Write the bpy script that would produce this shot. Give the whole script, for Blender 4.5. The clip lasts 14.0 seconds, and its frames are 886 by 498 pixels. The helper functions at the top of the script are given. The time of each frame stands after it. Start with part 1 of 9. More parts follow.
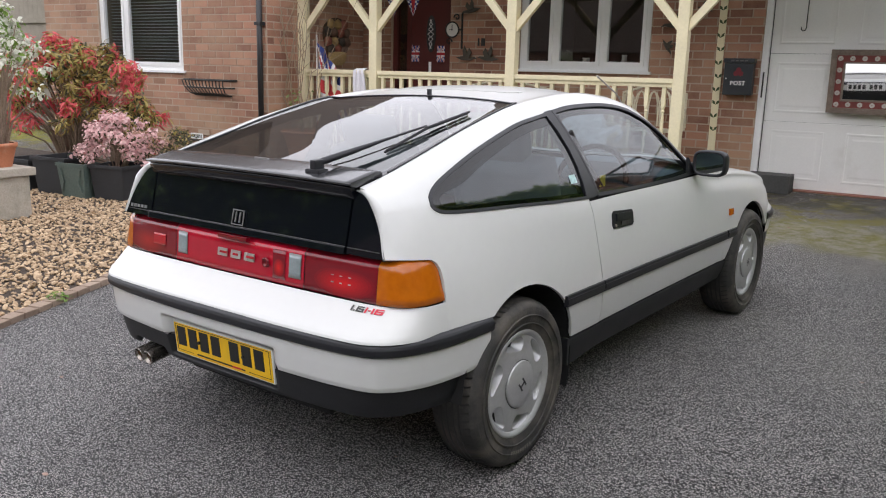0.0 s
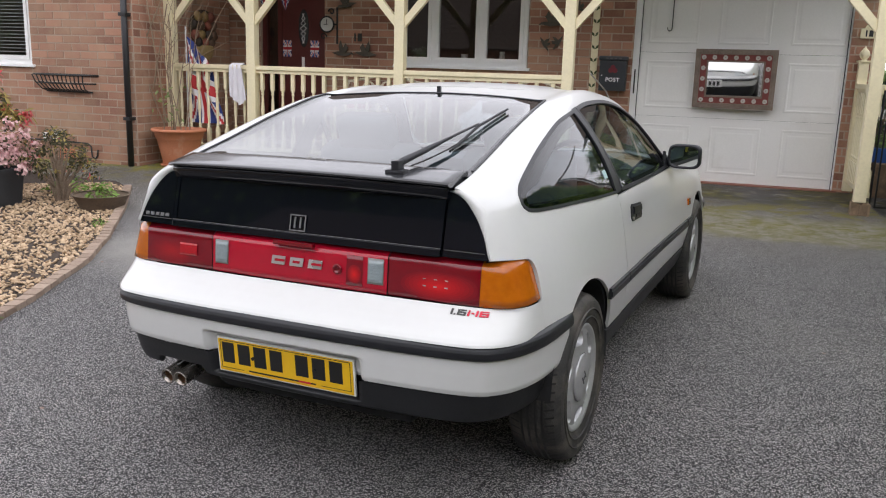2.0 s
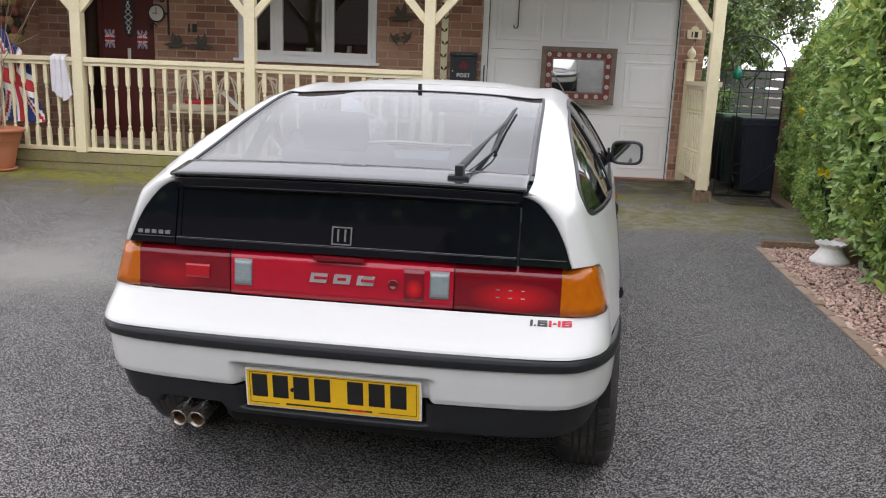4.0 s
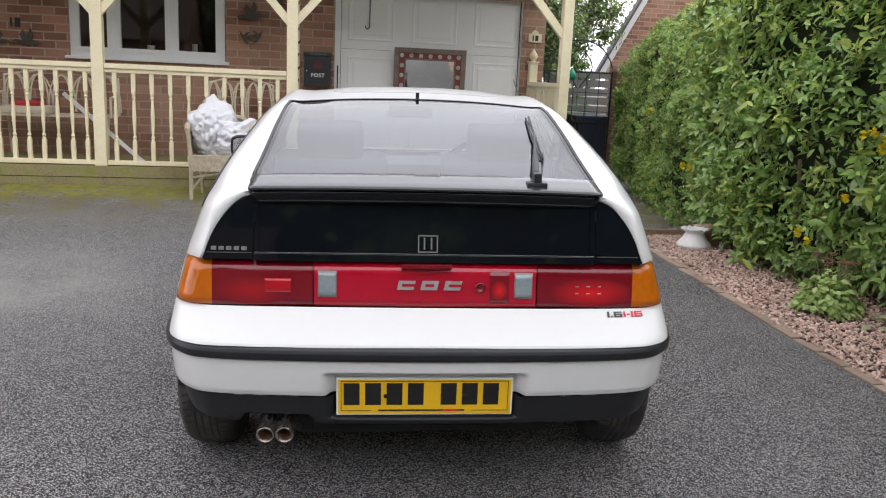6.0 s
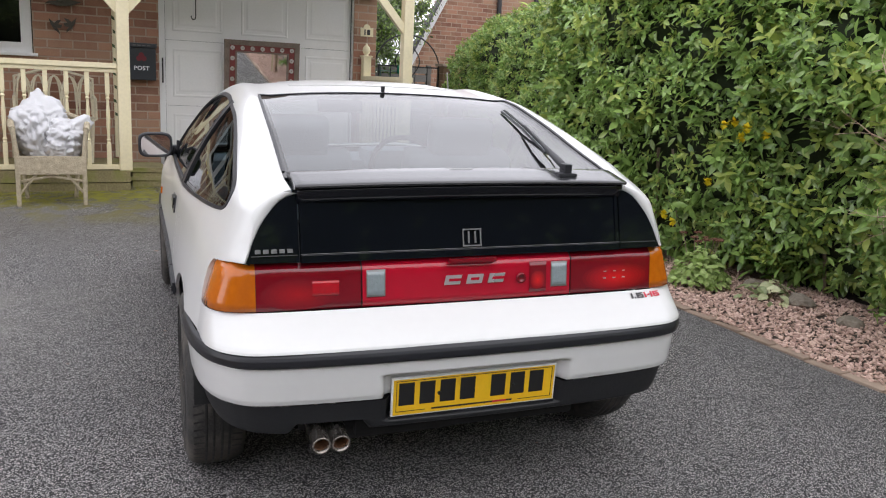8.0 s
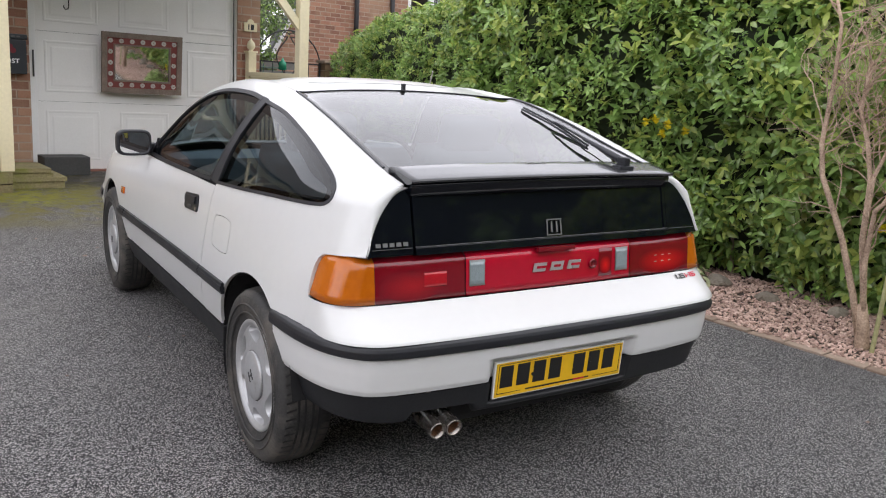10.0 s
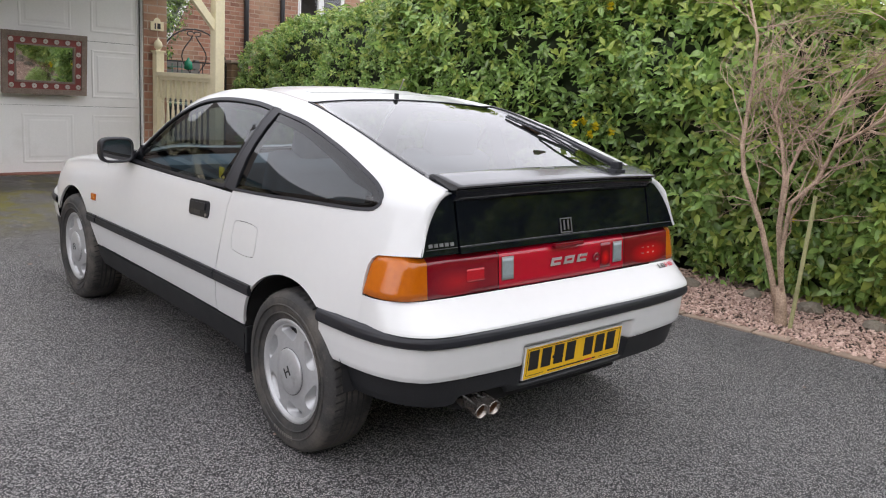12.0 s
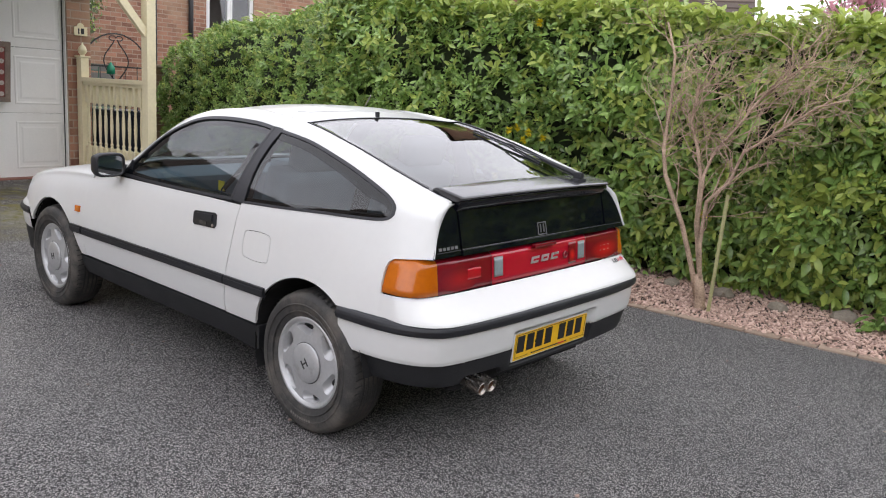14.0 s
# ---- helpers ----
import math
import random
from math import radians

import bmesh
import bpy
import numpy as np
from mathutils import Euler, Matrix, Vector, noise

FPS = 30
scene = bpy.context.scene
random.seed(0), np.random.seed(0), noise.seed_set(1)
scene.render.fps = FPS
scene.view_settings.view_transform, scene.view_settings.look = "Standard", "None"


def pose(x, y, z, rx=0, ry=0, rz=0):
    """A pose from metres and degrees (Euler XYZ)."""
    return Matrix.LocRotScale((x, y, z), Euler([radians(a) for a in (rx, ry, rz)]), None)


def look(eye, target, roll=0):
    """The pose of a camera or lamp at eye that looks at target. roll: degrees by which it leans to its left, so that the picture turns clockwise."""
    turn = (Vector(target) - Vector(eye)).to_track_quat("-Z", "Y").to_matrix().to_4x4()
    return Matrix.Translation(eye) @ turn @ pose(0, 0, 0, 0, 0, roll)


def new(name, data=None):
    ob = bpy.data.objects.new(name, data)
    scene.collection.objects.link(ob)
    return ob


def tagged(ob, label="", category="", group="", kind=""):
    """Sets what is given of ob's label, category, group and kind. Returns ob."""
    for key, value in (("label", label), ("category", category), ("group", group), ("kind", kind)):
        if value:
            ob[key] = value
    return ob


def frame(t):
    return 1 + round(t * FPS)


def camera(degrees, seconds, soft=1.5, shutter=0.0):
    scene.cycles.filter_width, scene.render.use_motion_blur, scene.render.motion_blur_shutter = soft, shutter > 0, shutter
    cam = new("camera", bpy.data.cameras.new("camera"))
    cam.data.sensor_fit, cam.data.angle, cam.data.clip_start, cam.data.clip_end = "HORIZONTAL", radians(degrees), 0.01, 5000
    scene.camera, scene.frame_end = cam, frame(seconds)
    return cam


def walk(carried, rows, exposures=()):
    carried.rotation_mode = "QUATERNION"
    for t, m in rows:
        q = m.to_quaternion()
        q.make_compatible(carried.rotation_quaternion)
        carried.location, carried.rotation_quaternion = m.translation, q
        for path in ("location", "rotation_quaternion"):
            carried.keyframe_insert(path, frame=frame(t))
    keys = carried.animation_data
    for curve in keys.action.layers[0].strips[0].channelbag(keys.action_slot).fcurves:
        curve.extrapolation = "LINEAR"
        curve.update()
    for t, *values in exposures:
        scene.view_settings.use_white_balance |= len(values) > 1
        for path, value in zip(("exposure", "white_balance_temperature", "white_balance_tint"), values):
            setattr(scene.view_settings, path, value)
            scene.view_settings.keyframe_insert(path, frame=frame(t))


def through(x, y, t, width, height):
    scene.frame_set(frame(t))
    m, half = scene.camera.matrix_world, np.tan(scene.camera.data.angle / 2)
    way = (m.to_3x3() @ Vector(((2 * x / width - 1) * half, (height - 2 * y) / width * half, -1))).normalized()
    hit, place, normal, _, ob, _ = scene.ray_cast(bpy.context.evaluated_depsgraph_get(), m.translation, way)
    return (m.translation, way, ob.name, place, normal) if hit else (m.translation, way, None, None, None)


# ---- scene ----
EXPOSURE = 0.91
cam = camera(56.8, 14.0, 1.1)
PATH = [
    (0, (1.945, -2.52, 1.354), (0.931, -0.85, 0.929), 1.5),
    (0.5, (1.804, -2.607, 1.335), (0.857, -0.898, 0.909), 1.6),
    (1, (1.638, -2.668, 1.334), (0.78, -0.912, 0.909), 1.6),
    (1.5, (1.433, -2.749, 1.342), (0.677, -0.947, 0.918), 1.7),
    (2, (1.205, -2.829, 1.338), (0.576, -0.978, 0.914), 1.8),
    (2.5, (1.008, -2.831, 1.323), (0.507, -0.941, 0.9), 1.9),
    (3, (0.795, -2.81, 1.323), (0.43, -0.89, 0.902), 2),
    (5.5, (-0.219, -2.914, 1.332), (-0.007, -0.968, 0.918), 2.6),
    (6, (-0.457, -2.924, 1.342), (-0.092, -1.001, 0.933), 2.6),
    (6.5, (-0.641, -2.883, 1.343), (-0.132, -0.992, 0.938), 2.7),
    (7, (-0.776, -2.784, 1.321), (-0.123, -0.937, 0.919), 2.7),
    (7.5, (-0.947, -2.735, 1.311), (-0.182, -0.932, 0.91), 2.8),
    (8, (-1.199, -2.68, 1.302), (-0.329, -0.924, 0.905), 2.8),
    (10.5, (-2.111, -2.344, 1.262), (-0.823, -0.86, 0.882), 3.4),
    (11, (-2.287, -2.346, 1.285), (-0.942, -0.914, 0.907), 3.4),
    (11.5, (-2.375, -2.293, 1.285), (-0.982, -0.908, 0.91), 3.4),
    (12, (-2.478, -2.208, 1.292), (-1.035, -0.875, 0.918), 3.4),
    (12.5, (-2.62, -2.143, 1.307), (-1.131, -0.861, 0.935), 3.4),
    (13, (-2.753, -2.132, 1.331), (-1.219, -0.903, 0.959), 3.4),
    (13.5, (-2.901, -2.171, 1.356), (-1.333, -0.989, 0.984), 3.3),
    (14, (-3.047, -2.202, 1.379), (-1.449, -1.057, 1.009), 3.3),
]
walk(cam, [(t, look(eye, target, roll)) for t, eye, target, roll in PATH], [(0, EXPOSURE), (14, EXPOSURE)])

# ---- light ----
world = bpy.data.worlds.new("overcast_sky")
scene.world = world
world.use_nodes = True
wn, wl = world.node_tree.nodes, world.node_tree.links
sky = wn.new("ShaderNodeTexSky")
sky.sky_type, sky.sun_disc = "NISHITA", False
sky.sun_elevation, sky.sun_rotation = radians(60), radians(176)
sky.dust_density = 4.0
pale = wn.new("ShaderNodeHueSaturation")
pale.inputs["Saturation"].default_value = 0.12
wl.new(sky.outputs[0], pale.inputs["Color"])
cloud = wn.new("ShaderNodeMix")
cloud.data_type = "RGBA"
cloud.inputs[0].default_value = 0.9
cloud.inputs[7].default_value = (7.1, 7.06, 7.70, 1)
wl.new(pale.outputs[0], cloud.inputs[6])
haze_at, haze_z, haze = wn.new("ShaderNodeTexCoord"), wn.new("ShaderNodeSeparateXYZ"), wn.new("ShaderNodeMapRange")
haze.inputs[1].default_value, haze.inputs[2].default_value, haze.inputs[3].default_value, haze.inputs[4].default_value = 0.0, 1.0, 1.38, 0.72
wl.new(haze_at.outputs["Generated"], haze_z.inputs[0])
wl.new(haze_z.outputs[2], haze.inputs[0])
pale_low = wn.new("ShaderNodeVectorMath")
pale_low.operation = "SCALE"
wl.new(cloud.outputs[2], pale_low.inputs[0])
wl.new(haze.outputs[0], pale_low.inputs["Scale"])
wl.new(pale_low.outputs[0], wn["Background"].inputs["Color"])
wn["Background"].inputs["Strength"].default_value = 0.15
sun = new("sun", bpy.data.lights.new("sun", "SUN"))
sun.data.energy, sun.data.angle, sun.data.color = 0.34, radians(75), (1.0, 0.98, 0.95)
sun.matrix_world = look((0.3, -3.8, 6.8), (0, 0, 0))


# ---- materials ----
def material(name, base, rough=0.6, metal=0.0, vary=0.15, scale=6.0, fine=60.0, bump=0.0, bump_scale=None,
             spec=0.5, tint=None, coat=0.0, island=0.0, piece=0.0, blotch=None, blotch_scale=1.2, blotch_edge=(0.5, 0.62), rough_vary=0.1):
    """A surface with colour that varies at two scales, fine relief, and optional stains."""
    m = bpy.data.materials.new(name)
    m.use_nodes = True
    n, l = m.node_tree.nodes, m.node_tree.links
    b = n["Principled BSDF"]
    co = n.new("ShaderNodeTexCoord")
    geo = n.new("ShaderNodeNewGeometry")
    big, small = n.new("ShaderNodeTexNoise"), n.new("ShaderNodeTexNoise")
    big.inputs["Scale"].default_value, small.inputs["Scale"].default_value = scale, fine
    big.inputs["Detail"].default_value, small.inputs["Detail"].default_value = 5, 3
    for t in (big, small):
        l.new(geo.outputs["Position"], t.inputs["Vector"])
    add = n.new("ShaderNodeMath")
    add.operation = "ADD"
    l.new(big.outputs["Fac"], add.inputs[0])
    l.new(small.outputs["Fac"], add.inputs[1])
    last = add.outputs[0]
    for amount, node, out in ((island, geo, "Random Per Island"), (piece, n.new("ShaderNodeObjectInfo"), "Random")):
        if amount:
            k = n.new("ShaderNodeMath")
            k.operation = "MULTIPLY_ADD"
            k.inputs[1].default_value = amount
            l.new(node.outputs[out], k.inputs[0])
            l.new(last, k.inputs[2])
            last = k.outputs[0]
    extra = (island + piece) / 2
    ramp = n.new("ShaderNodeMapRange")
    ramp.inputs[1].default_value, ramp.inputs[2].default_value = 0.55 + extra * 0.1, 1.45 + extra * 1.9
    l.new(last, ramp.inputs[0])
    mix = n.new("ShaderNodeMix")
    mix.data_type = "RGBA"
    dark = [c * (1 - vary) for c in base]
    light = [min(1, c * (1 + vary)) for c in base] if tint is None else list(tint)
    mix.inputs[6].default_value, mix.inputs[7].default_value = (*dark, 1), (*light, 1)
    l.new(ramp.outputs[0], mix.inputs[0])
    colour = mix.outputs[2]
    if blotch:
        st = n.new("ShaderNodeTexNoise")
        st.inputs["Scale"].default_value, st.inputs["Detail"].default_value, st.inputs["Roughness"].default_value = blotch_scale, 6, 0.65
        l.new(geo.outputs["Position"], st.inputs["Vector"])
        r2 = n.new("ShaderNodeMapRange")
        r2.inputs[1].default_value, r2.inputs[2].default_value = blotch_edge
        l.new(st.outputs["Fac"], r2.inputs[0])
        m2 = n.new("ShaderNodeMix")
        m2.data_type = "RGBA"
        m2.inputs[7].default_value = (*blotch, 1)
        l.new(r2.outputs[0], m2.inputs[0])
        l.new(colour, m2.inputs[6])
        colour = m2.outputs[2]
    l.new(colour, b.inputs["Base Color"])
    rr = n.new("ShaderNodeMapRange")
    rr.inputs[3].default_value, rr.inputs[4].default_value = max(0.02, rough - rough_vary), min(1, rough + rough_vary)
    l.new(big.outputs["Fac"], rr.inputs[0])
    l.new(rr.outputs[0], b.inputs["Roughness"])
    b.inputs["Metallic"].default_value = metal
    b.inputs["Specular IOR Level"].default_value = spec
    b.inputs["Coat Weight"].default_value = coat
    b.inputs["Coat Roughness"].default_value = 0.06
    if bump:
        t = n.new("ShaderNodeTexNoise")
        t.inputs["Scale"].default_value, t.inputs["Detail"].default_value = bump_scale or fine, 4
        l.new(geo.outputs["Position"], t.inputs["Vector"])
        bm_ = n.new("ShaderNodeBump")
        bm_.inputs["Strength"].default_value, bm_.inputs["Distance"].default_value = bump, 0.01
        l.new(t.outputs["Fac"], bm_.inputs["Height"])
        l.new(bm_.outputs[0], b.inputs["Normal"])
    return m


def glass(name, colour, rough=0.0, head_on=0.06):
    """Thin pane: clear straight on, more mirror-like at a slant; head_on is its reflectance straight on."""
    m = bpy.data.materials.new(name)
    m.use_nodes = True
    n, l = m.node_tree.nodes, m.node_tree.links
    n.remove(n["Principled BSDF"])
    tr, gl, mx, lw = n.new("ShaderNodeBsdfTransparent"), n.new("ShaderNodeBsdfGlossy"), n.new("ShaderNodeMixShader"), n.new("ShaderNodeLayerWeight")
    tr.inputs[0].default_value = (*colour, 1)
    gl.inputs["Roughness"].default_value = rough
    lw.inputs["Blend"].default_value = 0.5
    power, add = n.new("ShaderNodeMath"), n.new("ShaderNodeMath")
    power.operation, add.operation = "POWER", "MULTIPLY_ADD"
    power.inputs[1].default_value = 5.0
    add.inputs[1].default_value, add.inputs[2].default_value = 1 - head_on, head_on
    l.new(lw.outputs["Facing"], power.inputs[0])
    l.new(power.outputs[0], add.inputs[0])
    l.new(add.outputs[0], mx.inputs[0])
    l.new(tr.outputs[0], mx.inputs[1])
    l.new(gl.outputs[0], mx.inputs[2])
    l.new(mx.outputs[0], n["Material Output"].inputs[0])
    return m


def leafy(name, base, tint, rough=0.35, through=0.25, island=1.0):
    """Leaf or petal: each varies, glossy, and lets some light through."""
    m = material(name, base, rough, vary=0.3, tint=tint, scale=1.5, fine=30, island=island)
    n, l = m.node_tree.nodes, m.node_tree.links
    b, out = n["Principled BSDF"], n["Material Output"]
    tl, mx = n.new("ShaderNodeBsdfTranslucent"), n.new("ShaderNodeMixShader")
    l.new(b.inputs["Base Color"].links[0].from_socket, tl.inputs[0])
    mx.inputs[0].default_value = through
    l.new(b.outputs[0], mx.inputs[1])
    l.new(tl.outputs[0], mx.inputs[2])
    l.new(mx.outputs[0], out.inputs[0])
    return m




def asphalt():
    """Tarmac: stones of many greys in dark binder, pale worn patches, and moss where the drive meets the house."""
    m = bpy.data.materials.new("asphalt")
    m.use_nodes = True
    n, l = m.node_tree.nodes, m.node_tree.links
    b = n["Principled BSDF"]
    geo = n.new("ShaderNodeNewGeometry")
    xyz = n.new("ShaderNodeSeparateXYZ")
    l.new(geo.outputs["Position"], xyz.inputs[0])

    def noisy(scale, detail=5, rough=0.6):
        t = n.new("ShaderNodeTexNoise")
        t.inputs["Scale"].default_value, t.inputs["Detail"].default_value, t.inputs["Roughness"].default_value = scale, detail, rough
        l.new(geo.outputs["Position"], t.inputs["Vector"])
        return t.outputs["Fac"]

    def step(value, a, b_, lo=0.0, hi=1.0):
        r = n.new("ShaderNodeMapRange")
        for k, v in enumerate((a, b_, lo, hi)):
            r.inputs[k + 1].default_value = v
        l.new(value, r.inputs[0])
        return r.outputs[0]

    def calc(op, a, c):
        k = n.new("ShaderNodeMath")
        k.operation = op
        for i, v in enumerate((a, c)):
            if isinstance(v, (int, float)):
                k.inputs[i].default_value = v
            else:
                l.new(v, k.inputs[i])
        return k.outputs[0]

    def blend(fac, a, c):
        k = n.new("ShaderNodeMix")
        k.data_type = "RGBA"
        l.new(fac, k.inputs[0])
        for i, v in ((6, a), (7, c)):
            if isinstance(v, tuple):
                k.inputs[i].default_value = (*v, 1)
            else:
                l.new(v, k.inputs[i])
        return k.outputs[2]

    stone = n.new("ShaderNodeTexVoronoi")
    stone.inputs["Scale"].default_value = 225
    l.new(geo.outputs["Position"], stone.inputs["Vector"])
    grey = n.new("ShaderNodeSeparateColor")
    l.new(stone.outputs["Color"], grey.inputs[0])
    tone = calc("MULTIPLY", calc("POWER", grey.outputs[0], 1.9), step(stone.outputs["Distance"], 0.64, 0.24, 0.0, 2.6))
    c = blend(tone, (0.024, 0.0235, 0.025), (1.0, 0.965, 0.95))
    c = blend(step(noisy(0.35, 4), 0.40, 0.70, 0.0, 0.35), c, (0.095, 0.096, 0.10))
    worn = calc("MULTIPLY", step(noisy(0.55, 6, 0.7), 0.48, 0.62), step(xyz.outputs[1], 0.7, 2.0))
    c = blend(calc("MULTIPLY", worn, 0.34), c, (0.36, 0.345, 0.31))
    off = n.new("ShaderNodeVectorMath")
    off.operation = "DISTANCE"
    off.inputs[1].default_value = (-2.35, 2.15, 0.04)
    l.new(geo.outputs["Position"], off.inputs[0])
    wash = calc("MULTIPLY", step(calc("ADD", off.outputs["Value"], calc("MULTIPLY", noisy(1.3, 6, 0.65), 2.4)), 2.45, 1.55), step(noisy(0.9, 5, 0.6), 0.30, 0.62))
    c = blend(calc("MULTIPLY", wash, 0.85), c, (0.42, 0.405, 0.375))
    damp = calc("MULTIPLY", step(noisy(0.9, 6, 0.7), 0.34, 0.52), step(xyz.outputs[1], 3.2, 4.8))
    c = blend(calc("MULTIPLY", damp, 0.55), c, (0.125, 0.108, 0.086))
    moss = calc("MULTIPLY", step(noisy(2.2, 8, 0.8), 0.485, 0.55), step(xyz.outputs[1], 4.0, 5.0))
    c = blend(calc("MULTIPLY", moss, 0.85), c, (0.24, 0.215, 0.055))
    strip = calc("MULTIPLY", step(noisy(9.0, 7, 0.75), 0.44, 0.53), calc("MULTIPLY", step(xyz.outputs[1], 5.08, 5.36), step(xyz.outputs[0], 0.3, -0.3)))
    c = blend(calc("MULTIPLY", strip, 0.95), c, (0.33, 0.32, 0.045))
    patch = calc("MULTIPLY", calc("MULTIPLY", step(calc("ADD", xyz.outputs[1], noisy(1.7, 6, 0.7)), 4.62, 4.86), step(calc("ADD", xyz.outputs[1], noisy(1.3, 6, 0.7)), 6.05, 5.75)), step(xyz.outputs[0], 0.2, 0.6))
    c = blend(calc("MULTIPLY", patch, 0.75), c, blend(step(noisy(7.5, 9, 0.85), 0.44, 0.56), (0.36, 0.33, 0.27), (0.20, 0.19, 0.055)))
    soak = calc("MULTIPLY", step(calc("ADD", xyz.outputs[1], calc("MULTIPLY", noisy(2.1, 6, 0.7), 1.2)), 6.55, 6.95), step(noisy(5.0, 6, 0.7), 0.40, 0.50))
    c = blend(calc("MULTIPLY", soak, 0.7), c, (0.055, 0.049, 0.044))
    l.new(c, b.inputs["Base Color"])
    l.new(step(noisy(1.1), 0.3, 0.7, 0.50, 0.66), b.inputs["Roughness"])
    b.inputs["Specular IOR Level"].default_value = 0.18
    bump = n.new("ShaderNodeBump")
    bump.inputs["Strength"].default_value, bump.inputs["Distance"].default_value = 1.0, 0.006
    l.new(calc("SUBTRACT", calc("MULTIPLY", tone, 0.5), stone.outputs["Distance"]), bump.inputs["Height"])
    l.new(bump.outputs[0], b.inputs["Normal"])
    return m


ASPHALT = asphalt()
BRICK = material("brick", (0.25, 0.105, 0.070), 0.85, vary=0.40, tint=(0.48, 0.250, 0.165), scale=3, fine=90, bump=0.5, island=1.4, blotch=(0.43, 0.29, 0.19), blotch_scale=0.8, blotch_edge=(0.44, 0.72))
BRICK_PIECE = material("brick_piece", (0.25, 0.105, 0.070), 0.85, vary=0.40, tint=(0.48, 0.250, 0.165), scale=3, fine=90, bump=0.5, piece=1.4, blotch=(0.43, 0.29, 0.19), blotch_scale=0.8, blotch_edge=(0.44, 0.72))
MORTAR = material("mortar", (0.42, 0.325, 0.25), 0.95, vary=0.2, scale=4, fine=120, bump=0.5)
CREAM = material("cream_paint", (0.76, 0.68, 0.46), 0.5, vary=0.08, scale=5, fine=40, bump=0.12, blotch=(0.55, 0.52, 0.30), blotch_scale=2.5, blotch_edge=(0.62, 0.8))
WHITE_PVC = material("white_plastic", (0.80, 0.80, 0.79), 0.35, vary=0.04, scale=4, fine=50)
GARAGE_WHITE = material("white_door_paint", (0.80, 0.79, 0.77), 0.4, vary=0.04, scale=2, fine=60, bump=0.05, blotch=(0.66, 0.64, 0.60), blotch_scale=1.5, blotch_edge=(0.58, 0.85))
WOOD_MOSSY = material("mossy_deck_wood", (0.21, 0.175, 0.085), 0.85, vary=0.35, tint=(0.34, 0.29, 0.15), scale=4, fine=60, bump=0.4, blotch=(0.19, 0.20, 0.045), blotch_scale=4, blotch_edge=(0.5, 0.7))
TERRACOTTA = material("terracotta", (0.50, 0.19, 0.10), 0.75, vary=0.15, scale=5, fine=70, bump=0.15, blotch=(0.55, 0.33, 0.23), blotch_scale=4, blotch_edge=(0.6, 0.8))
BLACK_PLASTIC = material("black_plastic", (0.018, 0.018, 0.020), 0.45, vary=0.2, scale=8, fine=200, bump=0.08)
DARK_PLANTER = material("dark_planter", (0.030, 0.032, 0.036), 0.6, vary=0.3, scale=6, fine=90, bump=0.15)
IRON = material("black_iron", (0.02, 0.02, 0.02), 0.55, vary=0.3, scale=10, fine=80)
DOOR_RED = material("dark_red_door", (0.10, 0.020, 0.018), 0.4, vary=0.2, scale=4, fine=60)
SOIL = material("dark_soil", (0.05, 0.035, 0.025), 0.95, vary=0.4, scale=8, fine=90, bump=0.8)
PANE = glass("window_pane", (0.80, 0.82, 0.82), 0.0, 0.10)
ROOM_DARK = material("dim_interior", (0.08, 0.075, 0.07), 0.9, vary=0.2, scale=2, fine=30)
ROOF_TILE = material("brown_roof_tile", (0.10, 0.075, 0.06), 0.8, vary=0.25, scale=3, fine=40, bump=0.3, island=0.8)
LAUREL = leafy("laurel_leaf", (0.080, 0.175, 0.040), (0.46, 0.66, 0.190), 0.17, 0.26)
LAUREL.node_tree.nodes["Principled BSDF"].inputs["Specular IOR Level"].default_value = 0.55
LAUREL_PIECE = material("laurel_leaf_piece", (0.070, 0.135, 0.034), 0.20, vary=0.3, tint=(0.40, 0.51, 0.17), scale=1.5, fine=30, piece=1.0)
LAUREL_YOUNG = leafy("young_laurel_leaf", (0.24, 0.35, 0.055), (0.58, 0.67, 0.17), 0.30, 0.35)
# near-black green that stands in for the shade inside hedge and trees
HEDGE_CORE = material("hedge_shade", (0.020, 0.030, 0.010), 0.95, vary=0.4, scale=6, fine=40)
BARK = material("bark", (0.20, 0.135, 0.095), 0.85, vary=0.3, tint=(0.36, 0.28, 0.21), scale=9, fine=90, bump=0.4)
TREE_BARK = material("pale_tree_bark", (0.24, 0.145, 0.095), 0.85, vary=0.5, tint=(0.70, 0.52, 0.38), scale=9, fine=90, bump=0.4)
PINK_GRAVEL = material("pink_gravel", (0.37, 0.22, 0.175), 0.8, vary=0.3, tint=(0.72, 0.53, 0.44), scale=5, fine=80, island=1.6)
TAN_GRAVEL = material("tan_gravel", (0.40, 0.27, 0.155), 0.8, vary=0.3, tint=(0.66, 0.49, 0.32), scale=5, fine=80, island=1.6)
EDGING = material("brick_edging", (0.26, 0.18, 0.13), 0.9, vary=0.25, tint=(0.40, 0.31, 0.24), scale=4, fine=70, bump=0.4, piece=1.0)


# ---- building blocks ----
def mesh_object(name, bm, mat, smooth=False):
    me = bpy.data.meshes.new(name)
    bm.normal_update()
    bm.to_mesh(me)
    bm.free()
    for m in (mat if isinstance(mat, (list, tuple)) else [mat]):
        me.materials.append(m)
    if smooth:
        for p in me.polygons:
            p.use_smooth = True
    return new(name, me)


def part(name, bm, mat, parent, label="", smooth=False, kind=""):
    ob = mesh_object(name, bm, mat, smooth)
    ob.parent = parent
    return tagged(ob, label, kind=kind)


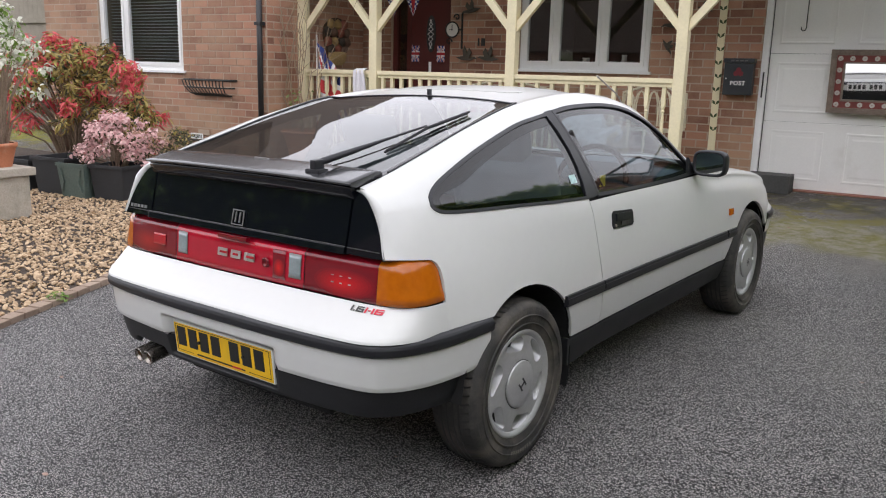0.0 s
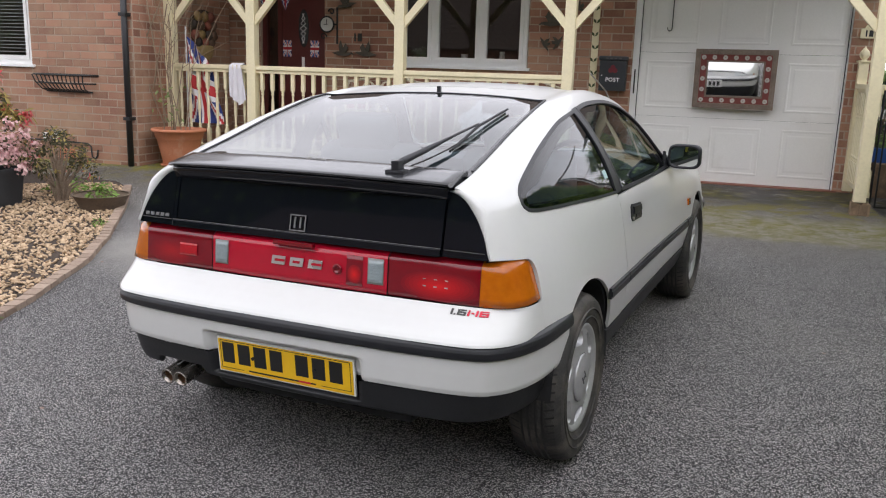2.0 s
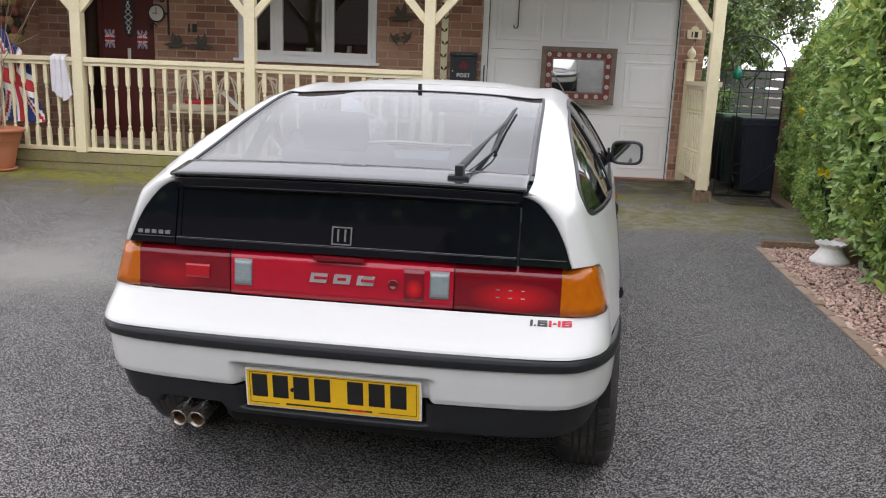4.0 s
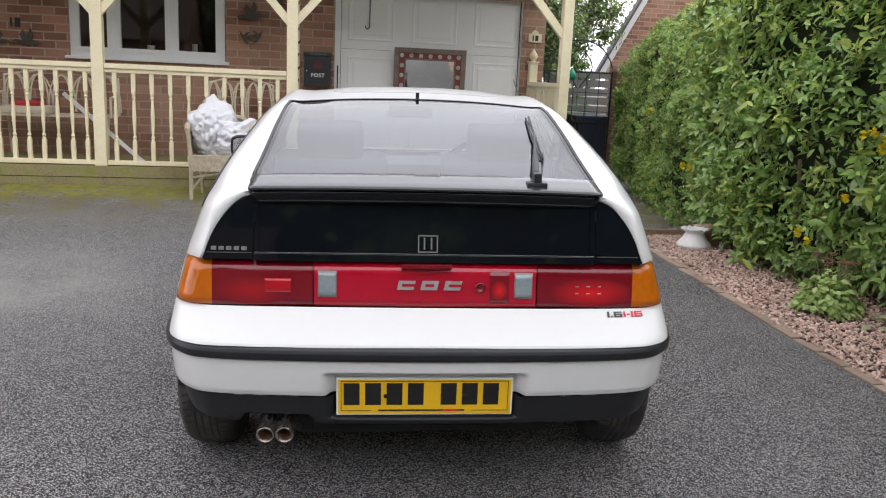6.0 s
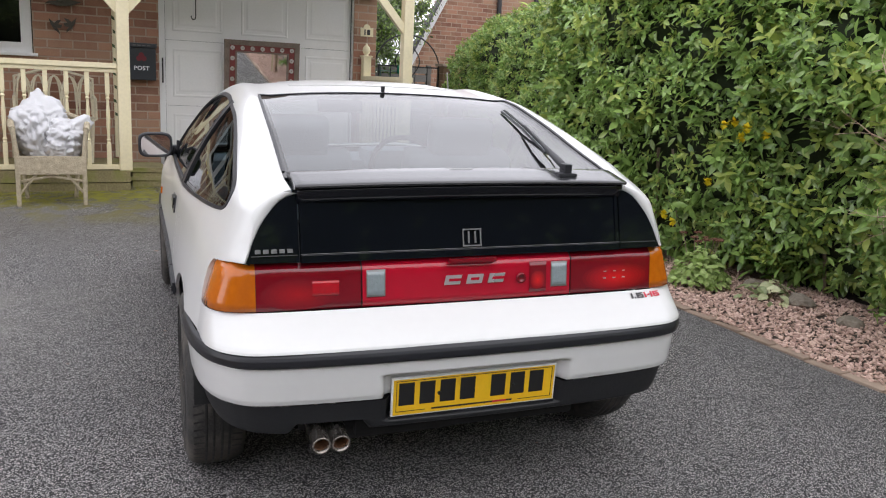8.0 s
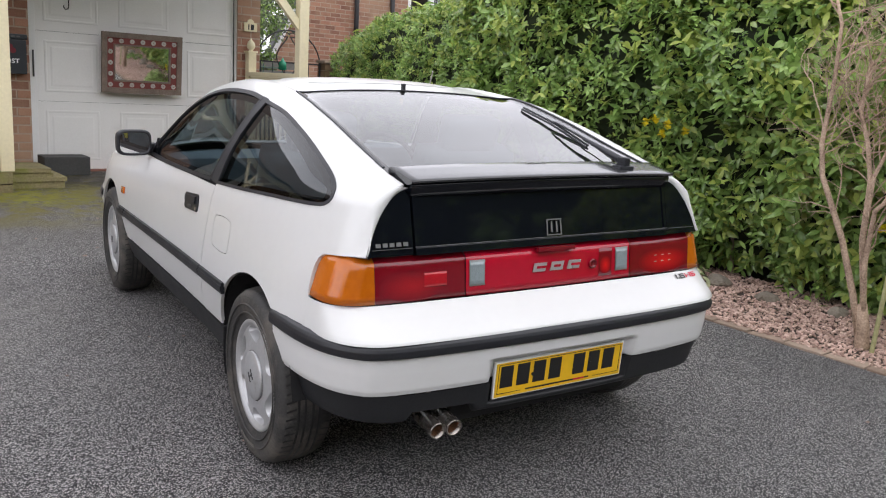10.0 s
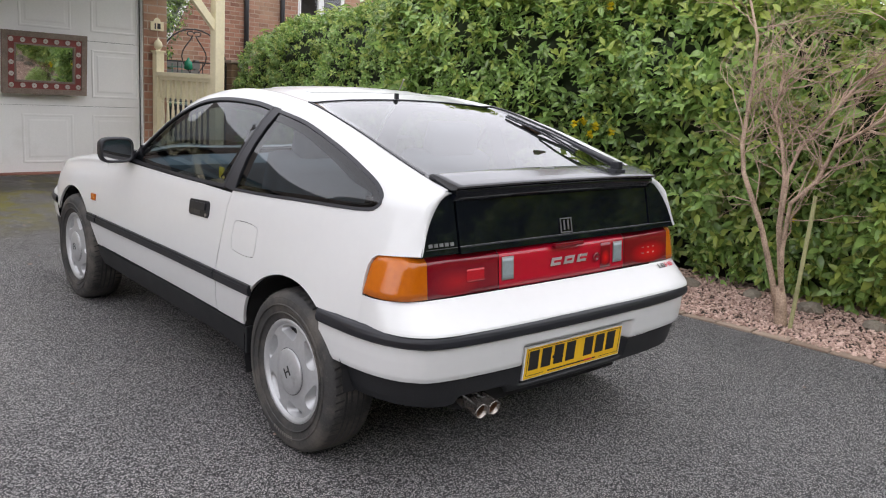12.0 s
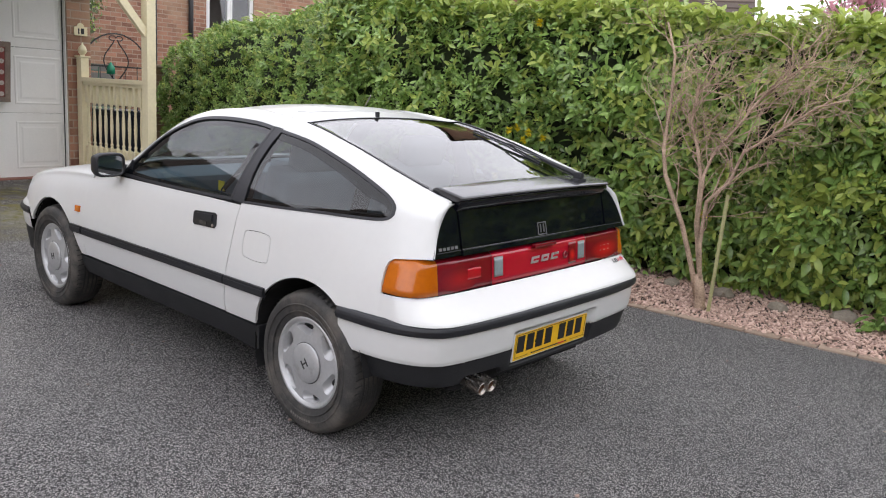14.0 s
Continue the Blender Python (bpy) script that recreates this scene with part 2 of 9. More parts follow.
def thing(name, m, label, category, group="", kind=""):
    ob = new(name)
    ob.matrix_world = m
    ob.empty_display_size = 0.1
    return tagged(ob, label, category, group, kind)


def solid(name, bm, mat, label, category="", group="", kind="", smooth=False):
    return tagged(mesh_object(name, bm, mat, smooth), label, category, group, kind)


def box(bm, x0, x1, y0, y1, z0, z1, bevel=0.0, m=None, mat=0):
    vs = [bm.verts.new((x, y, z)) for x in (x0, x1) for y in (y0, y1) for z in (z0, z1)]
    if m is not None:
        for v in vs:
            v.co = m @ v.co
    fs = [bm.faces.new([vs[i] for i in q]) for q in ((0, 1, 3, 2), (4, 6, 7, 5), (0, 4, 5, 1), (2, 3, 7, 6), (0, 2, 6, 4), (1, 5, 7, 3))]
    for f in fs:
        f.material_index = mat
    if bevel:
        es = list({e for f in fs for e in f.edges})
        bmesh.ops.bevel(bm, geom=es, offset=bevel, segments=2, affect="EDGES", profile=0.7)
    return bm


def boxes(*items, bevel=0.0):
    bm = bmesh.new()
    for it in items:
        box(bm, *it, bevel=bevel)
    return bm


def lathe(bm, profile, seg=24, m=None, close=False):
    """Turn a profile of (radius, height) about z."""
    rings = []
    for r, z in profile:
        ring = []
        for i in range(seg):
            a = 2 * math.pi * i / seg
            co = Vector((r * math.cos(a), r * math.sin(a), z))
            ring.append(bm.verts.new(m @ co if m is not None else co))
        rings.append(ring)
    for a, b in zip(rings, rings[1:]):
        for i in range(seg):
            bm.faces.new((a[i], a[(i + 1) % seg], b[(i + 1) % seg], b[i]))
    if close:
        bm.faces.new(rings[0][::-1])
        bm.faces.new(rings[-1])
    return bm


def tube(bm, pts, radius, seg=8, radii=None, cap=True):
    """A round bar along points."""
    pts = [Vector(p) for p in pts]
    rings, up = [], None
    for i, p in enumerate(pts):
        d = (pts[min(i + 1, len(pts) - 1)] - pts[max(i - 1, 0)]).normalized()
        side = d.orthogonal().normalized() if up is None else (up - d * up.dot(d)).normalized()
        up = side
        other = d.cross(side)
        r = radii[i] if radii else radius
        rings.append([bm.verts.new(p + (side * math.cos(2 * math.pi * k / seg) + other * math.sin(2 * math.pi * k / seg)) * r) for k in range(seg)])
    for a, b in zip(rings, rings[1:]):
        for k in range(seg):
            bm.faces.new((a[k], a[(k + 1) % seg], b[(k + 1) % seg], b[k]))
    if cap:
        bm.faces.new(rings[0][::-1])
        bm.faces.new(rings[-1])
    return bm


def slab(bm, outline, depth, m=None):
    """A flat outline (x, y) given a thickness along z."""
    lo = [bm.verts.new((x, y, 0)) for x, y in outline]
    hi = [bm.verts.new((x, y, depth)) for x, y in outline]
    if m is not None:
        for v in lo + hi:
            v.co = m @ v.co
    n = len(outline)
    bm.faces.new(lo[::-1])
    bm.faces.new(hi)
    for i in range(n):
        bm.faces.new((lo[i], lo[(i + 1) % n], hi[(i + 1) % n], hi[i]))
    return bm


def ground_z(y, x=0.0):
    """Height of the drive, which rises to the house; the side passage falls away."""
    k = max(0.0, min(1.0, (y - 5.4) / 2.0)) * max(0.0, min(1.0, (11.5 - y) / 1.5)) if 2.7 < x < 4.7 else 0.0
    return 0.003 + 0.018 * max(-30.0, min(y, 9.0)) - 0.22 * k * k * (3 - 2 * k)

# ---- ground ----
def ground():
    bm = bmesh.new()
    xs = [-220, -60, -20, -12, -2, -0.95, 0.95, 2, 2.66, 2.8, 4.6, 4.9, 12, 20, 60, 220]
    ys = [-220, -60, -30, -12, -4, -2, -0.8, 0, 3.2, 4.6, 5.4, 5.9, 6.4, 6.9, 7.4, 9, 10, 10.75, 11.5, 20, 60, 220]
    # a slight cross fall where the car stands
    fall = lambda x, y: 0.0152 * x if abs(x) < 1 and -1 < y < 4 else 0.0
    vs = [[bm.verts.new((x, y, ground_z(y, x) + fall(x, y))) for y in ys] for x in xs]
    for i in range(len(xs) - 1):
        for j in range(len(ys) - 1):
            bm.faces.new((vs[i][j], vs[i + 1][j], vs[i + 1][j + 1], vs[i][j + 1]))
    return solid("ground", bm, ASPHALT, "damp dark tarmac driveway with pale worn patches", "driveway", kind="structure")


ground()


def sheet(outline, lift, name, mat, label, category):
    """A flat bed laid on the driveway's slope."""
    bm = bmesh.new()
    top = [bm.verts.new((x, y, ground_z(y, x) + lift)) for x, y in outline]
    bm.faces.new(top)
    low = [bm.verts.new((x, y, ground_z(y, x) - 0.05)) for x, y in outline]
    for i in range(len(outline)):
        j = (i + 1) % len(outline)
        bm.faces.new((top[i], low[i], low[j], top[j]))
    return solid(name, bm, mat, label, category, kind="structure")


LEFT_EDGE = [(-1.75, -3.2), (-1.88, -1.6), (-2.08, -0.35), (-2.38, 0.55), (-2.74, 1.4), (-3.1, 2.0), (-3.75, 2.95), (-4.5, 3.95)]
RIGHT_EDGE = [(2.32, -5.5), (2.30, -3.0), (2.29, -1.0), (2.29, 0.3), (2.31, 1.2), (2.35, 2.0), (2.45, 3.6)]
left_bed = sheet(LEFT_EDGE + [(-4.9, 4.25), (-10.5, 4.6), (-10.5, -3.2)], 0.008, "gravel_bed_soil", SOIL, "brown soil under the tan gravel bed", "bed")
right_bed = sheet(RIGHT_EDGE + [(3.1, 3.72), (3.34, 5.4), (3.55, 6.6), (3.76, 7.75), (4.6, 7.75), (4.6, 6.6), (4.6, 5.4), (4.95, 5.2), (5.0, -5.5)], 0.008, "hedge_bed_soil", SOIL, "dark soil under the pink gravel and hedge", "bed")


def pebbles(name, region, count, size, mat, label, lift=0.01):
    """Loose stones, uncountable, over an (x, y) region."""
    rng = np.random.default_rng(len(name) * 7 + count)
    ico = bmesh.new()
    bmesh.ops.create_icosphere(ico, subdivisions=1, radius=1)
    base = np.array([v.co for v in ico.verts])
    tris = np.array([[v.index for v in f.verts] for f in ico.faces])
    ico.free()
    spots = []
    poly = [Vector((x, y)) for x, y in region]
    lo, hi = np.min(region, 0), np.max(region, 0)
    while len(spots) < count:
        p = rng.uniform(lo, hi)
        inside = False
        for a, b in zip(poly, poly[1:] + poly[:1]):
            if (a.y > p[1]) != (b.y > p[1]) and p[0] < (b.x - a.x) * (p[1] - a.y) / (b.y - a.y) + a.x:
                inside = not inside
        if inside:
            spots.append(p)
    spots = np.array(spots)
    n = len(spots)
    s = size * rng.uniform(0.55, 1.35, (n, 1)) * rng.uniform(0.65, 1.2, (n, 3)) * np.array([1, 1, 0.62])
    a = rng.uniform(0, 2 * np.pi, n)
    jag = rng.uniform(0.75, 1.2, (n, len(base), 1))
    v = base[None] * jag * s[:, None, :]
    tip = rng.normal(0, 0.3, (n, 2))
    v[:, :, 2] += v[:, :, 0] * tip[:, :1] + v[:, :, 1] * tip[:, 1:]
    x = v[:, :, 0] * np.cos(a)[:, None] - v[:, :, 1] * np.sin(a)[:, None] + spots[:, :1]
    y = v[:, :, 0] * np.sin(a)[:, None] + v[:, :, 1] * np.cos(a)[:, None] + spots[:, 1:]
    z = v[:, :, 2] + (0.003 + 0.018 * spots[:, 1:]) + lift + rng.uniform(-0.003, 0.010, (n, 1))
    verts = np.stack([x, y, z], -1).reshape(-1, 3)
    faces = (tris[None] + (np.arange(n) * len(base))[:, None, None]).reshape(-1, 3)
    me = bpy.data.meshes.new(name)
    me.from_pydata(verts.tolist(), [], faces.tolist())
    me.materials.append(mat)
    return tagged(new(name, me), label, "gravel", kind="stuff")


pebbles("tan_gravel", LEFT_EDGE + [(-4.85, 4.1), (-6.6, 2.9), (-6.6, -3.2)], 30000, 0.015, TAN_GRAVEL, "loose tan and cream pea gravel on the bed")
pebbles("pink_gravel", RIGHT_EDGE + [(3.0, 3.68), (3.5, 2.0), (3.7, -5.5)], 38000, 0.0112, PINK_GRAVEL, "loose pink and grey gravel below the hedge")


litter = random.Random(77)
bm = bmesh.new()
for i in range(70):
    y = litter.uniform(-3.0, 5.2)
    bmesh.ops.create_icosphere(bm, subdivisions=1, radius=litter.uniform(0.004, 0.010), matrix=Matrix.Translation((litter.uniform(-3.0, 2.2), y, ground_z(y) + 0.003)) @ Matrix.Diagonal((litter.uniform(0.7, 1.8), 1, 0.5, 1)))
solid("grit", bm, PINK_GRAVEL, "pale grit scattered on the tarmac", "grit", kind="stuff")


def along(points, step):
    """Even places along a line, each with its heading."""
    out, left = [], 0.0
    for a, b in zip(points, points[1:]):
        a, b = Vector(a), Vector(b)
        n = (b - a).length
        d = left
        while d < n:
            out.append((a.lerp(b, d / n), math.atan2(b.y - a.y, b.x - a.x)))
            d += step
        left = d - n
    return out


# ---- brickwork ----
COURSE, BRICK_L, JOINT = 0.0925, 0.252, 0.010


def brick_places(length, z0, z1, holes, skew=0.0):
    """Running bond, as (u0, u1, z0, z1); holes are cut out."""
    out = []
    row = 0
    z = z0
    while z < z1 - 0.02:
        top = min(z + COURSE - JOINT, z1)
        u = -((row % 2) * BRICK_L / 2 + skew)
        while u < length:
            spans = [(max(u, 0), min(u + BRICK_L - JOINT, length))]
            for a, b, c, d in holes:
                if z + COURSE * 0.5 > c and z + COURSE * 0.5 < d:
                    spans = [s for p, q in spans for s in ((p, min(q, a)), (max(p, b), q)) if s[1] - s[0] > 0.02]
            out += [(p, q, z, top) for p, q in spans if q - p > 0.02]
            u += BRICK_L
        z += COURSE
        row += 1
    return out


def brick_wall(name, origin, heading, length, z0, z1, holes, label, thick=0.22, near=None, back=True):
    """A wall with mortar core, openings through it and proud bricks on the face; near: the stretch (u0, u1) of single bricks."""
    m = Matrix.Translation(origin) @ Matrix.Rotation(heading, 4, "Z")
    bm = bmesh.new()
    us = sorted({0, length, *[min(max(h[i], 0), length) for h in holes for i in (0, 1)]})
    zs = sorted({z0, z1, *[min(max(h[i], z0), z1) for h in holes for i in (2, 3)]})
    for u0, u1 in zip(us, us[1:]):
        for a, b in zip(zs, zs[1:]):
            cu, cz = (u0 + u1) / 2, (a + b) / 2
            if not any(h[0] < cu < h[1] and h[2] < cz < h[3] for h in holes):
                box(bm, u0, u1, -0.0008, thick, a, b)
    bmesh.ops.remove_doubles(bm, verts=bm.verts, dist=0.0005)
    wall = solid(name, bm, MORTAR, label, "wall", kind="structure")
    wall.matrix_world = m
    places = brick_places(length, z0 + 0.005, z1, holes)
    single = []
    if near:
        single = [p for p in places if near[0] <= p[0] and p[1] <= near[1] and p[2] >= near[2] and p[3] <= near[3]][:290]
    rest = [p for p in places if p not in set(single)]
    verts, faces = [], []
    rng = random.Random(len(places))
    for u0, u1, a, b in rest:
        k = len(verts)
        o = rng.uniform(-0.0015, 0.0015)
        e = 0.004
        verts += [(u0, 0.006, a), (u1, 0.006, a), (u1, 0.006, b), (u0, 0.006, b),
                  (u0 + e, -0.004 + o, a + e), (u1 - e, -0.004 + o, a + e), (u1 - e, -0.004 + o, b - e), (u0 + e, -0.004 + o, b - e)]
        faces += [(k + 4, k + 5, k + 6, k + 7), (k, k + 1, k + 5, k + 4), (k + 1, k + 2, k + 6, k + 5), (k + 2, k + 3, k + 7, k + 6), (k + 3, k, k + 4, k + 7)]
    me = bpy.data.meshes.new("brickwork")
    me.from_pydata(verts, [], faces)
    me.materials.append(BRICK)
    rest_ob = new("brickwork", me)
    rest_ob.parent = wall
    tagged(rest_ob, kind="stuff")
    PIECES.append((wall, single))
    return wall


PIECES = []


def lay_single_bricks():
    """The bricks that can be told apart best, each an object on shared meshes."""
    meshes = {}
    for wall, single in PIECES:
        for u0, u1, a, b in single:
            key = (round(u1 - u0, 3), round(b - a, 3))
            if key not in meshes:
                w, h = key
                e = 0.004
                me = bpy.data.meshes.new("brick")
                me.from_pydata([(0, 0.006, 0), (w, 0.006, 0), (w, 0.006, h), (0, 0.006, h), (e, -0.005, e), (w - e, -0.005, e), (w - e, -0.005, h - e), (e, -0.005, h - e)],
                               [], [(4, 5, 6, 7), (0, 1, 5, 4), (1, 2, 6, 5), (2, 3, 7, 6), (3, 0, 4, 7)])
                me.materials.append(BRICK_PIECE)
                meshes[key] = me
            ob = new("brick", meshes[key])
            ob.parent = wall
            ob.location = (u0, 0, a)


WALL_Y = 7.35
FRONT = -5.5
brick_wall("wall_front", (FRONT, WALL_Y, 0), 0, 8.18, 0.08, 2.95,
           [(0.50, 1.48, 0, 2.36), (2.54, 4.27, 1.40, 2.55), (5.55, 7.88, 0, 2.32)], "red-brown brick house wall behind the porch", near=(4.3, 5.6, 0.3, 2.3))
brick_wall("wall_wing", (-10.05, 5.35, 0), 0, 4.55, 0.05, 2.95, [(1.27, 3.02, 1.26, 2.50)], "orange-brown brick wing wall with a white window", near=(3.0, 4.55, 0.0, 2.2))
brick_wall("wall_return", (-5.5, 5.358, 0), math.pi / 2, 1.99, 0.05, 2.95, [], "orange-brown brick side of the wing")
brick_wall("wall_wing_end", (-10.05, 9.0, 0), -math.pi / 2, 3.43, 0.05, 2.95, [], "brick end of the wing")


def plain(name, items, mat, label, category="", kind="structure", bevel=0.0):
    return solid(name, boxes(*items, bevel=bevel), mat, label, category, kind=kind)


# rooms behind the openings, closed; a dark base colour makes them dim
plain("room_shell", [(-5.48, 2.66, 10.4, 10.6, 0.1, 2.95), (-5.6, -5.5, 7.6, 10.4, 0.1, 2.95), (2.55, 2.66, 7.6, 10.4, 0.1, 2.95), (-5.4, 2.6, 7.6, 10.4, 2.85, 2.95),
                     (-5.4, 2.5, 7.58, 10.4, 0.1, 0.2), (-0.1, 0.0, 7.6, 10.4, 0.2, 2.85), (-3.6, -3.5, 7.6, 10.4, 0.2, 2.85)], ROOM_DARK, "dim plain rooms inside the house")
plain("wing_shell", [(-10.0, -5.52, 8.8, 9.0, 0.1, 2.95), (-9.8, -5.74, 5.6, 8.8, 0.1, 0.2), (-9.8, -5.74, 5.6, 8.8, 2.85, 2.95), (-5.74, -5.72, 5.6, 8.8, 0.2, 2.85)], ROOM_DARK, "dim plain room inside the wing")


def roof(name, x0, x1, y0, y1, z, rise, label):
    bm = bmesh.new()
    ym = (y0 + y1) / 2
    a = [bm.verts.new(c) for c in ((x0, y0, z), (x1, y0, z), (x1, ym, z + rise), (x0, ym, z + rise), (x0, y1, z), (x1, y1, z))]
    for q in ((0, 1, 2, 3), (3, 2, 5, 4), (0, 3, 4), (1, 5, 2), (0, 4, 5, 1)):
        bm.faces.new([a[i] for i in q])
    return solid(name, bm, ROOF_TILE, label, "roof", kind="structure")


roof("roof_house", -10.3, 2.95, 7.1, 13.1, 2.95, 2.1, "brown tiled house roof")
def gable_roof(name, x0, x1, y0, y1, z, rise, label):
    """Roof whose gable end faces the drive."""
    bm = bmesh.new()
    xm = (x0 + x1) / 2
    a = [bm.verts.new(c) for c in ((x0, y0, z), (x1, y0, z), (xm, y0, z + rise), (x0, y1, z), (x1, y1, z), (xm, y1, z + rise))]
    for q in ((0, 1, 2), (3, 5, 4), (1, 4, 5, 2), (0, 2, 5, 3), (0, 3, 4, 1)):
        bm.faces.new([a[i] for i in q])
    return solid(name, bm, ROOF_TILE, label, "roof", kind="structure")


# gable is out of view; raised to give the hatch glass a dark reflection
gable_roof("roof_wing", -10.3, -5.3, 5.05, 9.4, 2.95, 2.5, "brown tiled wing roof with its gable to the drive")


# ---- windows and doors ----
def sheet_pane(x0, x1, y, z0, z1):
    bm = bmesh.new()
    bm.faces.new([bm.verts.new(c) for c in ((x0, y, z0), (x1, y, z0), (x1, y, z1), (x0, y, z1))])
    return bm


def window(name, x0, x1, z0, z1, y, mullions, label, lights=(), sill=True):
    """White plastic casement in a wall that faces -y."""
    w = thing(name, pose(x0, y, z0), label, "window", kind="structure")
    L, H = x1 - x0, z1 - z0
    f = 0.06
    part("window_frame", boxes((0, L, 0.0, 0.07, 0, f), (0, L, 0.0, 0.07, H - f, H), (0, f, 0.001, 0.069, f, H - f), (L - f, L, 0.001, 0.069, f, H - f),
                               *[(m - f / 2, m + f / 2, 0.001, 0.069, f, H - f) for m in mullions]), WHITE_PVC, w)
    edges = [f, *[v for m in mullions for v in (m - f / 2, m + f / 2)], L - f]
    for a, b in zip(edges[::2], edges[1::2]):
        s = 0.045
        part("casement", boxes((a, b, -0.012, 0.05, f, f + s), (a, b, -0.012, 0.05, H - f - s, H - f), (a, a + s, -0.011, 0.049, f + s, H - f - s), (b - s, b, -0.011, 0.049, f + s, H - f - s)), WHITE_PVC, w)
        p = part("pane", sheet_pane(a + s, b - s, 0.018, f + s, H - f - s), PANE, w)
        p.visible_shadow = False
    if sill:
        part("window_sill", boxes((-0.05, L + 0.05, -0.07, 0.05, -0.035, 0.0), bevel=0.006), WHITE_PVC, w)
    return w


window("window_1", -2.96, -1.24, 1.405, 2.55, 7.37, [0.48, 1.12], "white framed casement window facing the porch")
wing_window = window("window_2", -8.78, -7.03, 1.265, 2.50, 5.38, [0.56], "white framed window facing the gravel bed")
# slots are black patches on the frame; the holes' shade is their colour
vent = thing("air_brick", pose(-6.81, 5.34, 0.36), "white air brick low in the wing wall", "vent")
part("frame", boxes((-0.115, 0.115, -0.006, 0.01, 0.0, 0.075), bevel=0.003), WHITE_PVC, vent)
for i in range(8):
    part("slot", boxes((-0.10 + i * 0.026, -0.085 + i * 0.026, -0.0075, -0.005, 0.015, 0.06)), IRON, vent)
vent = thing("air_brick", pose(-6.57, 5.34, 0.13), "terracotta air brick low in the wing wall", "vent")
part("frame", boxes((-0.12, 0.12, -0.006, 0.01, 0.0, 0.12), bevel=0.003), TERRACOTTA, vent)
for j in range(3):
    for i in range(6):
        part("slot", boxes((-0.10 + i * 0.034, -0.08 + i * 0.034, -0.0075, -0.005, 0.015 + j * 0.035, 0.035 + j * 0.035)), IRON, vent)
solid("cable", tube(bmesh.new(), [(-7.35, 5.335, 0.35), (-7.0, 5.335, 0.344), (-6.55, 5.335, 0.338), (-6.24, 5.335, 0.334), (-6.19, 5.335, 0.30), (-6.18, 5.335, 0.17), (-6.13, 5.335, 0.155), (-6.10, 5.335, 0.19), (-6.09, 5.335, 0.26)], 0.009, 6), BLACK_PLASTIC, "black cable clipped along the wing wall", "cable", smooth=True)
blind = thing("venetian_blind", pose(-7.905, 5.53, 1.30), "white slatted blind lowered behind the wing window", "blind")
for i in range(27):
    part("slat", boxes((-0.80, 0.80, -0.022, 0.022, -0.0012, 0.0012)), WHITE_PVC, blind).matrix_local = pose(0, 0, 0.03 + i * 0.043, -8, 0, 0)
part("head_rail", boxes((-0.80, 0.80, -0.02, 0.02, 1.19, 1.225)), WHITE_PVC, blind)
# things on the inner sill
for x, h, r in ((-2.1, 0.16, 0.05), (-1.75, 0.12, 0.045), (-1.6, 0.2, 0.035)):
    solid("sill_jar", lathe(bmesh.new(), [(r, 0), (r * 1.15, h * 0.5), (r * 0.8, h * 0.85), (r, h)], 16, close=True), material("pale_jar", (0.45, 0.46, 0.42), 0.3, scale=6), "pale jar standing on the inner window sill", "jar", smooth=True).matrix_world = pose(x, 7.52, 1.40)
plain("inner_sill", [(-2.93, -1.27, 7.455, 7.62, 1.36, 1.398)], WHITE_PVC, "white inner window sill", "sill")

front_door = thing("door_1", pose(-5.0, 7.42, 0.30), "dark red front door with a leaded oval light, shut", "door", kind="structure")
part("door_leaf", boxes((0.30, 0.96, 0, 0.05, 0.02, 2.04), bevel=0.004), DOOR_RED, front_door)
part("door_frame", boxes((0.0, 0.06, -0.02, 0.08, 0, 2.06), (0.24, 0.30, -0.02, 0.08, 0, 2.06), (0.96, 0.98, -0.02, 0.08, 0, 2.06), (0.06, 0.24, -0.018, 0.078, 0, 0.4)), DOOR_RED, front_door)
part("side_pane", boxes((0.06, 0.24, 0.02, 0.03, 0.4, 2.06)), PANE, front_door)
LEAD = material("leaded_glass", (0.05, 0.055, 0.06), 0.15, scale=8)
bm = bmesh.new()
slab(bm, [(0.075 * math.cos(2 * math.pi * k / 24), 0.25 * math.sin(2 * math.pi * k / 24)) for k in range(24)], 0.012, pose(0.63, -0.012, 1.55, 90, 0, 0) @ pose(0, 0, -0.012))
part("leaded_light", bm, LEAD, front_door, "dark leaded glass light")
for k in (0, 1):
    part("lead_line", tube(bmesh.new(), [(0.63 + (0.05 if (i + k) % 2 else -0.05) * (1 - abs(i - 3) / 4), -0.018, 1.35 + i * 0.065) for i in range(7)], 0.006, 6), WHITE_PVC, front_door)
part("letter_plate", boxes((0.60, 0.64, -0.012, 0.0, 1.02, 1.17), bevel=0.003), WHITE_PVC, front_door)
FLAG_BLUE = material("flag_blue", (0.03, 0.05, 0.22), 0.8, scale=8, bump=0.2)
FLAG_RED = material("flag_red", (0.45, 0.03, 0.035), 0.8, scale=8, bump=0.2)
FLAG_WHITE = material("flag_white", (0.75, 0.74, 0.74), 0.8, scale=8, bump=0.2)


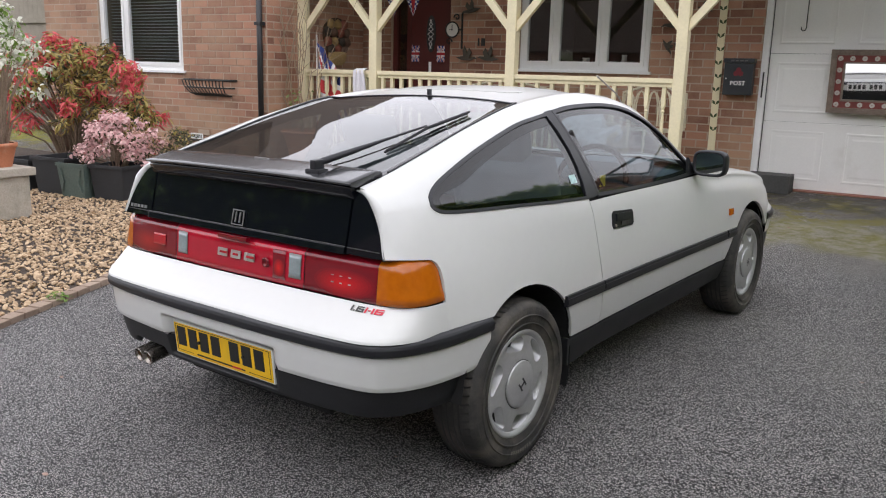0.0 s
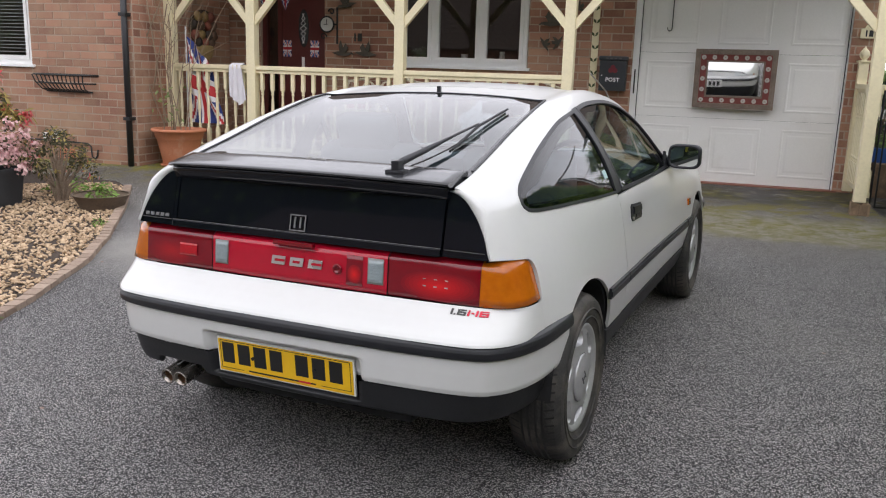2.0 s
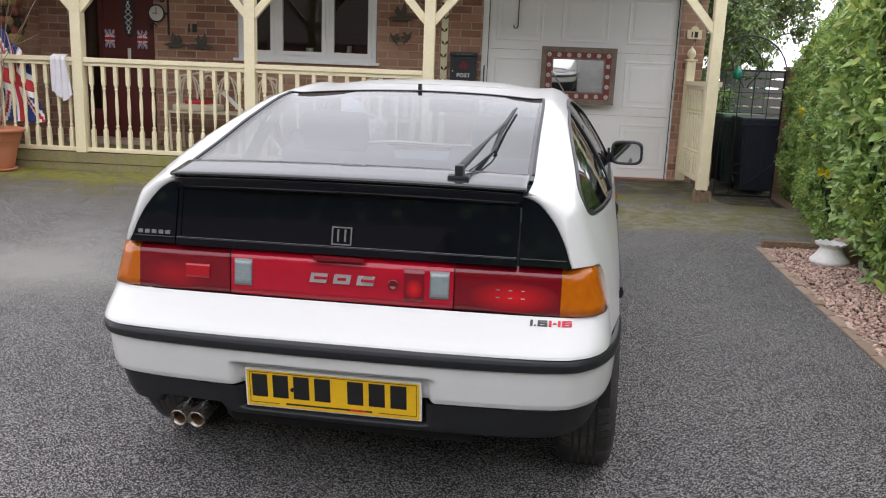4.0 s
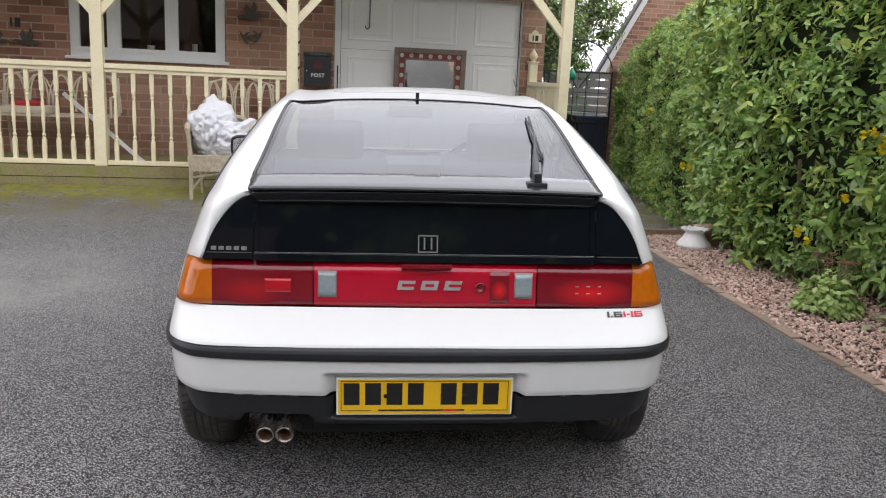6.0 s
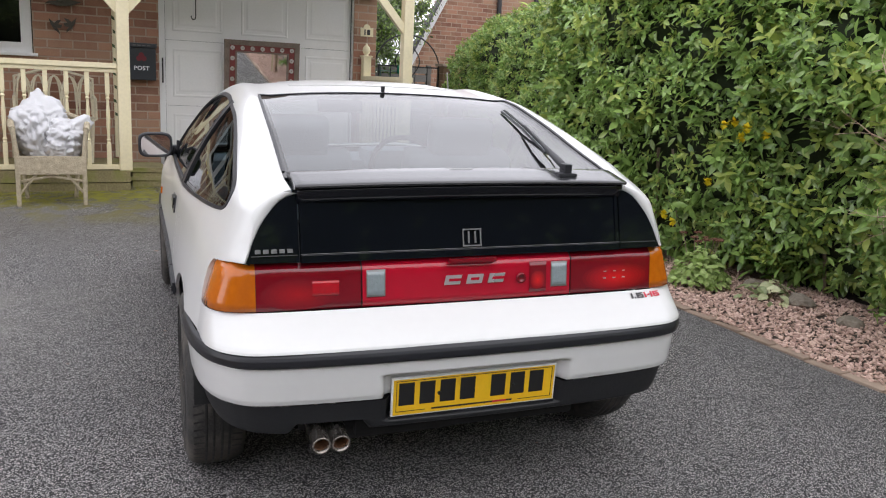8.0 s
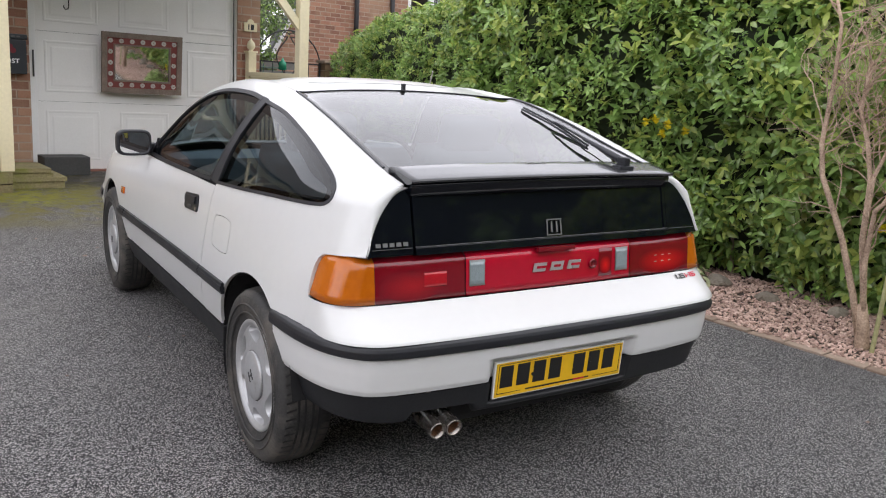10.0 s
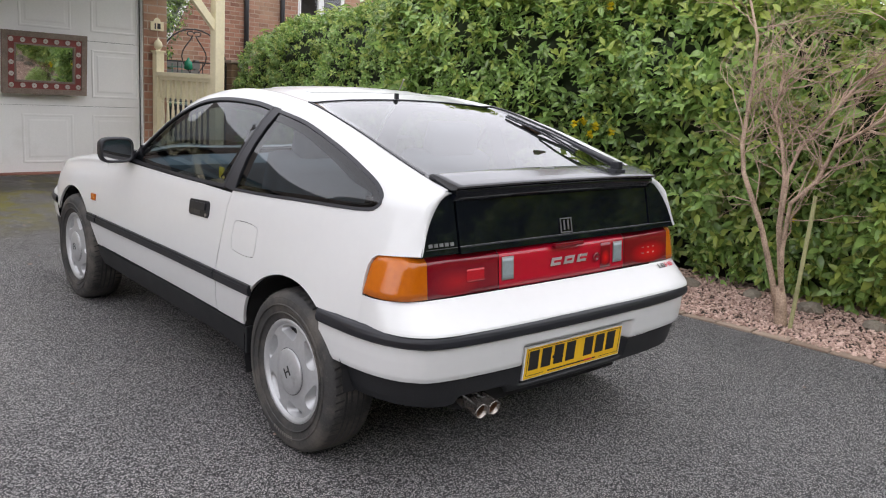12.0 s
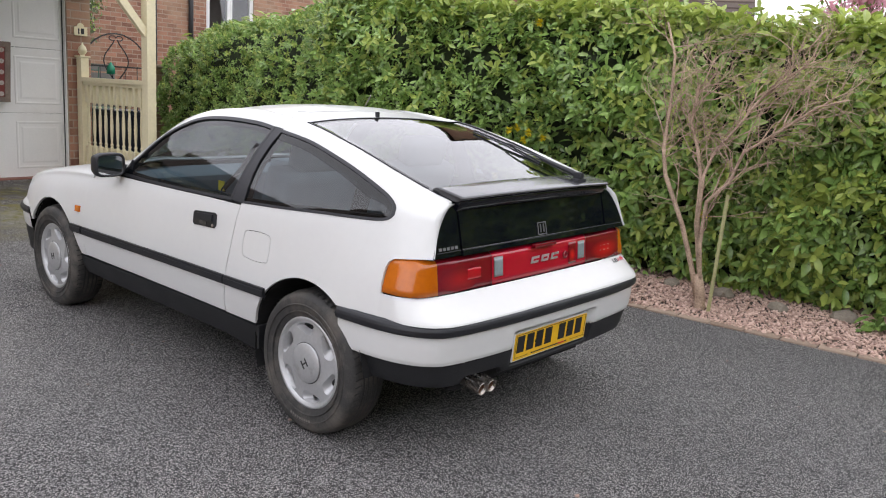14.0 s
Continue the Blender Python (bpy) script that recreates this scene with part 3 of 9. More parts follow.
def union_flag(bm, w, h, warp):
    """Crosses in three cloth colours; warp bends a point of the flat flag."""
    n = 48
    for i in range(n):
        for j in range(n // 2):
            u, v = (i + 0.5) / n * 2 - 1, (j + 0.5) / (n / 2) * 2 - 1
            d = abs(abs(u) - abs(v)) / 1.0
            k = 0
            if d < 0.24:
                k = 2
            if d < 0.08:
                k = 1
            if abs(u) < 0.17 or abs(v) < 0.34:
                k = 2
            if abs(u) < 0.10 or abs(v) < 0.20:
                k = 1
            q = [bm.verts.new(warp((i + a) / n * w, (j + b) / (n / 2) * h)) for a, b in ((0, 0), (1, 0), (1, 1), (0, 1))]
            bm.faces.new(q).material_index = k
    bmesh.ops.remove_doubles(bm, verts=bm.verts, dist=0.0008)
    return bm


for x in (0.38, 0.80):
    bm = union_flag(bmesh.new(), 0.13, 0.22, lambda u, v, x=x: Vector((x - 0.065 + u, -0.016 - 0.004 * math.sin(v * 30), 1.17 + v)))
    part("door_flag", bm, [FLAG_BLUE, FLAG_RED, FLAG_WHITE], front_door, "small union flag pinned to the door")
plain("door_step", [(-5.05, -3.98, 7.02, 7.345, 0.30, 0.36)], MORTAR, "stone step below the front door", "step")

# garage door with raised panels
garage = thing("garage_door", pose(0.05, 7.43, 0.13), "white sectional garage door with embossed panels, shut", "garage door", kind="structure")
for r in range(3):
    z0 = 0.02 + r * 0.745
    bm = boxes((0.075, 2.315, 0, 0.04, z0, z0 + 0.741))
    section = part("door_section", bm, GARAGE_WHITE, garage)
    for c in range(3):
        xa, za = 0.16 + c * 0.785, z0 + 0.10
        w, h = 0.565, 0.55
        b2 = bmesh.new()
        rings = []
        for o, y in ((0, -0.0005), (0.008, -0.005), (0.020, -0.005), (0.030, -0.0015), (0.060, -0.0015), (0.080, -0.005)):
            rings.append([b2.verts.new(p) for p in ((xa + o, y, za + o), (xa + w - o, y, za + o), (xa + w - o, y, za + h - o), (xa + o, y, za + h - o))])
        for a, b in zip(rings, rings[1:]):
            for i in range(4):
                b2.faces.new((a[i], a[(i + 1) % 4], b[(i + 1) % 4], b[i]))
        b2.faces.new(rings[-1])
        part("raised_panel", b2, GARAGE_WHITE, section)
part("door_jamb", boxes((0.0, 0.07, -0.06, 0.06, 0, 2.19), bevel=0.004), WHITE_PVC, garage)
part("door_jamb", boxes((2.32, 2.37, -0.06, 0.06, 0, 2.19), bevel=0.004), WHITE_PVC, garage)
part("door_seal", boxes((0.071, 0.078, -0.012, 0.0, 0.0, 2.19), (2.312, 2.319, -0.012, 0.0, 0, 2.19), (0.078, 2.312, -0.01, 0.03, 0.0, 0.018)), BLACK_PLASTIC, garage)
part("hook", tube(bmesh.new(), [(0.42, -0.02, 2.18), (0.42, -0.02, 1.78), (0.41, -0.02, 1.755), (0.385, -0.02, 1.75), (0.37, -0.02, 1.77), (0.37, -0.02, 1.79)], 0.006, 6), IRON, garage)
part("bolt", boxes((0.03, 0.045, -0.075, -0.06, 1.02, 1.3)), IRON, garage)
SILL_BRICK = material("threshold_brick", (0.28, 0.12, 0.09), 0.9, vary=0.3, scale=5, fine=80, bump=0.4)
plain("garage_threshold", [(0.05, 2.42, 7.30, 7.47, 0.10, 0.149)], SILL_BRICK, "red brick threshold below the garage door", "threshold")

# ---- porch ----
# sheet for the unseen porch roof; its tint sets how much light passes
ROOF_SHEET = glass("porch_roof_tint", (0.42, 0.43, 0.43), 0.1, 0.05)
DECK_Z = 0.30
plain("porch_deck", [(-5.48, -0.42, 5.94 + i * 0.142, 5.94 + i * 0.142 + 0.137, 0.272, DECK_Z) for i in range(10) if 5.94 + i * 0.142 < 7.2], WOOD_MOSSY, "weathered timber porch deck", "deck")
plain("deck_fascia", [(-5.48, -0.42, 5.92, 5.935, 0.08, 0.185), (-5.48, -0.42, 5.915, 5.94, 0.192, 0.305)], WOOD_MOSSY, "green mossy timber boards along the deck front", "fascia", bevel=0.003)
POST_Y = 5.98


def porch_post(x, z0, label, braces=(1, 1), y=POST_Y, w=0.115):
    """Square post with slanting braces up to the beam."""
    p = thing("porch_post", pose(x, y, z0), label, "post", "posts of the porch")
    h = 2.36 - z0
    part("post", boxes((-w / 2, w / 2, -w / 2, w / 2, 0, h), bevel=0.008), CREAM, p)
    for s in (-1, 1):
        if braces[(s + 1) // 2]:
            bm = bmesh.new()
            t, d = 0.085, 0.50
            slab(bm, [(s * (w / 2 - 0.002), h - d - t * 0.7), (s * (w / 2 + d), h - t * 0.0), (s * (w / 2 + d - t * 1.35), h), (s * (w / 2 - 0.002), h - d + t * 0.65)][::s], 0.06, pose(0, 0.03, 0, 90, 0, 0))
            part("brace", bm, CREAM, p)
    return p


porch_post(-5.44, 0.30, "cream painted corner post behind the climbing plant", (0, 1))
porch_post(-4.28, 0.305, "cream painted porch post with slanting braces")
porch_post(-2.37, 0.305, "cream painted porch post with slanting braces")
porch_post(-0.455, 0.305, "cream painted porch post at the deck's end")
porch_post(2.455, 0.235, "cream painted post standing on a rotten timber block", (1, 0), y=5.84, w=0.11)
STUMP = material("rotten_wood", (0.16, 0.11, 0.07), 0.95, vary=0.4, tint=(0.36, 0.25, 0.16), scale=12, fine=60, bump=0.9)
bm = bmesh.new()
for i in range(7):
    box(bm, 2.385 + i * 0.024, 2.385 + i * 0.024 + 0.022, 5.77 + (i % 3) * 0.008, 5.90, 0.10 + (i * 7 % 5) * 0.004, 0.235 - (i * 5 % 4) * 0.006)
solid("timber_block", bm, STUMP, "split rotten timber block under the post", "block")
plain("porch_beam", [(-5.5, 2.62, 5.93, 6.03, 2.36, 2.50)], CREAM, "cream painted beam of the porch", "beam")
plain("wall_plate", [(-5.5, 2.62, 7.30, 7.345, 2.72, 2.86)], CREAM, "cream wall plate of the porch roof", "beam")
bm = bmesh.new()
slab(bm, [(5.70, 2.50), (7.345, 2.90), (7.345, 2.96), (5.70, 2.56)], 8.35, pose(-5.60, 0, 0, 90, 0, 90))
solid("porch_roof", bm, ROOF_SHEET, "unseen lean-to porch roof, tinted to set the light below", "roof", kind="structure")

SPINDLE = [(0.018, 0.19), (0.019, 0.20), (0.013, 0.215), (0.021, 0.23), (0.013, 0.245), (0.012, 0.26), (0.017, 0.34), (0.020, 0.42), (0.018, 0.50), (0.013, 0.58), (0.012, 0.60), (0.021, 0.615), (0.013, 0.63), (0.019, 0.645), (0.018, 0.66)]


def baluster_mesh(h, w=0.040):
    """Turned spindle with square ends."""
    bm = bmesh.new()
    k = h / 0.85
    box(bm, -w / 2, w / 2, -w / 2, w / 2, 0, 0.19 * k)
    box(bm, -w / 2, w / 2, -w / 2, w / 2, 0.66 * k, h)
    lathe(bm, [(r, z * k) for r, z in SPINDLE], 10)
    me = bpy.data.meshes.new("baluster")
    bm.to_mesh(me)
    bm.free()
    me.materials.append(CREAM)
    return me


BALUSTER = baluster_mesh(0.885)


def railing(x0, x1, step, label, y=POST_Y):
    r = thing("porch_railing", pose(x0, y, 0), label, "railing", "railings of the porch")
    L = x1 - x0
    part("top_rail", boxes((0, L, -0.045, 0.045, 1.285, 1.335), (0, L, -0.028, 0.028, 1.245, 1.285), bevel=0.006), CREAM, r)
    part("bottom_rail", boxes((0, L, -0.03, 0.03, 0.315, 0.36), bevel=0.005), CREAM, r)
    n = max(1, round(L / step))
    for i in range(n):
        b = new("baluster", BALUSTER)
        b.parent = r
        b.location = ((i + 0.5) * L / n, 0, 0.36)
    return r


railing(-5.38, -4.34, 0.135, "cream turned-spindle railing with a cloth over it")
railing(-4.22, -2.43, 0.135, "cream turned-spindle railing before the front door")
railing(-2.31, -0.515, 0.18, "cream turned-spindle railing with wide-set spindles")

# panel of spindles beside the garage
panel = thing("spindle_panel", pose(2.52, 5.90, 0.17), "cream spindle panel between post and garage pier", "panel")
part("newel", boxes((-0.05, 0.05, 1.31, 1.41, 0, 1.40), (-0.065, 0.065, 1.295, 1.425, 1.40, 1.42), bevel=0.004), CREAM, panel)
bm = lathe(bmesh.new(), [(0.03, 0), (0.022, 0.01), (0.045, 0.035), (0.052, 0.065), (0.042, 0.10), (0.015, 0.13), (0.004, 0.155)], 16, pose(0, 1.36, 1.42))
part("finial", bm, CREAM, panel, "cream turned acorn finial", smooth=True)
part("top_rail", boxes((-0.055, 0.055, 0.0, 1.31, 1.12, 1.17), (-0.03, 0.03, 0.0, 1.31, 1.08, 1.12), bevel=0.005), CREAM, panel)
part("bottom_rail", boxes((-0.03, 0.03, 0.0, 1.31, 0.10, 0.15)), CREAM, panel)
P_BAL = baluster_mesh(0.93, 0.055)
for i in range(11):
    b = new("baluster", P_BAL)
    b.parent = panel
    b.location = (0, 0.06 + i * 0.119, 0.15)

# trellis board with ivy motif
board = solid("trim_board", boxes((-0.445, -0.365, 7.325, 7.345, 0.30, 2.70)), CREAM, "cream board with painted leaf motifs by the letterbox", "trim", kind="structure")
IVY = material("painted_leaf", (0.06, 0.085, 0.03), 0.7, scale=10)
for i in range(12):
    bm = bmesh.new()
    for s in (-1, 1):
        slab(bm, [(0, 0), (s * 0.035, 0.02), (s * 0.04, 0.055), (s * 0.012, 0.04)][::s], 0.003, pose(-0.405 + 0.006 * (-1) ** i, 7.3245, 0.75 + i * 0.15, 90, 0, 0))
    ob = part("leaf_motif", bm, IVY, board)

# house front fittings
letterbox = thing("letterbox", pose(-0.315, 7.22, 1.17), "black metal wall letterbox with white lettering", "letterbox")
BOX_BLACK = material("letterbox_black", (0.022, 0.026, 0.032), 0.4, vary=0.2, scale=8, fine=90, bump=0.06)
part("body", boxes((0, 0.315, 0, 0.12, 0, 0.35), bevel=0.012), BOX_BLACK, letterbox)
part("lid", boxes((-0.01, 0.325, -0.015, 0.12, 0.352, 0.405), bevel=0.014), BOX_BLACK, letterbox)


def lettering(text, size, m, mat, parent, name="lettering", spacing=1.0, shear=0.0, label="", depth=0.001, stretch=1.0, bold=0.0):
    cu = bpy.data.curves.new(name, "FONT")
    cu.body, cu.size, cu.align_x, cu.align_y, cu.extrude, cu.space_character, cu.shear, cu.offset = text, size, "CENTER", "CENTER", depth, spacing, shear, bold
    tmp = bpy.data.objects.new("tmp", cu)
    scene.collection.objects.link(tmp)
    bpy.context.view_layer.update()
    me = bpy.data.meshes.new_from_object(tmp.evaluated_get(bpy.context.evaluated_depsgraph_get()))
    bpy.data.objects.remove(tmp)
    me.materials.clear()
    me.materials.append(mat)
    me.transform(m @ Matrix.Diagonal((stretch, 1, 1, 1)))
    ob = new(name, me)
    ob.parent = parent
    return tagged(ob, label)


WHITE_INK = material("white_lettering", (0.78, 0.78, 0.77), 0.5, vary=0.05)
lettering("POST", 0.062, pose(0.16, -0.002, 0.13, 90, 0, 0), WHITE_INK, letterbox, spacing=1.15, label="white word on the letterbox", bold=0.002)
RED_INK = material("red_emblem", (0.16, 0.012, 0.02), 0.5)
bm = bmesh.new()
for a in range(3):
    slab(bm, [(0.03 * math.cos(2 * math.pi * k / 8), 0.03 * math.sin(2 * math.pi * k / 8)) for k in range(8)], 0.002, pose(0.16 + 0.03 * math.sin(a * 2.1), -0.0005, 0.25 + 0.025 * math.cos(a * 2.1), 90, 0, 0))
part("emblem", bm, RED_INK, letterbox, "dim red rose emblem")
part("lid_lettering", boxes(*[(0.07 + i * 0.05, 0.105 + i * 0.05, -0.017, -0.015, 0.372, 0.386) for i in range(4)]), material("dull_ink", (0.10, 0.10, 0.10), 0.5), letterbox)
part("lock", lathe(bmesh.new(), [(0.008, 0), (0.008, 0.006)], 10, pose(0.03, -0.001, 0.18, 90), close=True), WHITE_PVC, letterbox)

# wall clock with scroll frame
clock = thing("wall_clock", pose(-3.97, 7.33, 1.90), "small white-faced clock in a dark scrolled iron frame", "clock")
part("face", lathe(bmesh.new(), [(0.095, 0), (0.095, 0.02)], 24, pose(0, 0, 0, 90), close=True), material("clock_face", (0.62, 0.61, 0.56), 0.5, vary=0.05), clock)
part("rim", tube(bmesh.new(), [(0.10 * math.cos(k * math.pi / 12), -0.02, 0.10 * math.sin(k * math.pi / 12)) for k in range(25)], 0.010, 6), IRON, clock)
part("hand", boxes((-0.004, 0.004, -0.026, -0.022, -0.01, 0.07)), IRON, clock)
part("hand", boxes((-0.045, 0.01, -0.026, -0.022, -0.004, 0.004), ), IRON, clock)
for s in (-1, 1):
    part("scroll", tube(bmesh.new(), [(s * (0.06 - 0.05 * math.cos(k * 0.5) * (1 - k / 16)), 0.0, s * 0.16 + 0.05 * math.sin(k * 0.5) * (1 - k / 16)) for k in range(14)], 0.009, 6), IRON, clock)
part("bracket", boxes((0.13, 0.15, 0.0, 0.018, -0.25, 0.22), (0.09, 0.13, 0.0, 0.016, -0.01, 0.01)), IRON, clock)
number = thing("number_sign", pose(-3.53, 7.335, 1.74), "dark iron numerals on the brick wall", "sign")
part("numeral", boxes((-0.05, -0.03, 0, 0.012, -0.05, 0.05)), IRON, number)
part("numeral", boxes((0.0, 0.055, 0, 0.012, -0.05, 0.05)), IRON, number)


def smooth_ring(pts, n=5):
    """A closed outline rounded through its points."""
    out = []
    for i in range(len(pts)):
        a, b, c, d = (pts[(i + k) % len(pts)] for k in (-1, 0, 1, 2))
        for j in range(n):
            t = j / n
            out.append(tuple(0.5 * (2 * b[k] + (c[k] - a[k]) * t + (2 * a[k] - 5 * b[k] + 4 * c[k] - d[k]) * t * t + (3 * b[k] - a[k] - 3 * c[k] + d[k]) * t ** 3) for k in (0, 1)))
    return out


def wall_bird(x, z, turn, s, flip=1):
    """Cast bird ornament with raised wings."""
    t = thing("bird_ornament", pose(x, 7.325, z, 0, turn, 0), "dark metal flying bird ornament on the brick wall", "ornament", "birds on the wall")
    m = pose(0, 0, 0, 90, 0, 0)
    M = material("bird_metal", (0.07, 0.06, 0.045), 0.6, vary=0.4, scale=20) if "bird_metal" not in bpy.data.materials else bpy.data.materials["bird_metal"]
    part("body", slab(bmesh.new(), [(f * s * flip, g * s) for f, g in ((-0.16, -0.01), (-0.05, -0.035), (0.05, -0.03), (0.13, 0.0), (0.17, 0.0), (0.13, 0.025), (0.04, 0.02), (-0.06, 0.02))][::flip], 0.018, m), M, t)
    for w in ((0.0, 0.16, -0.03), (0.06, 0.13, 0.05)):
        part("wing", slab(bmesh.new(), [(f * s * flip, g * s) for f, g in ((-0.04, 0.01), (0.05, 0.01), (w[2] + 0.03, 0.08), (w[2] - 0.01, w[1]), (w[2] - 0.03, 0.09))][::flip], 0.012, m @ pose(0, 0, 0.012 + w[0] * 0.1)), M, t)


for x, z, a, s, f in ((-3.68, 2.15, -15, 0.9, -1), (-3.74, 1.53, 5, 1.0, 1), (-3.40, 1.53, 0, 1.0, -1), (-0.92, 1.95, -8, 1.1, -1), (-1.02, 1.70, 60, 0.6, 1), (-0.85, 1.72, -60, 0.6, -1), (-0.62, 2.12, 20, 0.6, 1)):
    wall_bird(x, z, a, s, f)

ornament = thing("wall_ornament", pose(-5.489, 6.69, 1.70, 0, 0, 90), "carved wall ornament of brown and red lumps above a straw-coloured basket", "ornament")
ORNAMENT_BACK = material("dark_carved_wood", (0.075, 0.045, 0.03), 0.85, vary=0.4, scale=14, fine=90, bump=0.4)
STRAW = material("woven_straw", (0.42, 0.30, 0.13), 0.9, vary=0.4, scale=40, fine=150, bump=0.6)
LUMPS = [material("carved_" + n, c, 0.75, vary=0.4, scale=22, fine=120, bump=0.4) for n, c in (("red", (0.26, 0.085, 0.055)), ("brown", (0.13, 0.075, 0.05)), ("ochre", (0.33, 0.22, 0.09)), ("dark", (0.055, 0.04, 0.03)))]
rng = random.Random(5)
part("backing", slab(bmesh.new(), smooth_ring([(-0.16, -0.20), (-0.25, 0.0), (-0.27, 0.17), (-0.16, 0.29), (0.02, 0.33), (0.19, 0.27), (0.28, 0.08), (0.24, -0.08), (0.14, -0.26), (0.0, -0.29)]), 0.02, pose(0, -0.004, 0, 90, 0, 0)), ORNAMENT_BACK, ornament, "dark carved backing")
for row, (z, xs) in enumerate(((0.24, (-0.13, 0.02, 0.15)), (0.13, (-0.20, -0.06, 0.08, 0.21)), (0.01, (-0.19, -0.05, 0.10, 0.22)), (-0.09, (-0.12, 0.02, 0.16)))):
    for x in xs:
        bm = bmesh.new()
        bmesh.ops.create_icosphere(bm, subdivisions=2, radius=1)
        for v in bm.verts:
            f = 1 + 0.25 * noise.noise(v.co * 1.7 + Vector((x * 30, z * 30, 0)))
            v.co = Vector((x + v.co.x * 0.075 * f, -0.030 + v.co.y * 0.045 * f, z + v.co.z * 0.070 * f))
        part("lump", bm, rng.choice(LUMPS), ornament, smooth=True)
bm = bmesh.new()
lathe(bm, [(0.10, -0.31), (0.16, -0.27), (0.20, -0.17), (0.195, -0.13), (0.15, -0.125)], 20, pose(0.02, -0.02, 0) @ Matrix.Diagonal((1, 0.30, 1, 1)))
part("basket", bm, STRAW, ornament, "straw-coloured woven basket", smooth=True)

# bunting over the door
bunting = thing("bunting", pose(-4.63, 7.10, 2.30), "two hanging union flag pennants", "bunting")
for x in (-0.16, 0.16):
    bm = bmesh.new()
    for i in range(6):
        for j in range(8):
            w = 1 - j / 8
            k = 1 if i in (2, 3) else (2 if (i + j) % 2 else 0)
            q = [bm.verts.new((x + (a - 3) / 3 * 0.11 * (1 - b / 8), 0, -b * 0.03)) for a, b in ((i, j), (i, j + 1), (i + 1, j + 1), (i + 1, j))]
            bm.faces.new(q).material_index = k
    bmesh.ops.remove_doubles(bm, verts=bm.verts, dist=0.0005)
    part("pennant", bm, [FLAG_BLUE, FLAG_RED, FLAG_WHITE], bunting)
part("cord", tube(bmesh.new(), [(-0.5, 0.30, 0.05), (-0.48, 0, 0.03), (-0.16, 0, 0.0), (0.16, 0, 0.0), (0.48, 0, 0.03), (0.5, 0.30, 0.05)], 0.004, 5), WHITE_PVC, bunting)

plaque = thing("number_plaque", pose(2.545, 7.325, 1.88), "cream oval-topped number plaque on the garage pier", "plaque")
part("plate", boxes((-0.085, 0.085, 0, 0.015, -0.055, 0.05), bevel=0.006), CREAM, plaque)
part("crest", lathe(bmesh.new(), [(0.045, 0), (0.045, 0.012)], 16, pose(0, 0.014, 0.05, 90), close=True), CREAM, plaque)
part("numeral", boxes((-0.035, -0.02, -0.003, 0.0, -0.035, 0.03)), IRON, plaque)
part("numeral", boxes((0.0, 0.04, -0.003, 0.0, -0.035, 0.03)), IRON, plaque)
lantern = thing("wall_lantern", pose(2.56, 7.24, 2.28), "black iron wall lantern", "lantern")
part("cage", boxes((-0.06, 0.06, 0.0, 0.10, 0.0, 0.015), *[(x, x + 0.012, y, y + 0.012, 0.015, 0.2) for x in (-0.06, -0.025, 0.012, 0.048) for y in (0.0, 0.088)], (-0.07, 0.07, -0.01, 0.11, 0.2, 0.22)), IRON, lantern)

# framed mirror hanging on the garage door
mirror = thing("wall_mirror", pose(1.217, 7.345, 1.02, 0, 0, -2.9) @ pose(0, 0, 0, 5.0, 0, 0), "mirror in a carved wooden frame with red inlay", "mirror")
FRAME_WOOD = material("grey_brown_wood", (0.17, 0.125, 0.10), 0.7, vary=0.3, tint=(0.27, 0.21, 0.17), scale=10, fine=70, bump=0.3)
INLAY = material("red_inlay", (0.20, 0.045, 0.04), 0.6, vary=0.3, scale=14, fine=90)
MIRROR_GLASS = material("mirror_glass", (0.88, 0.88, 0.88), 0.02, metal=1.0, vary=0.01, rough_vary=0.01)
MW, MH = 0.885, 0.665


def rect_ring(bm, w, h, inset, width, y0, y1):
    a, b = w / 2 - inset, inset
    c = width
    box(bm, -a, a, y0, y1, b, b + c)
    box(bm, -a, a, y0, y1, h - b - c, h - b)
    box(bm, -a, -a + c, y0 + 0.001, y1, b + c, h - b - c)
    box(bm, a - c, a, y0 + 0.001, y1, b + c, h - b - c)
    return bm


part("outer_frame", rect_ring(bmesh.new(), MW, MH, 0, 0.058, -0.04, 0.0), FRAME_WOOD, mirror)
part("inlay_band", rect_ring(bmesh.new(), MW, MH, 0.058, 0.068, -0.025, 0.0), INLAY, mirror, "dark red inlaid band")
part("inner_frame", rect_ring(bmesh.new(), MW, MH, 0.126, 0.018, -0.034, 0.0), FRAME_WOOD, mirror)
part("mirror_glass", boxes((-MW / 2 + 0.144, MW / 2 - 0.144, -0.012, -0.004, 0.144, MH - 0.144)), MIRROR_GLASS, mirror)
MEDAL = material("pale_medallion", (0.48, 0.44, 0.40), 0.5, vary=0.2, scale=30)
med = bmesh.new()
lathe(med, [(0.026, 0), (0.026, 0.006), (0.02, 0.010), (0.012, 0.006), (0.004, 0.010)], 12, pose(0, 0, 0, 90))
med_me = bpy.data.meshes.new("medallion")
med.to_mesh(med_me)
med.free()
med_me.materials.append(MEDAL)
for i in range(7):
    for z in (0.092, MH - 0.092):
        o = new("medallion", med_me)
        o.parent, o.location = mirror, (-0.35 + i * 0.35 / 3, -0.025, z)
for i in range(3):
    for x in (-0.35, 0.35):
        o = new("medallion", med_me)
        o.parent, o.location = mirror, (x, -0.025, 0.092 + (i + 1) * (MH - 0.184) / 4)

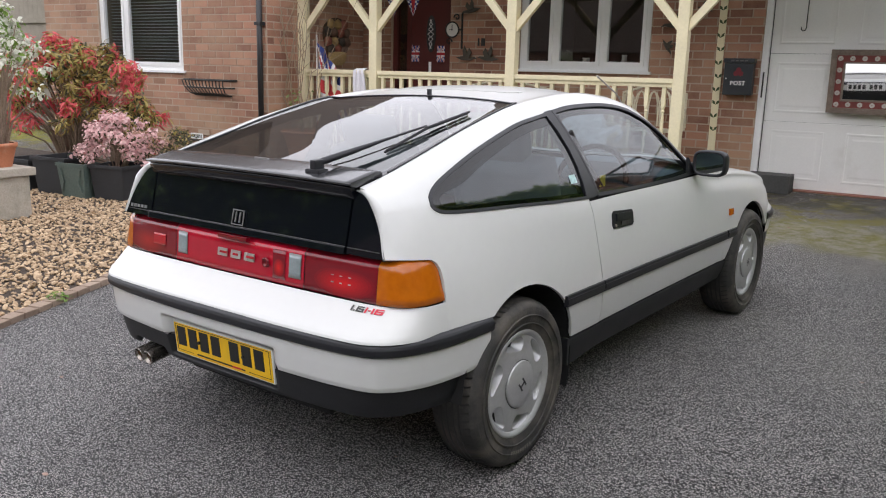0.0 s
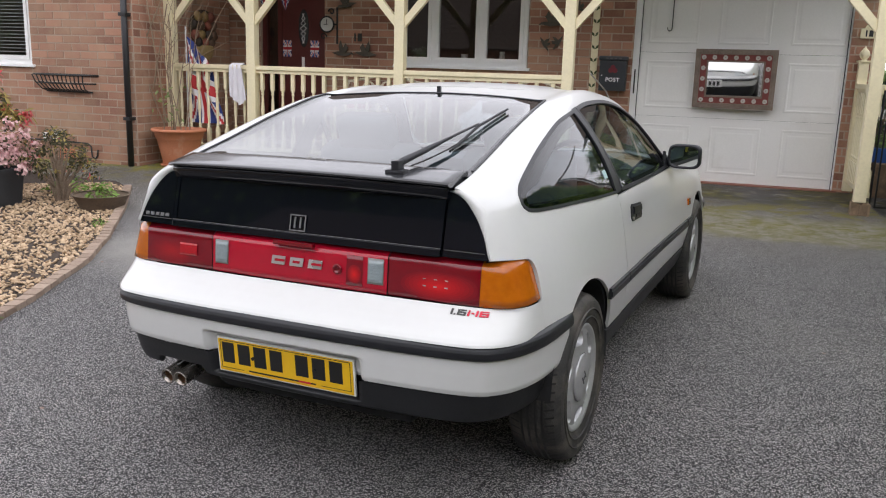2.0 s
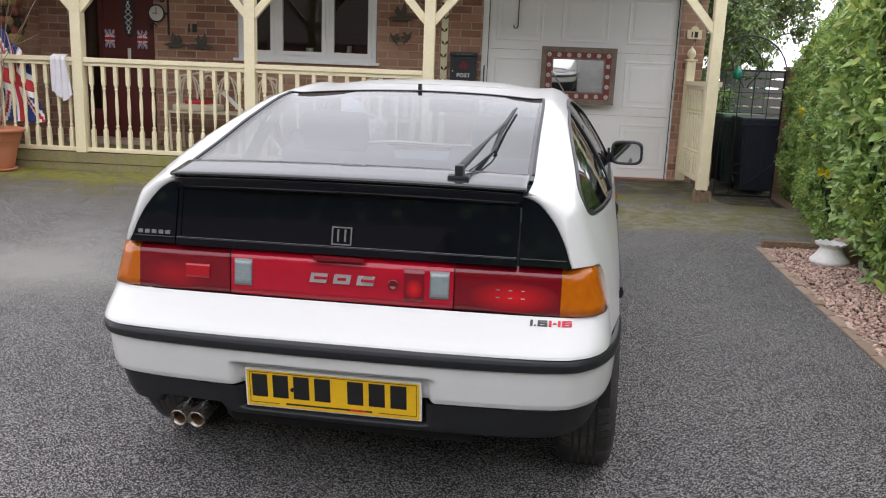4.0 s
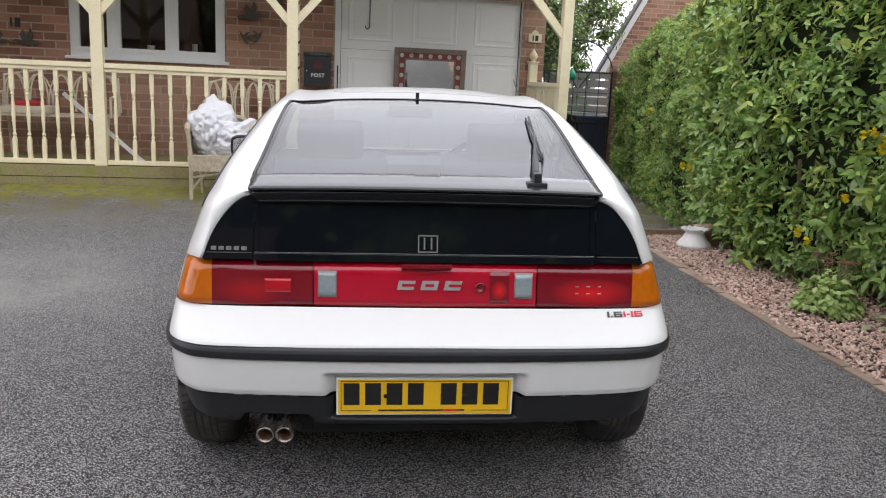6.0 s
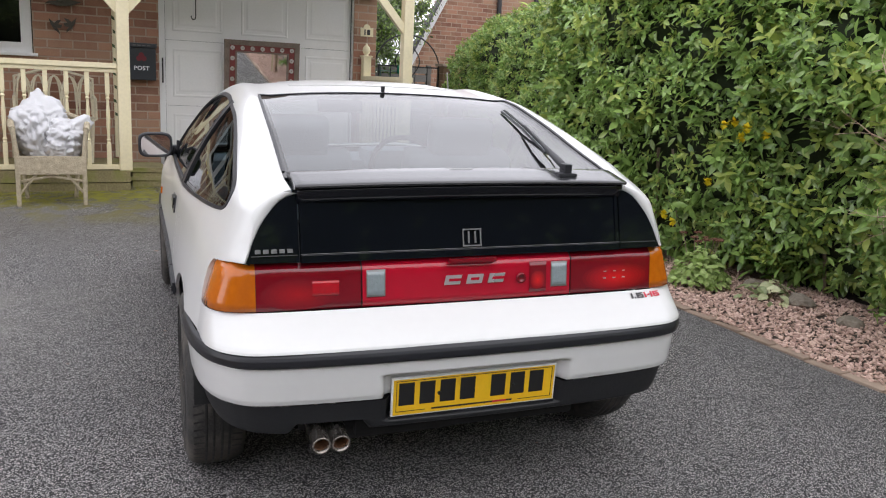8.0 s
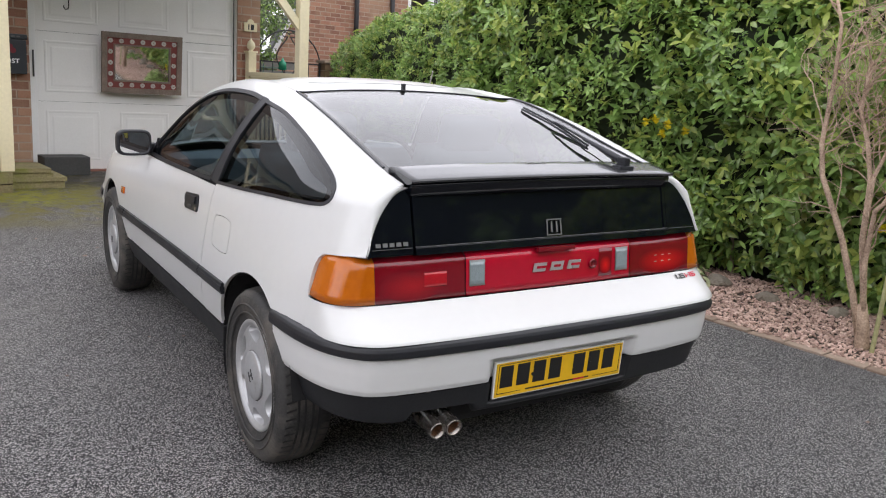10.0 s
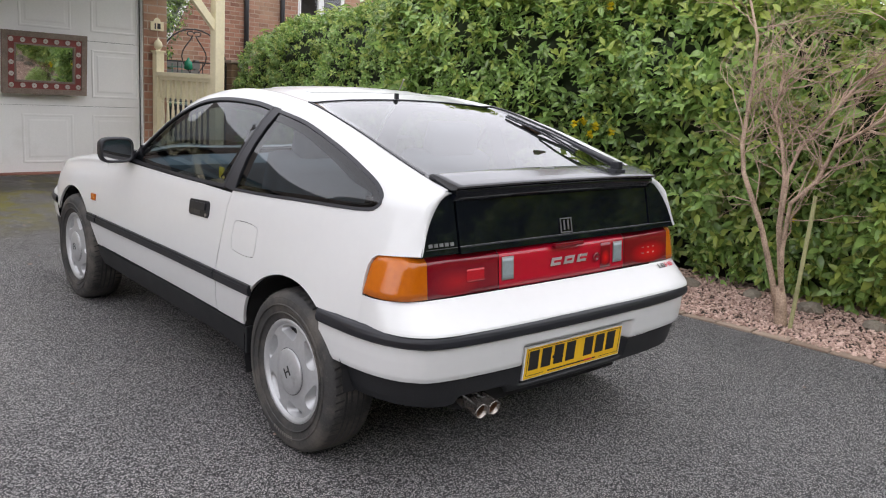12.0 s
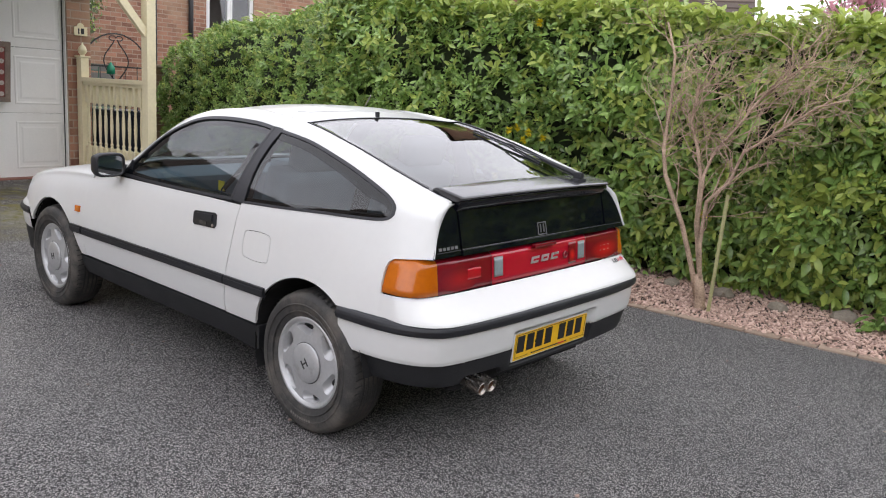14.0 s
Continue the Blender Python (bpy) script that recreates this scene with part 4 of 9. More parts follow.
# drainpipe, air brick and hay basket on the wing
pipe = thing("drainpipe", pose(-5.56, 5.285, 0.10), "black plastic drainpipe at the corner of the wing", "drainpipe", kind="structure")
part("pipe", tube(bmesh.new(), [(0, 0, 0), (0, 0, 2.8)], 0.036, 14), BLACK_PLASTIC, pipe, smooth=True)
for z in (0.55, 1.75):
    part("bracket", boxes((-0.05, 0.05, -0.042, 0.06, z, z + 0.04), bevel=0.004), BLACK_PLASTIC, pipe)
hay = thing("wall_planter", pose(-6.465, 5.335, 1.155), "empty black iron hay basket on the brick wall", "planter")
for z, w, d in ((0, 0.44, 0.20), (-0.10, 0.40, 0.16)):
    part("rim", tube(bmesh.new(), [(-w, 0, z), (-w * 0.96, -d * 0.6, z), (-w * 0.5, -d, z), (w * 0.5, -d, z), (w * 0.96, -d * 0.6, z), (w, 0, z)], 0.011, 6), IRON, hay)
for i in range(13):
    x = -0.38 + i * 0.76 / 12
    part("bar", tube(bmesh.new(), [(x, -0.19, 0), (x * 0.95, -0.17, -0.08), (x * 0.86, -0.10, -0.17), (x * 0.80, -0.01, -0.20)], 0.008, 5), IRON, hay)
part("back_rail", boxes((-0.45, 0.45, -0.008, 0.0, -0.012, 0.012), (-0.35, 0.35, -0.008, 0, -0.21, -0.19)), IRON, hay)
plain("air_brick", [(-6.78, -6.57, 5.335, 5.346, 0.42, 0.49)], MORTAR, "pale terracotta air brick", "vent")

# terracotta pot with a bare climbing plant
pot = thing("plant_pot", pose(-5.16, 5.62, 0.115), "large terracotta pot with a thin bare climbing plant", "pot")
bm = lathe(bmesh.new(), [(0.185, 0.0), (0.195, 0.01), (0.235, 0.20), (0.262, 0.315), (0.272, 0.322), (0.268, 0.332), (0.282, 0.342), (0.290, 0.402), (0.322, 0.410), (0.330, 0.424), (0.326, 0.440), (0.312, 0.446), (0.285, 0.436), (0.28, 0.40)], 36, pose(0.055, 0, 0))
part("pot", bm, TERRACOTTA, pot, smooth=True)
part("saucer", lathe(bmesh.new(), [(0.20, -0.012), (0.225, 0.0), (0.23, 0.02), (0.20, 0.02)], 30, pose(0.055, 0, 0)), TERRACOTTA, pot, smooth=True)
part("soil", lathe(bmesh.new(), [(0.285, 0.40), (0.001, 0.41)], 24, pose(0.055, 0, 0)), SOIL, pot)
rng = random.Random(11)
TWIG = material("pale_twig", (0.26, 0.19, 0.13), 0.85, vary=0.25, scale=10, fine=60)


def twig(bm, p, d, length, r, depth, rng, droop=0.0, wander=0.25, split=(2, 3)):
    """A branching stem."""
    pts, radii = [p], [r]
    q, e = Vector(p), Vector(d).normalized()
    n = max(3, int(length / 0.07))
    for i in range(n):
        e = (e + Vector((rng.gauss(0, wander), rng.gauss(0, wander), rng.gauss(0, wander) - droop)) * 0.35).normalized()
        q = q + e * length / n
        pts.append(q.copy())
        radii.append(r * (1 - 0.45 * (i + 1) / n))
    tube(bm, pts, r, 5 if r < 0.008 else 8, radii)
    if depth:
        for k in range(rng.randint(*split)):
            j = rng.randint(len(pts) // 2, len(pts) - 1)
            s = (e + Vector((rng.gauss(0, 0.55), rng.gauss(0, 0.55), rng.gauss(0.1, 0.4)))).normalized()
            twig(bm, pts[j], s, length * rng.uniform(0.5, 0.8), radii[j] * 0.75, depth - 1, rng, droop, wander, split)
    return pts


for k in range(9):
    bm = bmesh.new()
    twig(bm, Vector((rng.uniform(-0.15, 0.15), rng.uniform(-0.1, 0.12), 0.40)), Vector((rng.uniform(-0.28, 0.12), rng.uniform(0.0, 0.12), 1)), rng.uniform(1.1, 1.7), 0.007, 1, rng, wander=0.12)
    part("stem", bm, TWIG, pot)
bm = bmesh.new()
for a, b in (((-0.42, 0.0, 0.45), (-0.62, -0.12, 1.95)), ((-0.18, 0.05, 0.45), (-0.66, -0.14, 1.9)), ((-0.12, 0.0, 0.5), (-0.30, -0.05, 1.95)), ((-0.3, 0.0, 0.9), (-0.05, 0.0, 1.9)), ((-0.5, -0.05, 1.2), (-0.1, 0.0, 2.0))):
    tube(bm, [a, b], 0.008, 5)
part("cane", bm, TWIG, pot, "pale leaning garden canes")
POT_LEAF = leafy("pale_leaf", (0.16, 0.24, 0.06), (0.36, 0.42, 0.16), 0.5, 0.3)


def leaf_verts(length, width, fold, bend):
    """A pointed leaf folded on its midrib, along +y, facing +z."""
    out = []
    for t, w in ((0.0, 0.06), (0.25, 0.75), (0.55, 1.0), (0.82, 0.55), (1.0, 0.0)):
        y = t * length
        z = -bend * length * t * t
        out.append((y, w * width / 2, z))
    v = []
    for y, w, z in out[:-1]:
        v += [(-w, y, z + fold * w), (0, y, z), (w, y, z + fold * w)]
    v.append((0, out[-1][0], out[-1][2]))
    f = []
    for i in range(3):
        a = i * 3
        f += [(a, a + 1, a + 4, a + 3), (a + 1, a + 2, a + 5, a + 4)]
    f += [(9, 10, 12), (10, 11, 12)]
    return v, f


def leaves(name, mats, spots, parent=None, length=(0.08, 0.13), ratio=0.42, seed=1, label="", pick=None, category="foliage"):
    """Leaves at (place, outward) spots, in one mesh; pick gives each a material index."""
    rng = np.random.default_rng(seed)
    base, fs = leaf_verts(1.0, ratio, 0.35, 0.18)
    base = np.array(base)
    verts, faces, mi = [], [], []
    for i, (p, out) in enumerate(spots):
        s = rng.uniform(*length)
        o = Vector(out).normalized()
        tip = (Vector((rng.normal(0, 0.6), rng.normal(0, 0.6), rng.normal(-0.25, 0.6))) + o * 0.35).normalized()
        nrm = (o + Vector((rng.normal(0, 0.45), rng.normal(0, 0.45), 0.45 + rng.normal(0, 0.4)))).normalized()
        tip = (tip - nrm * tip.dot(nrm)).normalized()
        right = tip.cross(nrm)
        m = np.array([right, tip, nrm])
        verts.append(base * s @ m + np.array(p))
        k = i * len(base)
        faces += [tuple(a + k for a in f) for f in fs]
        mi += [pick(i, p, rng) if pick else 0] * len(fs)
    me = bpy.data.meshes.new(name)
    me.from_pydata(np.concatenate(verts).tolist(), [], faces)
    for m in mats:
        me.materials.append(m)
    me.polygons.foreach_set("material_index", mi)
    ob = new(name, me)
    if parent:
        ob.parent = parent
        return tagged(ob, label, kind="stuff")
    return tagged(ob, label, category, kind="stuff")


leaves("leaves", [POT_LEAF], [((rng.uniform(-0.35, 0.1), rng.uniform(-0.1, 0.1), rng.uniform(0.5, 1.0)), (rng.gauss(0, 1), -1, 0.3)) for _ in range(26)], pot, (0.05, 0.09), 0.4, 3)

# flag on a pole, white cloth on the rail
flag = thing("flag", pose(-5.06, 6.02, 0.31), "union flag hanging limp from a thin white pole", "flag")
part("pole", tube(bmesh.new(), [(-0.22, 0.03, 0.0), (-0.195, 0.0, 1.47)], 0.009, 8), WHITE_PVC, flag)
bm = union_flag(bmesh.new(), 0.40, 0.72, lambda u, v: Vector((-0.20 + u * (0.78 + 0.8 * (0.72 - v)), 0.03 * math.sin(u * 30 + v * 4) + 0.02 * math.sin(v * 14), 0.30 + v * 1.55 - u * 0.9 * (v / 0.72))))
part("cloth", bm, [FLAG_BLUE, FLAG_RED, FLAG_WHITE], flag)
CLOTH = material("white_cloth", (0.72, 0.70, 0.74), 0.9, vary=0.08, scale=8, fine=120, bump=0.3)
bm = bmesh.new()
cols = []
for i in range(13):
    u = i / 12
    col = []
    for j in range(18):
        v = j / 17
        fold = 0.022 * math.sin(u * 19 + v * 3)
        if v < 0.3:
            y, z = 0.056 - (0.3 - v) * 0.02, 1.335 - (0.3 - v) * 1.2
        elif v < 0.4:
            a = (v - 0.3) / 0.1 * math.pi
            y, z = 0.056 * math.cos(a), 1.34 + 0.02 * math.sin(a)
        else:
            y, z = -0.058 - 0.01 * (v - 0.4), 1.335 - (v - 0.4) * (0.80 - 0.30 * abs(u - 0.6))
        col.append(bm.verts.new((0.10 + (u - 0.5) * (0.17 + 0.10 * max(0, v - 0.4)) + 0.04 * max(0, v - 0.4), y - fold * (1 if v > 0.4 else 0.2), z)))
    cols.append(col)
for a, b in zip(cols, cols[1:]):
    for j in range(17):
        bm.faces.new((a[j], b[j], b[j + 1], a[j + 1]))
solid("hanging_cloth", bm, CLOTH, "white cloth hung over the porch rail", "cloth", smooth=True).matrix_world = pose(-4.58, POST_Y, 0)

# ---- hedge and planting ----
def hedge_face(y):
    """Front of the hedge (x) at chest height, and its height."""
    t = max(-5.0, min(y, 7.7))
    x = 3.08 - 0.40 * math.exp(-((t - 2.8) / 1.15) ** 2) + 0.05 * math.sin(t * 1.9) + 0.10 * max(0.0, min(1.0, (t - 3.8) / 0.8))
    x = max(x, 3.26 + 0.25 * (t - 5.0))
    h = 1.98 - 0.07 * max(0.0, min(1.0, (1.0 - t) / 1.5)) + 0.10 * math.exp(-((t - 3.0) / 1.2) ** 2) - 0.12 * max(0, t - 4.6) + 0.05 * math.sin(t * 2.3)
    return x, h


def hedge_surface(y, v):
    """v in 0..1 up the face, 1..1.6 back over the top."""
    x, h = hedge_face(y)
    g = ground_z(y)
    n = noise.noise(Vector((y * 1.6, v * 4.0, 3.1))) * 0.16 + noise.noise(Vector((y * 4.1, v * 9.0, 7.7))) * 0.07
    if v <= 1:
        lean = 0.28 * (1 - v) ** 2.2 * (1 - max(0.0, min(1.0, (y - 3.4) / 1.0))) - 0.06 * math.sin(v * math.pi)
        p = Vector((x + lean + (0.22 * max(0, v - 0.86) / 0.14 * 0.5) - n, y, g + 0.07 + v * h))
        o = Vector((-1, 0.0, -0.25 + 0.5 * v))
    else:
        k = (v - 1) / 0.6
        p = Vector((x + 0.11 + k * 1.0, y, g + 0.07 + h + 0.05 * math.sin(k * 3) + n * 0.7))
        o = Vector((-0.3, 0.0, 1))
    return p, o


hedge = thing("hedge", pose(0, 0, 0), "tall glossy evergreen laurel hedge beside the driveway", "hedge")
# dark sheet behind the leaves; the hedge's inner shade is its colour
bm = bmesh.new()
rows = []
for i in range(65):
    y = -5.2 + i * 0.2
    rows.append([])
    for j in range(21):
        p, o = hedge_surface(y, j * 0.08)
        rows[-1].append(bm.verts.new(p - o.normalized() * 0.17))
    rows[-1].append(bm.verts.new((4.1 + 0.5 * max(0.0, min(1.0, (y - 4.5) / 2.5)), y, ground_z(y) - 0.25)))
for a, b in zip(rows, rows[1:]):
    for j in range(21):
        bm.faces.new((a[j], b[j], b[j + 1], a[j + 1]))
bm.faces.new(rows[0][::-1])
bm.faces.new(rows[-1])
part("shaded_core", bm, HEDGE_CORE, hedge, "dark core coloured as the hedge's inner shade")
rng = random.Random(21)


def hedge_spots(count, y0, y1, v1, depth):
    """Single places on the hedge's face."""
    out = []
    while len(out) < count:
        p, o = hedge_surface(rng.uniform(y0, y1), rng.uniform(0.0, v1))
        out.append((p - o.normalized() * abs(rng.gauss(0, depth)), o))
    return out


def hedge_shoots(name, mats, count, y0, y1, v0, v1, length, per, young, seed, label, ratio=0.42, rough=0.055, keep=None):
    """Leafy shoots that stand out of the hedge by uneven amounts, their leaves set spirally and smaller at the tip."""
    g = np.random.default_rng(seed)
    base, fs = leaf_verts(1.0, ratio, 0.30, 0.22)
    base = np.array(base)
    P, D, N, S, K = [], [], [], [], []
    for _ in range(count):
        y, v = g.uniform(y0, y1), g.uniform(v0, v1)
        if keep and not keep(y, v, g):
            continue
        p, o = hedge_surface(y, v)
        p, o = np.array(p), np.array(o.normalized())
        lump = noise.noise(Vector((y * 2.7, v * 5.5, 1.3)))
        if lump < -0.25 and g.random() < 0.5:
            continue
        axis = o * 0.75 + g.normal(0, 0.42, 3) + np.array([0, 0, 0.30])
        axis /= np.linalg.norm(axis)
        side = np.cross(axis, [0.3, 0.9, 0.2])
        side /= np.linalg.norm(side)
        other = np.cross(axis, side)
        tip = p + o * (g.normal(0.0, rough) + 0.05 * lump)
        big = g.uniform(*length) * (1 + 0.28 * max(0.0, min(1.0, (0.9 - y) / 1.4)))
        n = max(4, int(g.normal(per, 1.5)))
        turn = g.uniform(0, 6.28)
        fresh = g.random() < young * (0.5 + 1.2 * max(0.0, v - 0.55) + 0.5 * max(0.0, min(1.0, (0.6 - y) / 1.2)))
        for k in range(n):
            f = k / (n - 1)
            a = turn + k * 2.4
            radial = side * math.cos(a) + other * math.sin(a)
            lean = 1.45 - 0.95 * f + g.normal(0, 0.16)
            d = axis * math.cos(lean) + radial * math.sin(lean) + np.array([0, 0, -0.22]) + g.normal(0, 0.10, 3)
            d /= np.linalg.norm(d)
            u = axis * math.sin(lean) - radial * math.cos(lean) + np.array([-0.1, 0, 0.5]) + g.normal(0, 0.16, 3)
            u -= d * u.dot(d)
            u /= np.linalg.norm(u)
            P.append(tip - axis * (1 - f) * big * 1.25)
            D.append(d)
            N.append(u)
            S.append(big * (1.0 - 0.45 * f ** 2) * g.uniform(0.82, 1.12))
            K.append(1 if (fresh and f > 0.3) or g.random() < 0.03 else 0)
    P, D, N, S = np.array(P), np.array(D), np.array(N), np.array(S)
    R = np.cross(D, N)
    v = P[:, None, :] + S[:, None, None] * (base[None, :, :1] * R[:, None, :] + base[None, :, 1:2] * D[:, None, :] + base[None, :, 2:] * N[:, None, :])
    faces = [tuple(q + i * len(base) for q in f) for i in range(len(P)) for f in fs]
    me = bpy.data.meshes.new(name)
    me.from_pydata(v.reshape(-1, 3).tolist(), [], faces)
    for m in mats:
        me.materials.append(m)
    me.polygons.foreach_set("material_index", np.repeat(np.array(K), len(fs)).tolist())
    me.polygons.foreach_set("use_smooth", [True] * len(faces))
    ob = new(name, me)
    ob.parent = hedge
    return tagged(ob, label, kind="stuff")


def fine_patch(y, v):
    """Where a small-leaved bush grows through the laurel."""
    return noise.noise(Vector((y * 0.9 + 4.0, v * 1.6, 9.2))) + (0.45 if 1.7 < y < 2.9 and v < 0.8 else -0.22)


hedge_shoots("leaves", [LAUREL, LAUREL_YOUNG], 5800, -5.2, 3.6, 0.0, 1.38, (0.078, 0.130), 8, 0.55, 8, "glossy dark laurel leaves", keep=lambda y, v, g: fine_patch(y, v) < 0.1 or g.random() < 0.45)
hedge_shoots("leaves", [LAUREL, LAUREL_YOUNG], 4300, -5.2, 3.8, 0.0, 1.2, (0.048, 0.072), 9, 0.30, 14, "smaller dark leaves deep in the hedge", 0.46, 0.03, keep=lambda y, v, g: fine_patch(y, v) > 0.0 or g.random() < 0.3)
hedge_shoots("leaves", [LAUREL, LAUREL_YOUNG], 5200, 3.3, 7.7, -0.13, 1.4, (0.036, 0.056), 10, 0.45, 9, "small light leaves at the far end", 0.5, 0.03)
sprout = [(hedge_surface(rng.uniform(-5, 3.4), rng.uniform(0.95, 1.10))[0] + Vector((rng.gauss(0, 0.05), 0, rng.uniform(0.0, 0.15))), (rng.gauss(0, 0.7), rng.gauss(0, 0.7), 0.7)) for _ in range(1700)]
leaves("young_leaves", [LAUREL_YOUNG], sprout, hedge, (0.08, 0.145), 0.42, 10, "pale young leaves along the top")
stems = bmesh.new()
for i in range(26):
    y = -4.8 + i * 0.42 + rng.uniform(-0.1, 0.1)
    x, h = hedge_face(y)
    tube(stems, [(x + 0.42, y, ground_z(y) - 0.02), (x + 0.34, y + rng.uniform(-0.1, 0.1), 0.35), (x + 0.26, y + rng.uniform(-0.2, 0.2), 0.9)], 0.014, 6)
part("stem", stems, BARK, hedge, kind="stuff")
top_back = []
for _ in range(8500):
    y = rng.uniform(-5.2, 7.7)
    x, h = hedge_face(y)
    g = ground_z(y)
    back = 4.14 + 0.5 * max(0.0, min(1.0, (y - 4.5) / 2.5))
    if rng.random() < 0.4:
        top_back.append((Vector((rng.uniform(x + 0.3, back), y, g + 0.10 + h + rng.gauss(0, 0.05))), Vector((0.1, 0, 1))))
    else:
        top_back.append((Vector((back + rng.gauss(0, 0.05), y, g + rng.uniform(0.02, 1) * (h + 0.08))), Vector((1, 0, 0.2))))
for _ in range(700):
    x, h = hedge_face(-5.2)
    top_back.append((Vector((rng.uniform(x, 4.1), -5.24 + rng.gauss(0, 0.04), rng.uniform(0, 1.95) - 0.08)), Vector((0, -1, 0.2))))
leaves("back_leaves", [LAUREL, LAUREL_YOUNG], top_back, hedge, (0.10, 0.17), 0.46, 12, "leaves over the top and back", pick=lambda i, p, r: int(r.random() < 0.25))
HEDGE_SINGLE = hedge_spots(280, -1.6, 2.6, 0.98, 0.0)

YELLOW = leafy("yellow_petal", (0.93, 0.76, 0.01), (0.97, 0.86, 0.05), 0.6, 0.45)


def blossom(x, y, z, n, r, label, mat=YELLOW):
    t = thing("flower_cluster", pose(x, y, z), label, "flower", "yellow flowers in the hedge")
    for k in range(n):
        bm = bmesh.new()
        c = Vector((rng.gauss(0, 0.012), (k - (n - 1) / 2) * 0.062 + rng.uniform(-0.012, 0.012), rng.gauss(0, 0.03)))
        for a in range(14):
            d = Vector((rng.gauss(-0.5, 0.5), rng.gauss(0, 1), rng.gauss(0, 1))).normalized()
            slab(bm, [(0, 0), (r * 0.5, r * 0.45), (0, r), (-r * 0.5, r * 0.45)], 0.001, Matrix.Translation(c) @ d.to_track_quat("Y", "Z").to_matrix().to_4x4())
        part("bloom", bm, mat, t)


FLOWER_X = lambda y, v: hedge_surface(y, v)[0].x - 0.06
for y, z, n in ((1.33, 1.11, 4), (1.16, 1.08, 1), (3.36, 0.69, 2), (1.55, 0.72, 1), (1.85, 0.42, 2), (4.6, 1.1, 1), (1.30, 2.0, 1), (-0.2, 0.62, 1)):
    blossom(FLOWER_X(y, z / 2.0) - 0.08, y, z, n, 0.040, "small yellow blossoms among the hedge leaves")

# bare young tree with a stake
tree = thing("bare_tree", pose(2.54, -0.47, ground_z(-0.47)), "small bare branching tree tied to a stake", "tree")
trng = random.Random(3)
trunk = bmesh.new()
tube(trunk, [(0.035, 0.050, -0.03), (0.034, 0.055, 0.05), (0.033, 0.065, 0.14), (0.034, 0.085, 0.25)], 0.03, 10, [0.044, 0.038, 0.035, 0.027])
part("trunk", trunk, TREE_BARK, tree, smooth=True)
mains = [((0.03, 0.055, 0.0), [(0.02, 0.13, 0.28), (0.0, 0.23, 0.59), (-0.02, 0.38, 0.92), (0.0, 0.42, 1.10), (0.02, 0.41, 1.46), (0.03, 0.42, 1.74), (0.02, 0.49, 1.96)], 0.022),
         ((0.04, 0.06, 0.03), [(0.05, 0.085, 0.25), (0.06, 0.15, 0.60), (0.05, 0.15, 0.92), (0.06, 0.20, 1.12), (0.05, 0.26, 1.29), (0.06, 0.24, 1.55)], 0.020),
         ((0.03, 0.06, 0.08), [(0.02, 0.08, 0.31), (0.0, 0.09, 0.48), (-0.02, 0.07, 0.77), (-0.03, -0.07, 0.92), (-0.04, -0.14, 1.12), (-0.05, -0.36, 1.28), (-0.05, -0.56, 1.44), (-0.04, -0.73, 1.49)], 0.019),
         ((0.02, 0.09, 0.38), [(0.03, 0.13, 0.62), (0.04, 0.13, 0.94), (0.05, 0.08, 1.10), (0.06, -0.07, 1.31), (0.06, -0.19, 1.49), (0.05, -0.36, 1.64), (0.05, -0.48, 1.72)], 0.014)]
for start, pts, r in mains:
    line = [Vector(start)] + [Vector(p) for p in pts]
    bm = bmesh.new()
    tube(bm, line, r, 8, [r * (1 - 0.095 * i) for i in range(len(line))])
    limb = part("limb", bm, TREE_BARK, tree, smooth=True)
    for j in range(3, len(line)):
        for k in range(11 if j > 4 else 4):
            d = (line[j] - line[j - 1]).normalized() * 0.8 + Vector((trng.gauss(0.12, 0.38), trng.gauss(0, 0.8), trng.gauss(0.2, 0.45)))
            b2 = bmesh.new()
            twig(b2, line[j].lerp(line[j - 1], trng.random()), d, trng.uniform(0.18, 0.46), trng.uniform(0.0034, 0.0054), 2, trng, wander=0.75, split=(2, 4))
            if min(v.co.y for v in b2.verts) > -0.98 and max(v.co.z for v in b2.verts) < 2.15 and min(v.co.x for v in b2.verts) > -0.40 and all(v.co.z > 0.42 or v.co.y > -0.15 for v in b2.verts):
                part("branch", b2, TREE_BARK, limb)
stake = solid("garden_stake", tube(bmesh.new(), [(0, 0, 0), (0.02, -0.035, 0.84)], 0.013, 8), material("mossy_stake", (0.34, 0.33, 0.16), 0.9, vary=0.25, scale=9), "mossy green wooden stake beside the bare tree", "stake")
stake.matrix_world = pose(2.51, -0.50, ground_z(-0.5) - 0.01)


def ground_plant(x, y, r, h, n, mat, label, seed, length=(0.05, 0.1), ratio=0.35):
    t = thing("plant", pose(x, y, ground_z(y)), label, "plant")
    g = random.Random(seed)
    spots = []
    for _ in range(n):
        a, q = g.uniform(0, 6.28), g.random() ** 0.6
        spots.append(((r * q * math.cos(a), r * q * math.sin(a), 0.02 + h * (1 - q * q * 0.8) * g.uniform(0.3, 1)), (math.cos(a) * q, math.sin(a) * q, 0.8)))
    leaves("leaves", [mat], spots, t, length, ratio, seed)
    bm = bmesh.new()
    for k in range(9):
        a = k * 0.7
        tube(bm, [(0, 0, -0.01), (r * 0.4 * math.cos(a), r * 0.4 * math.sin(a), h * 0.7)], 0.004, 5)
    part("stem", bm, TWIG, t, kind="stuff")
    return t


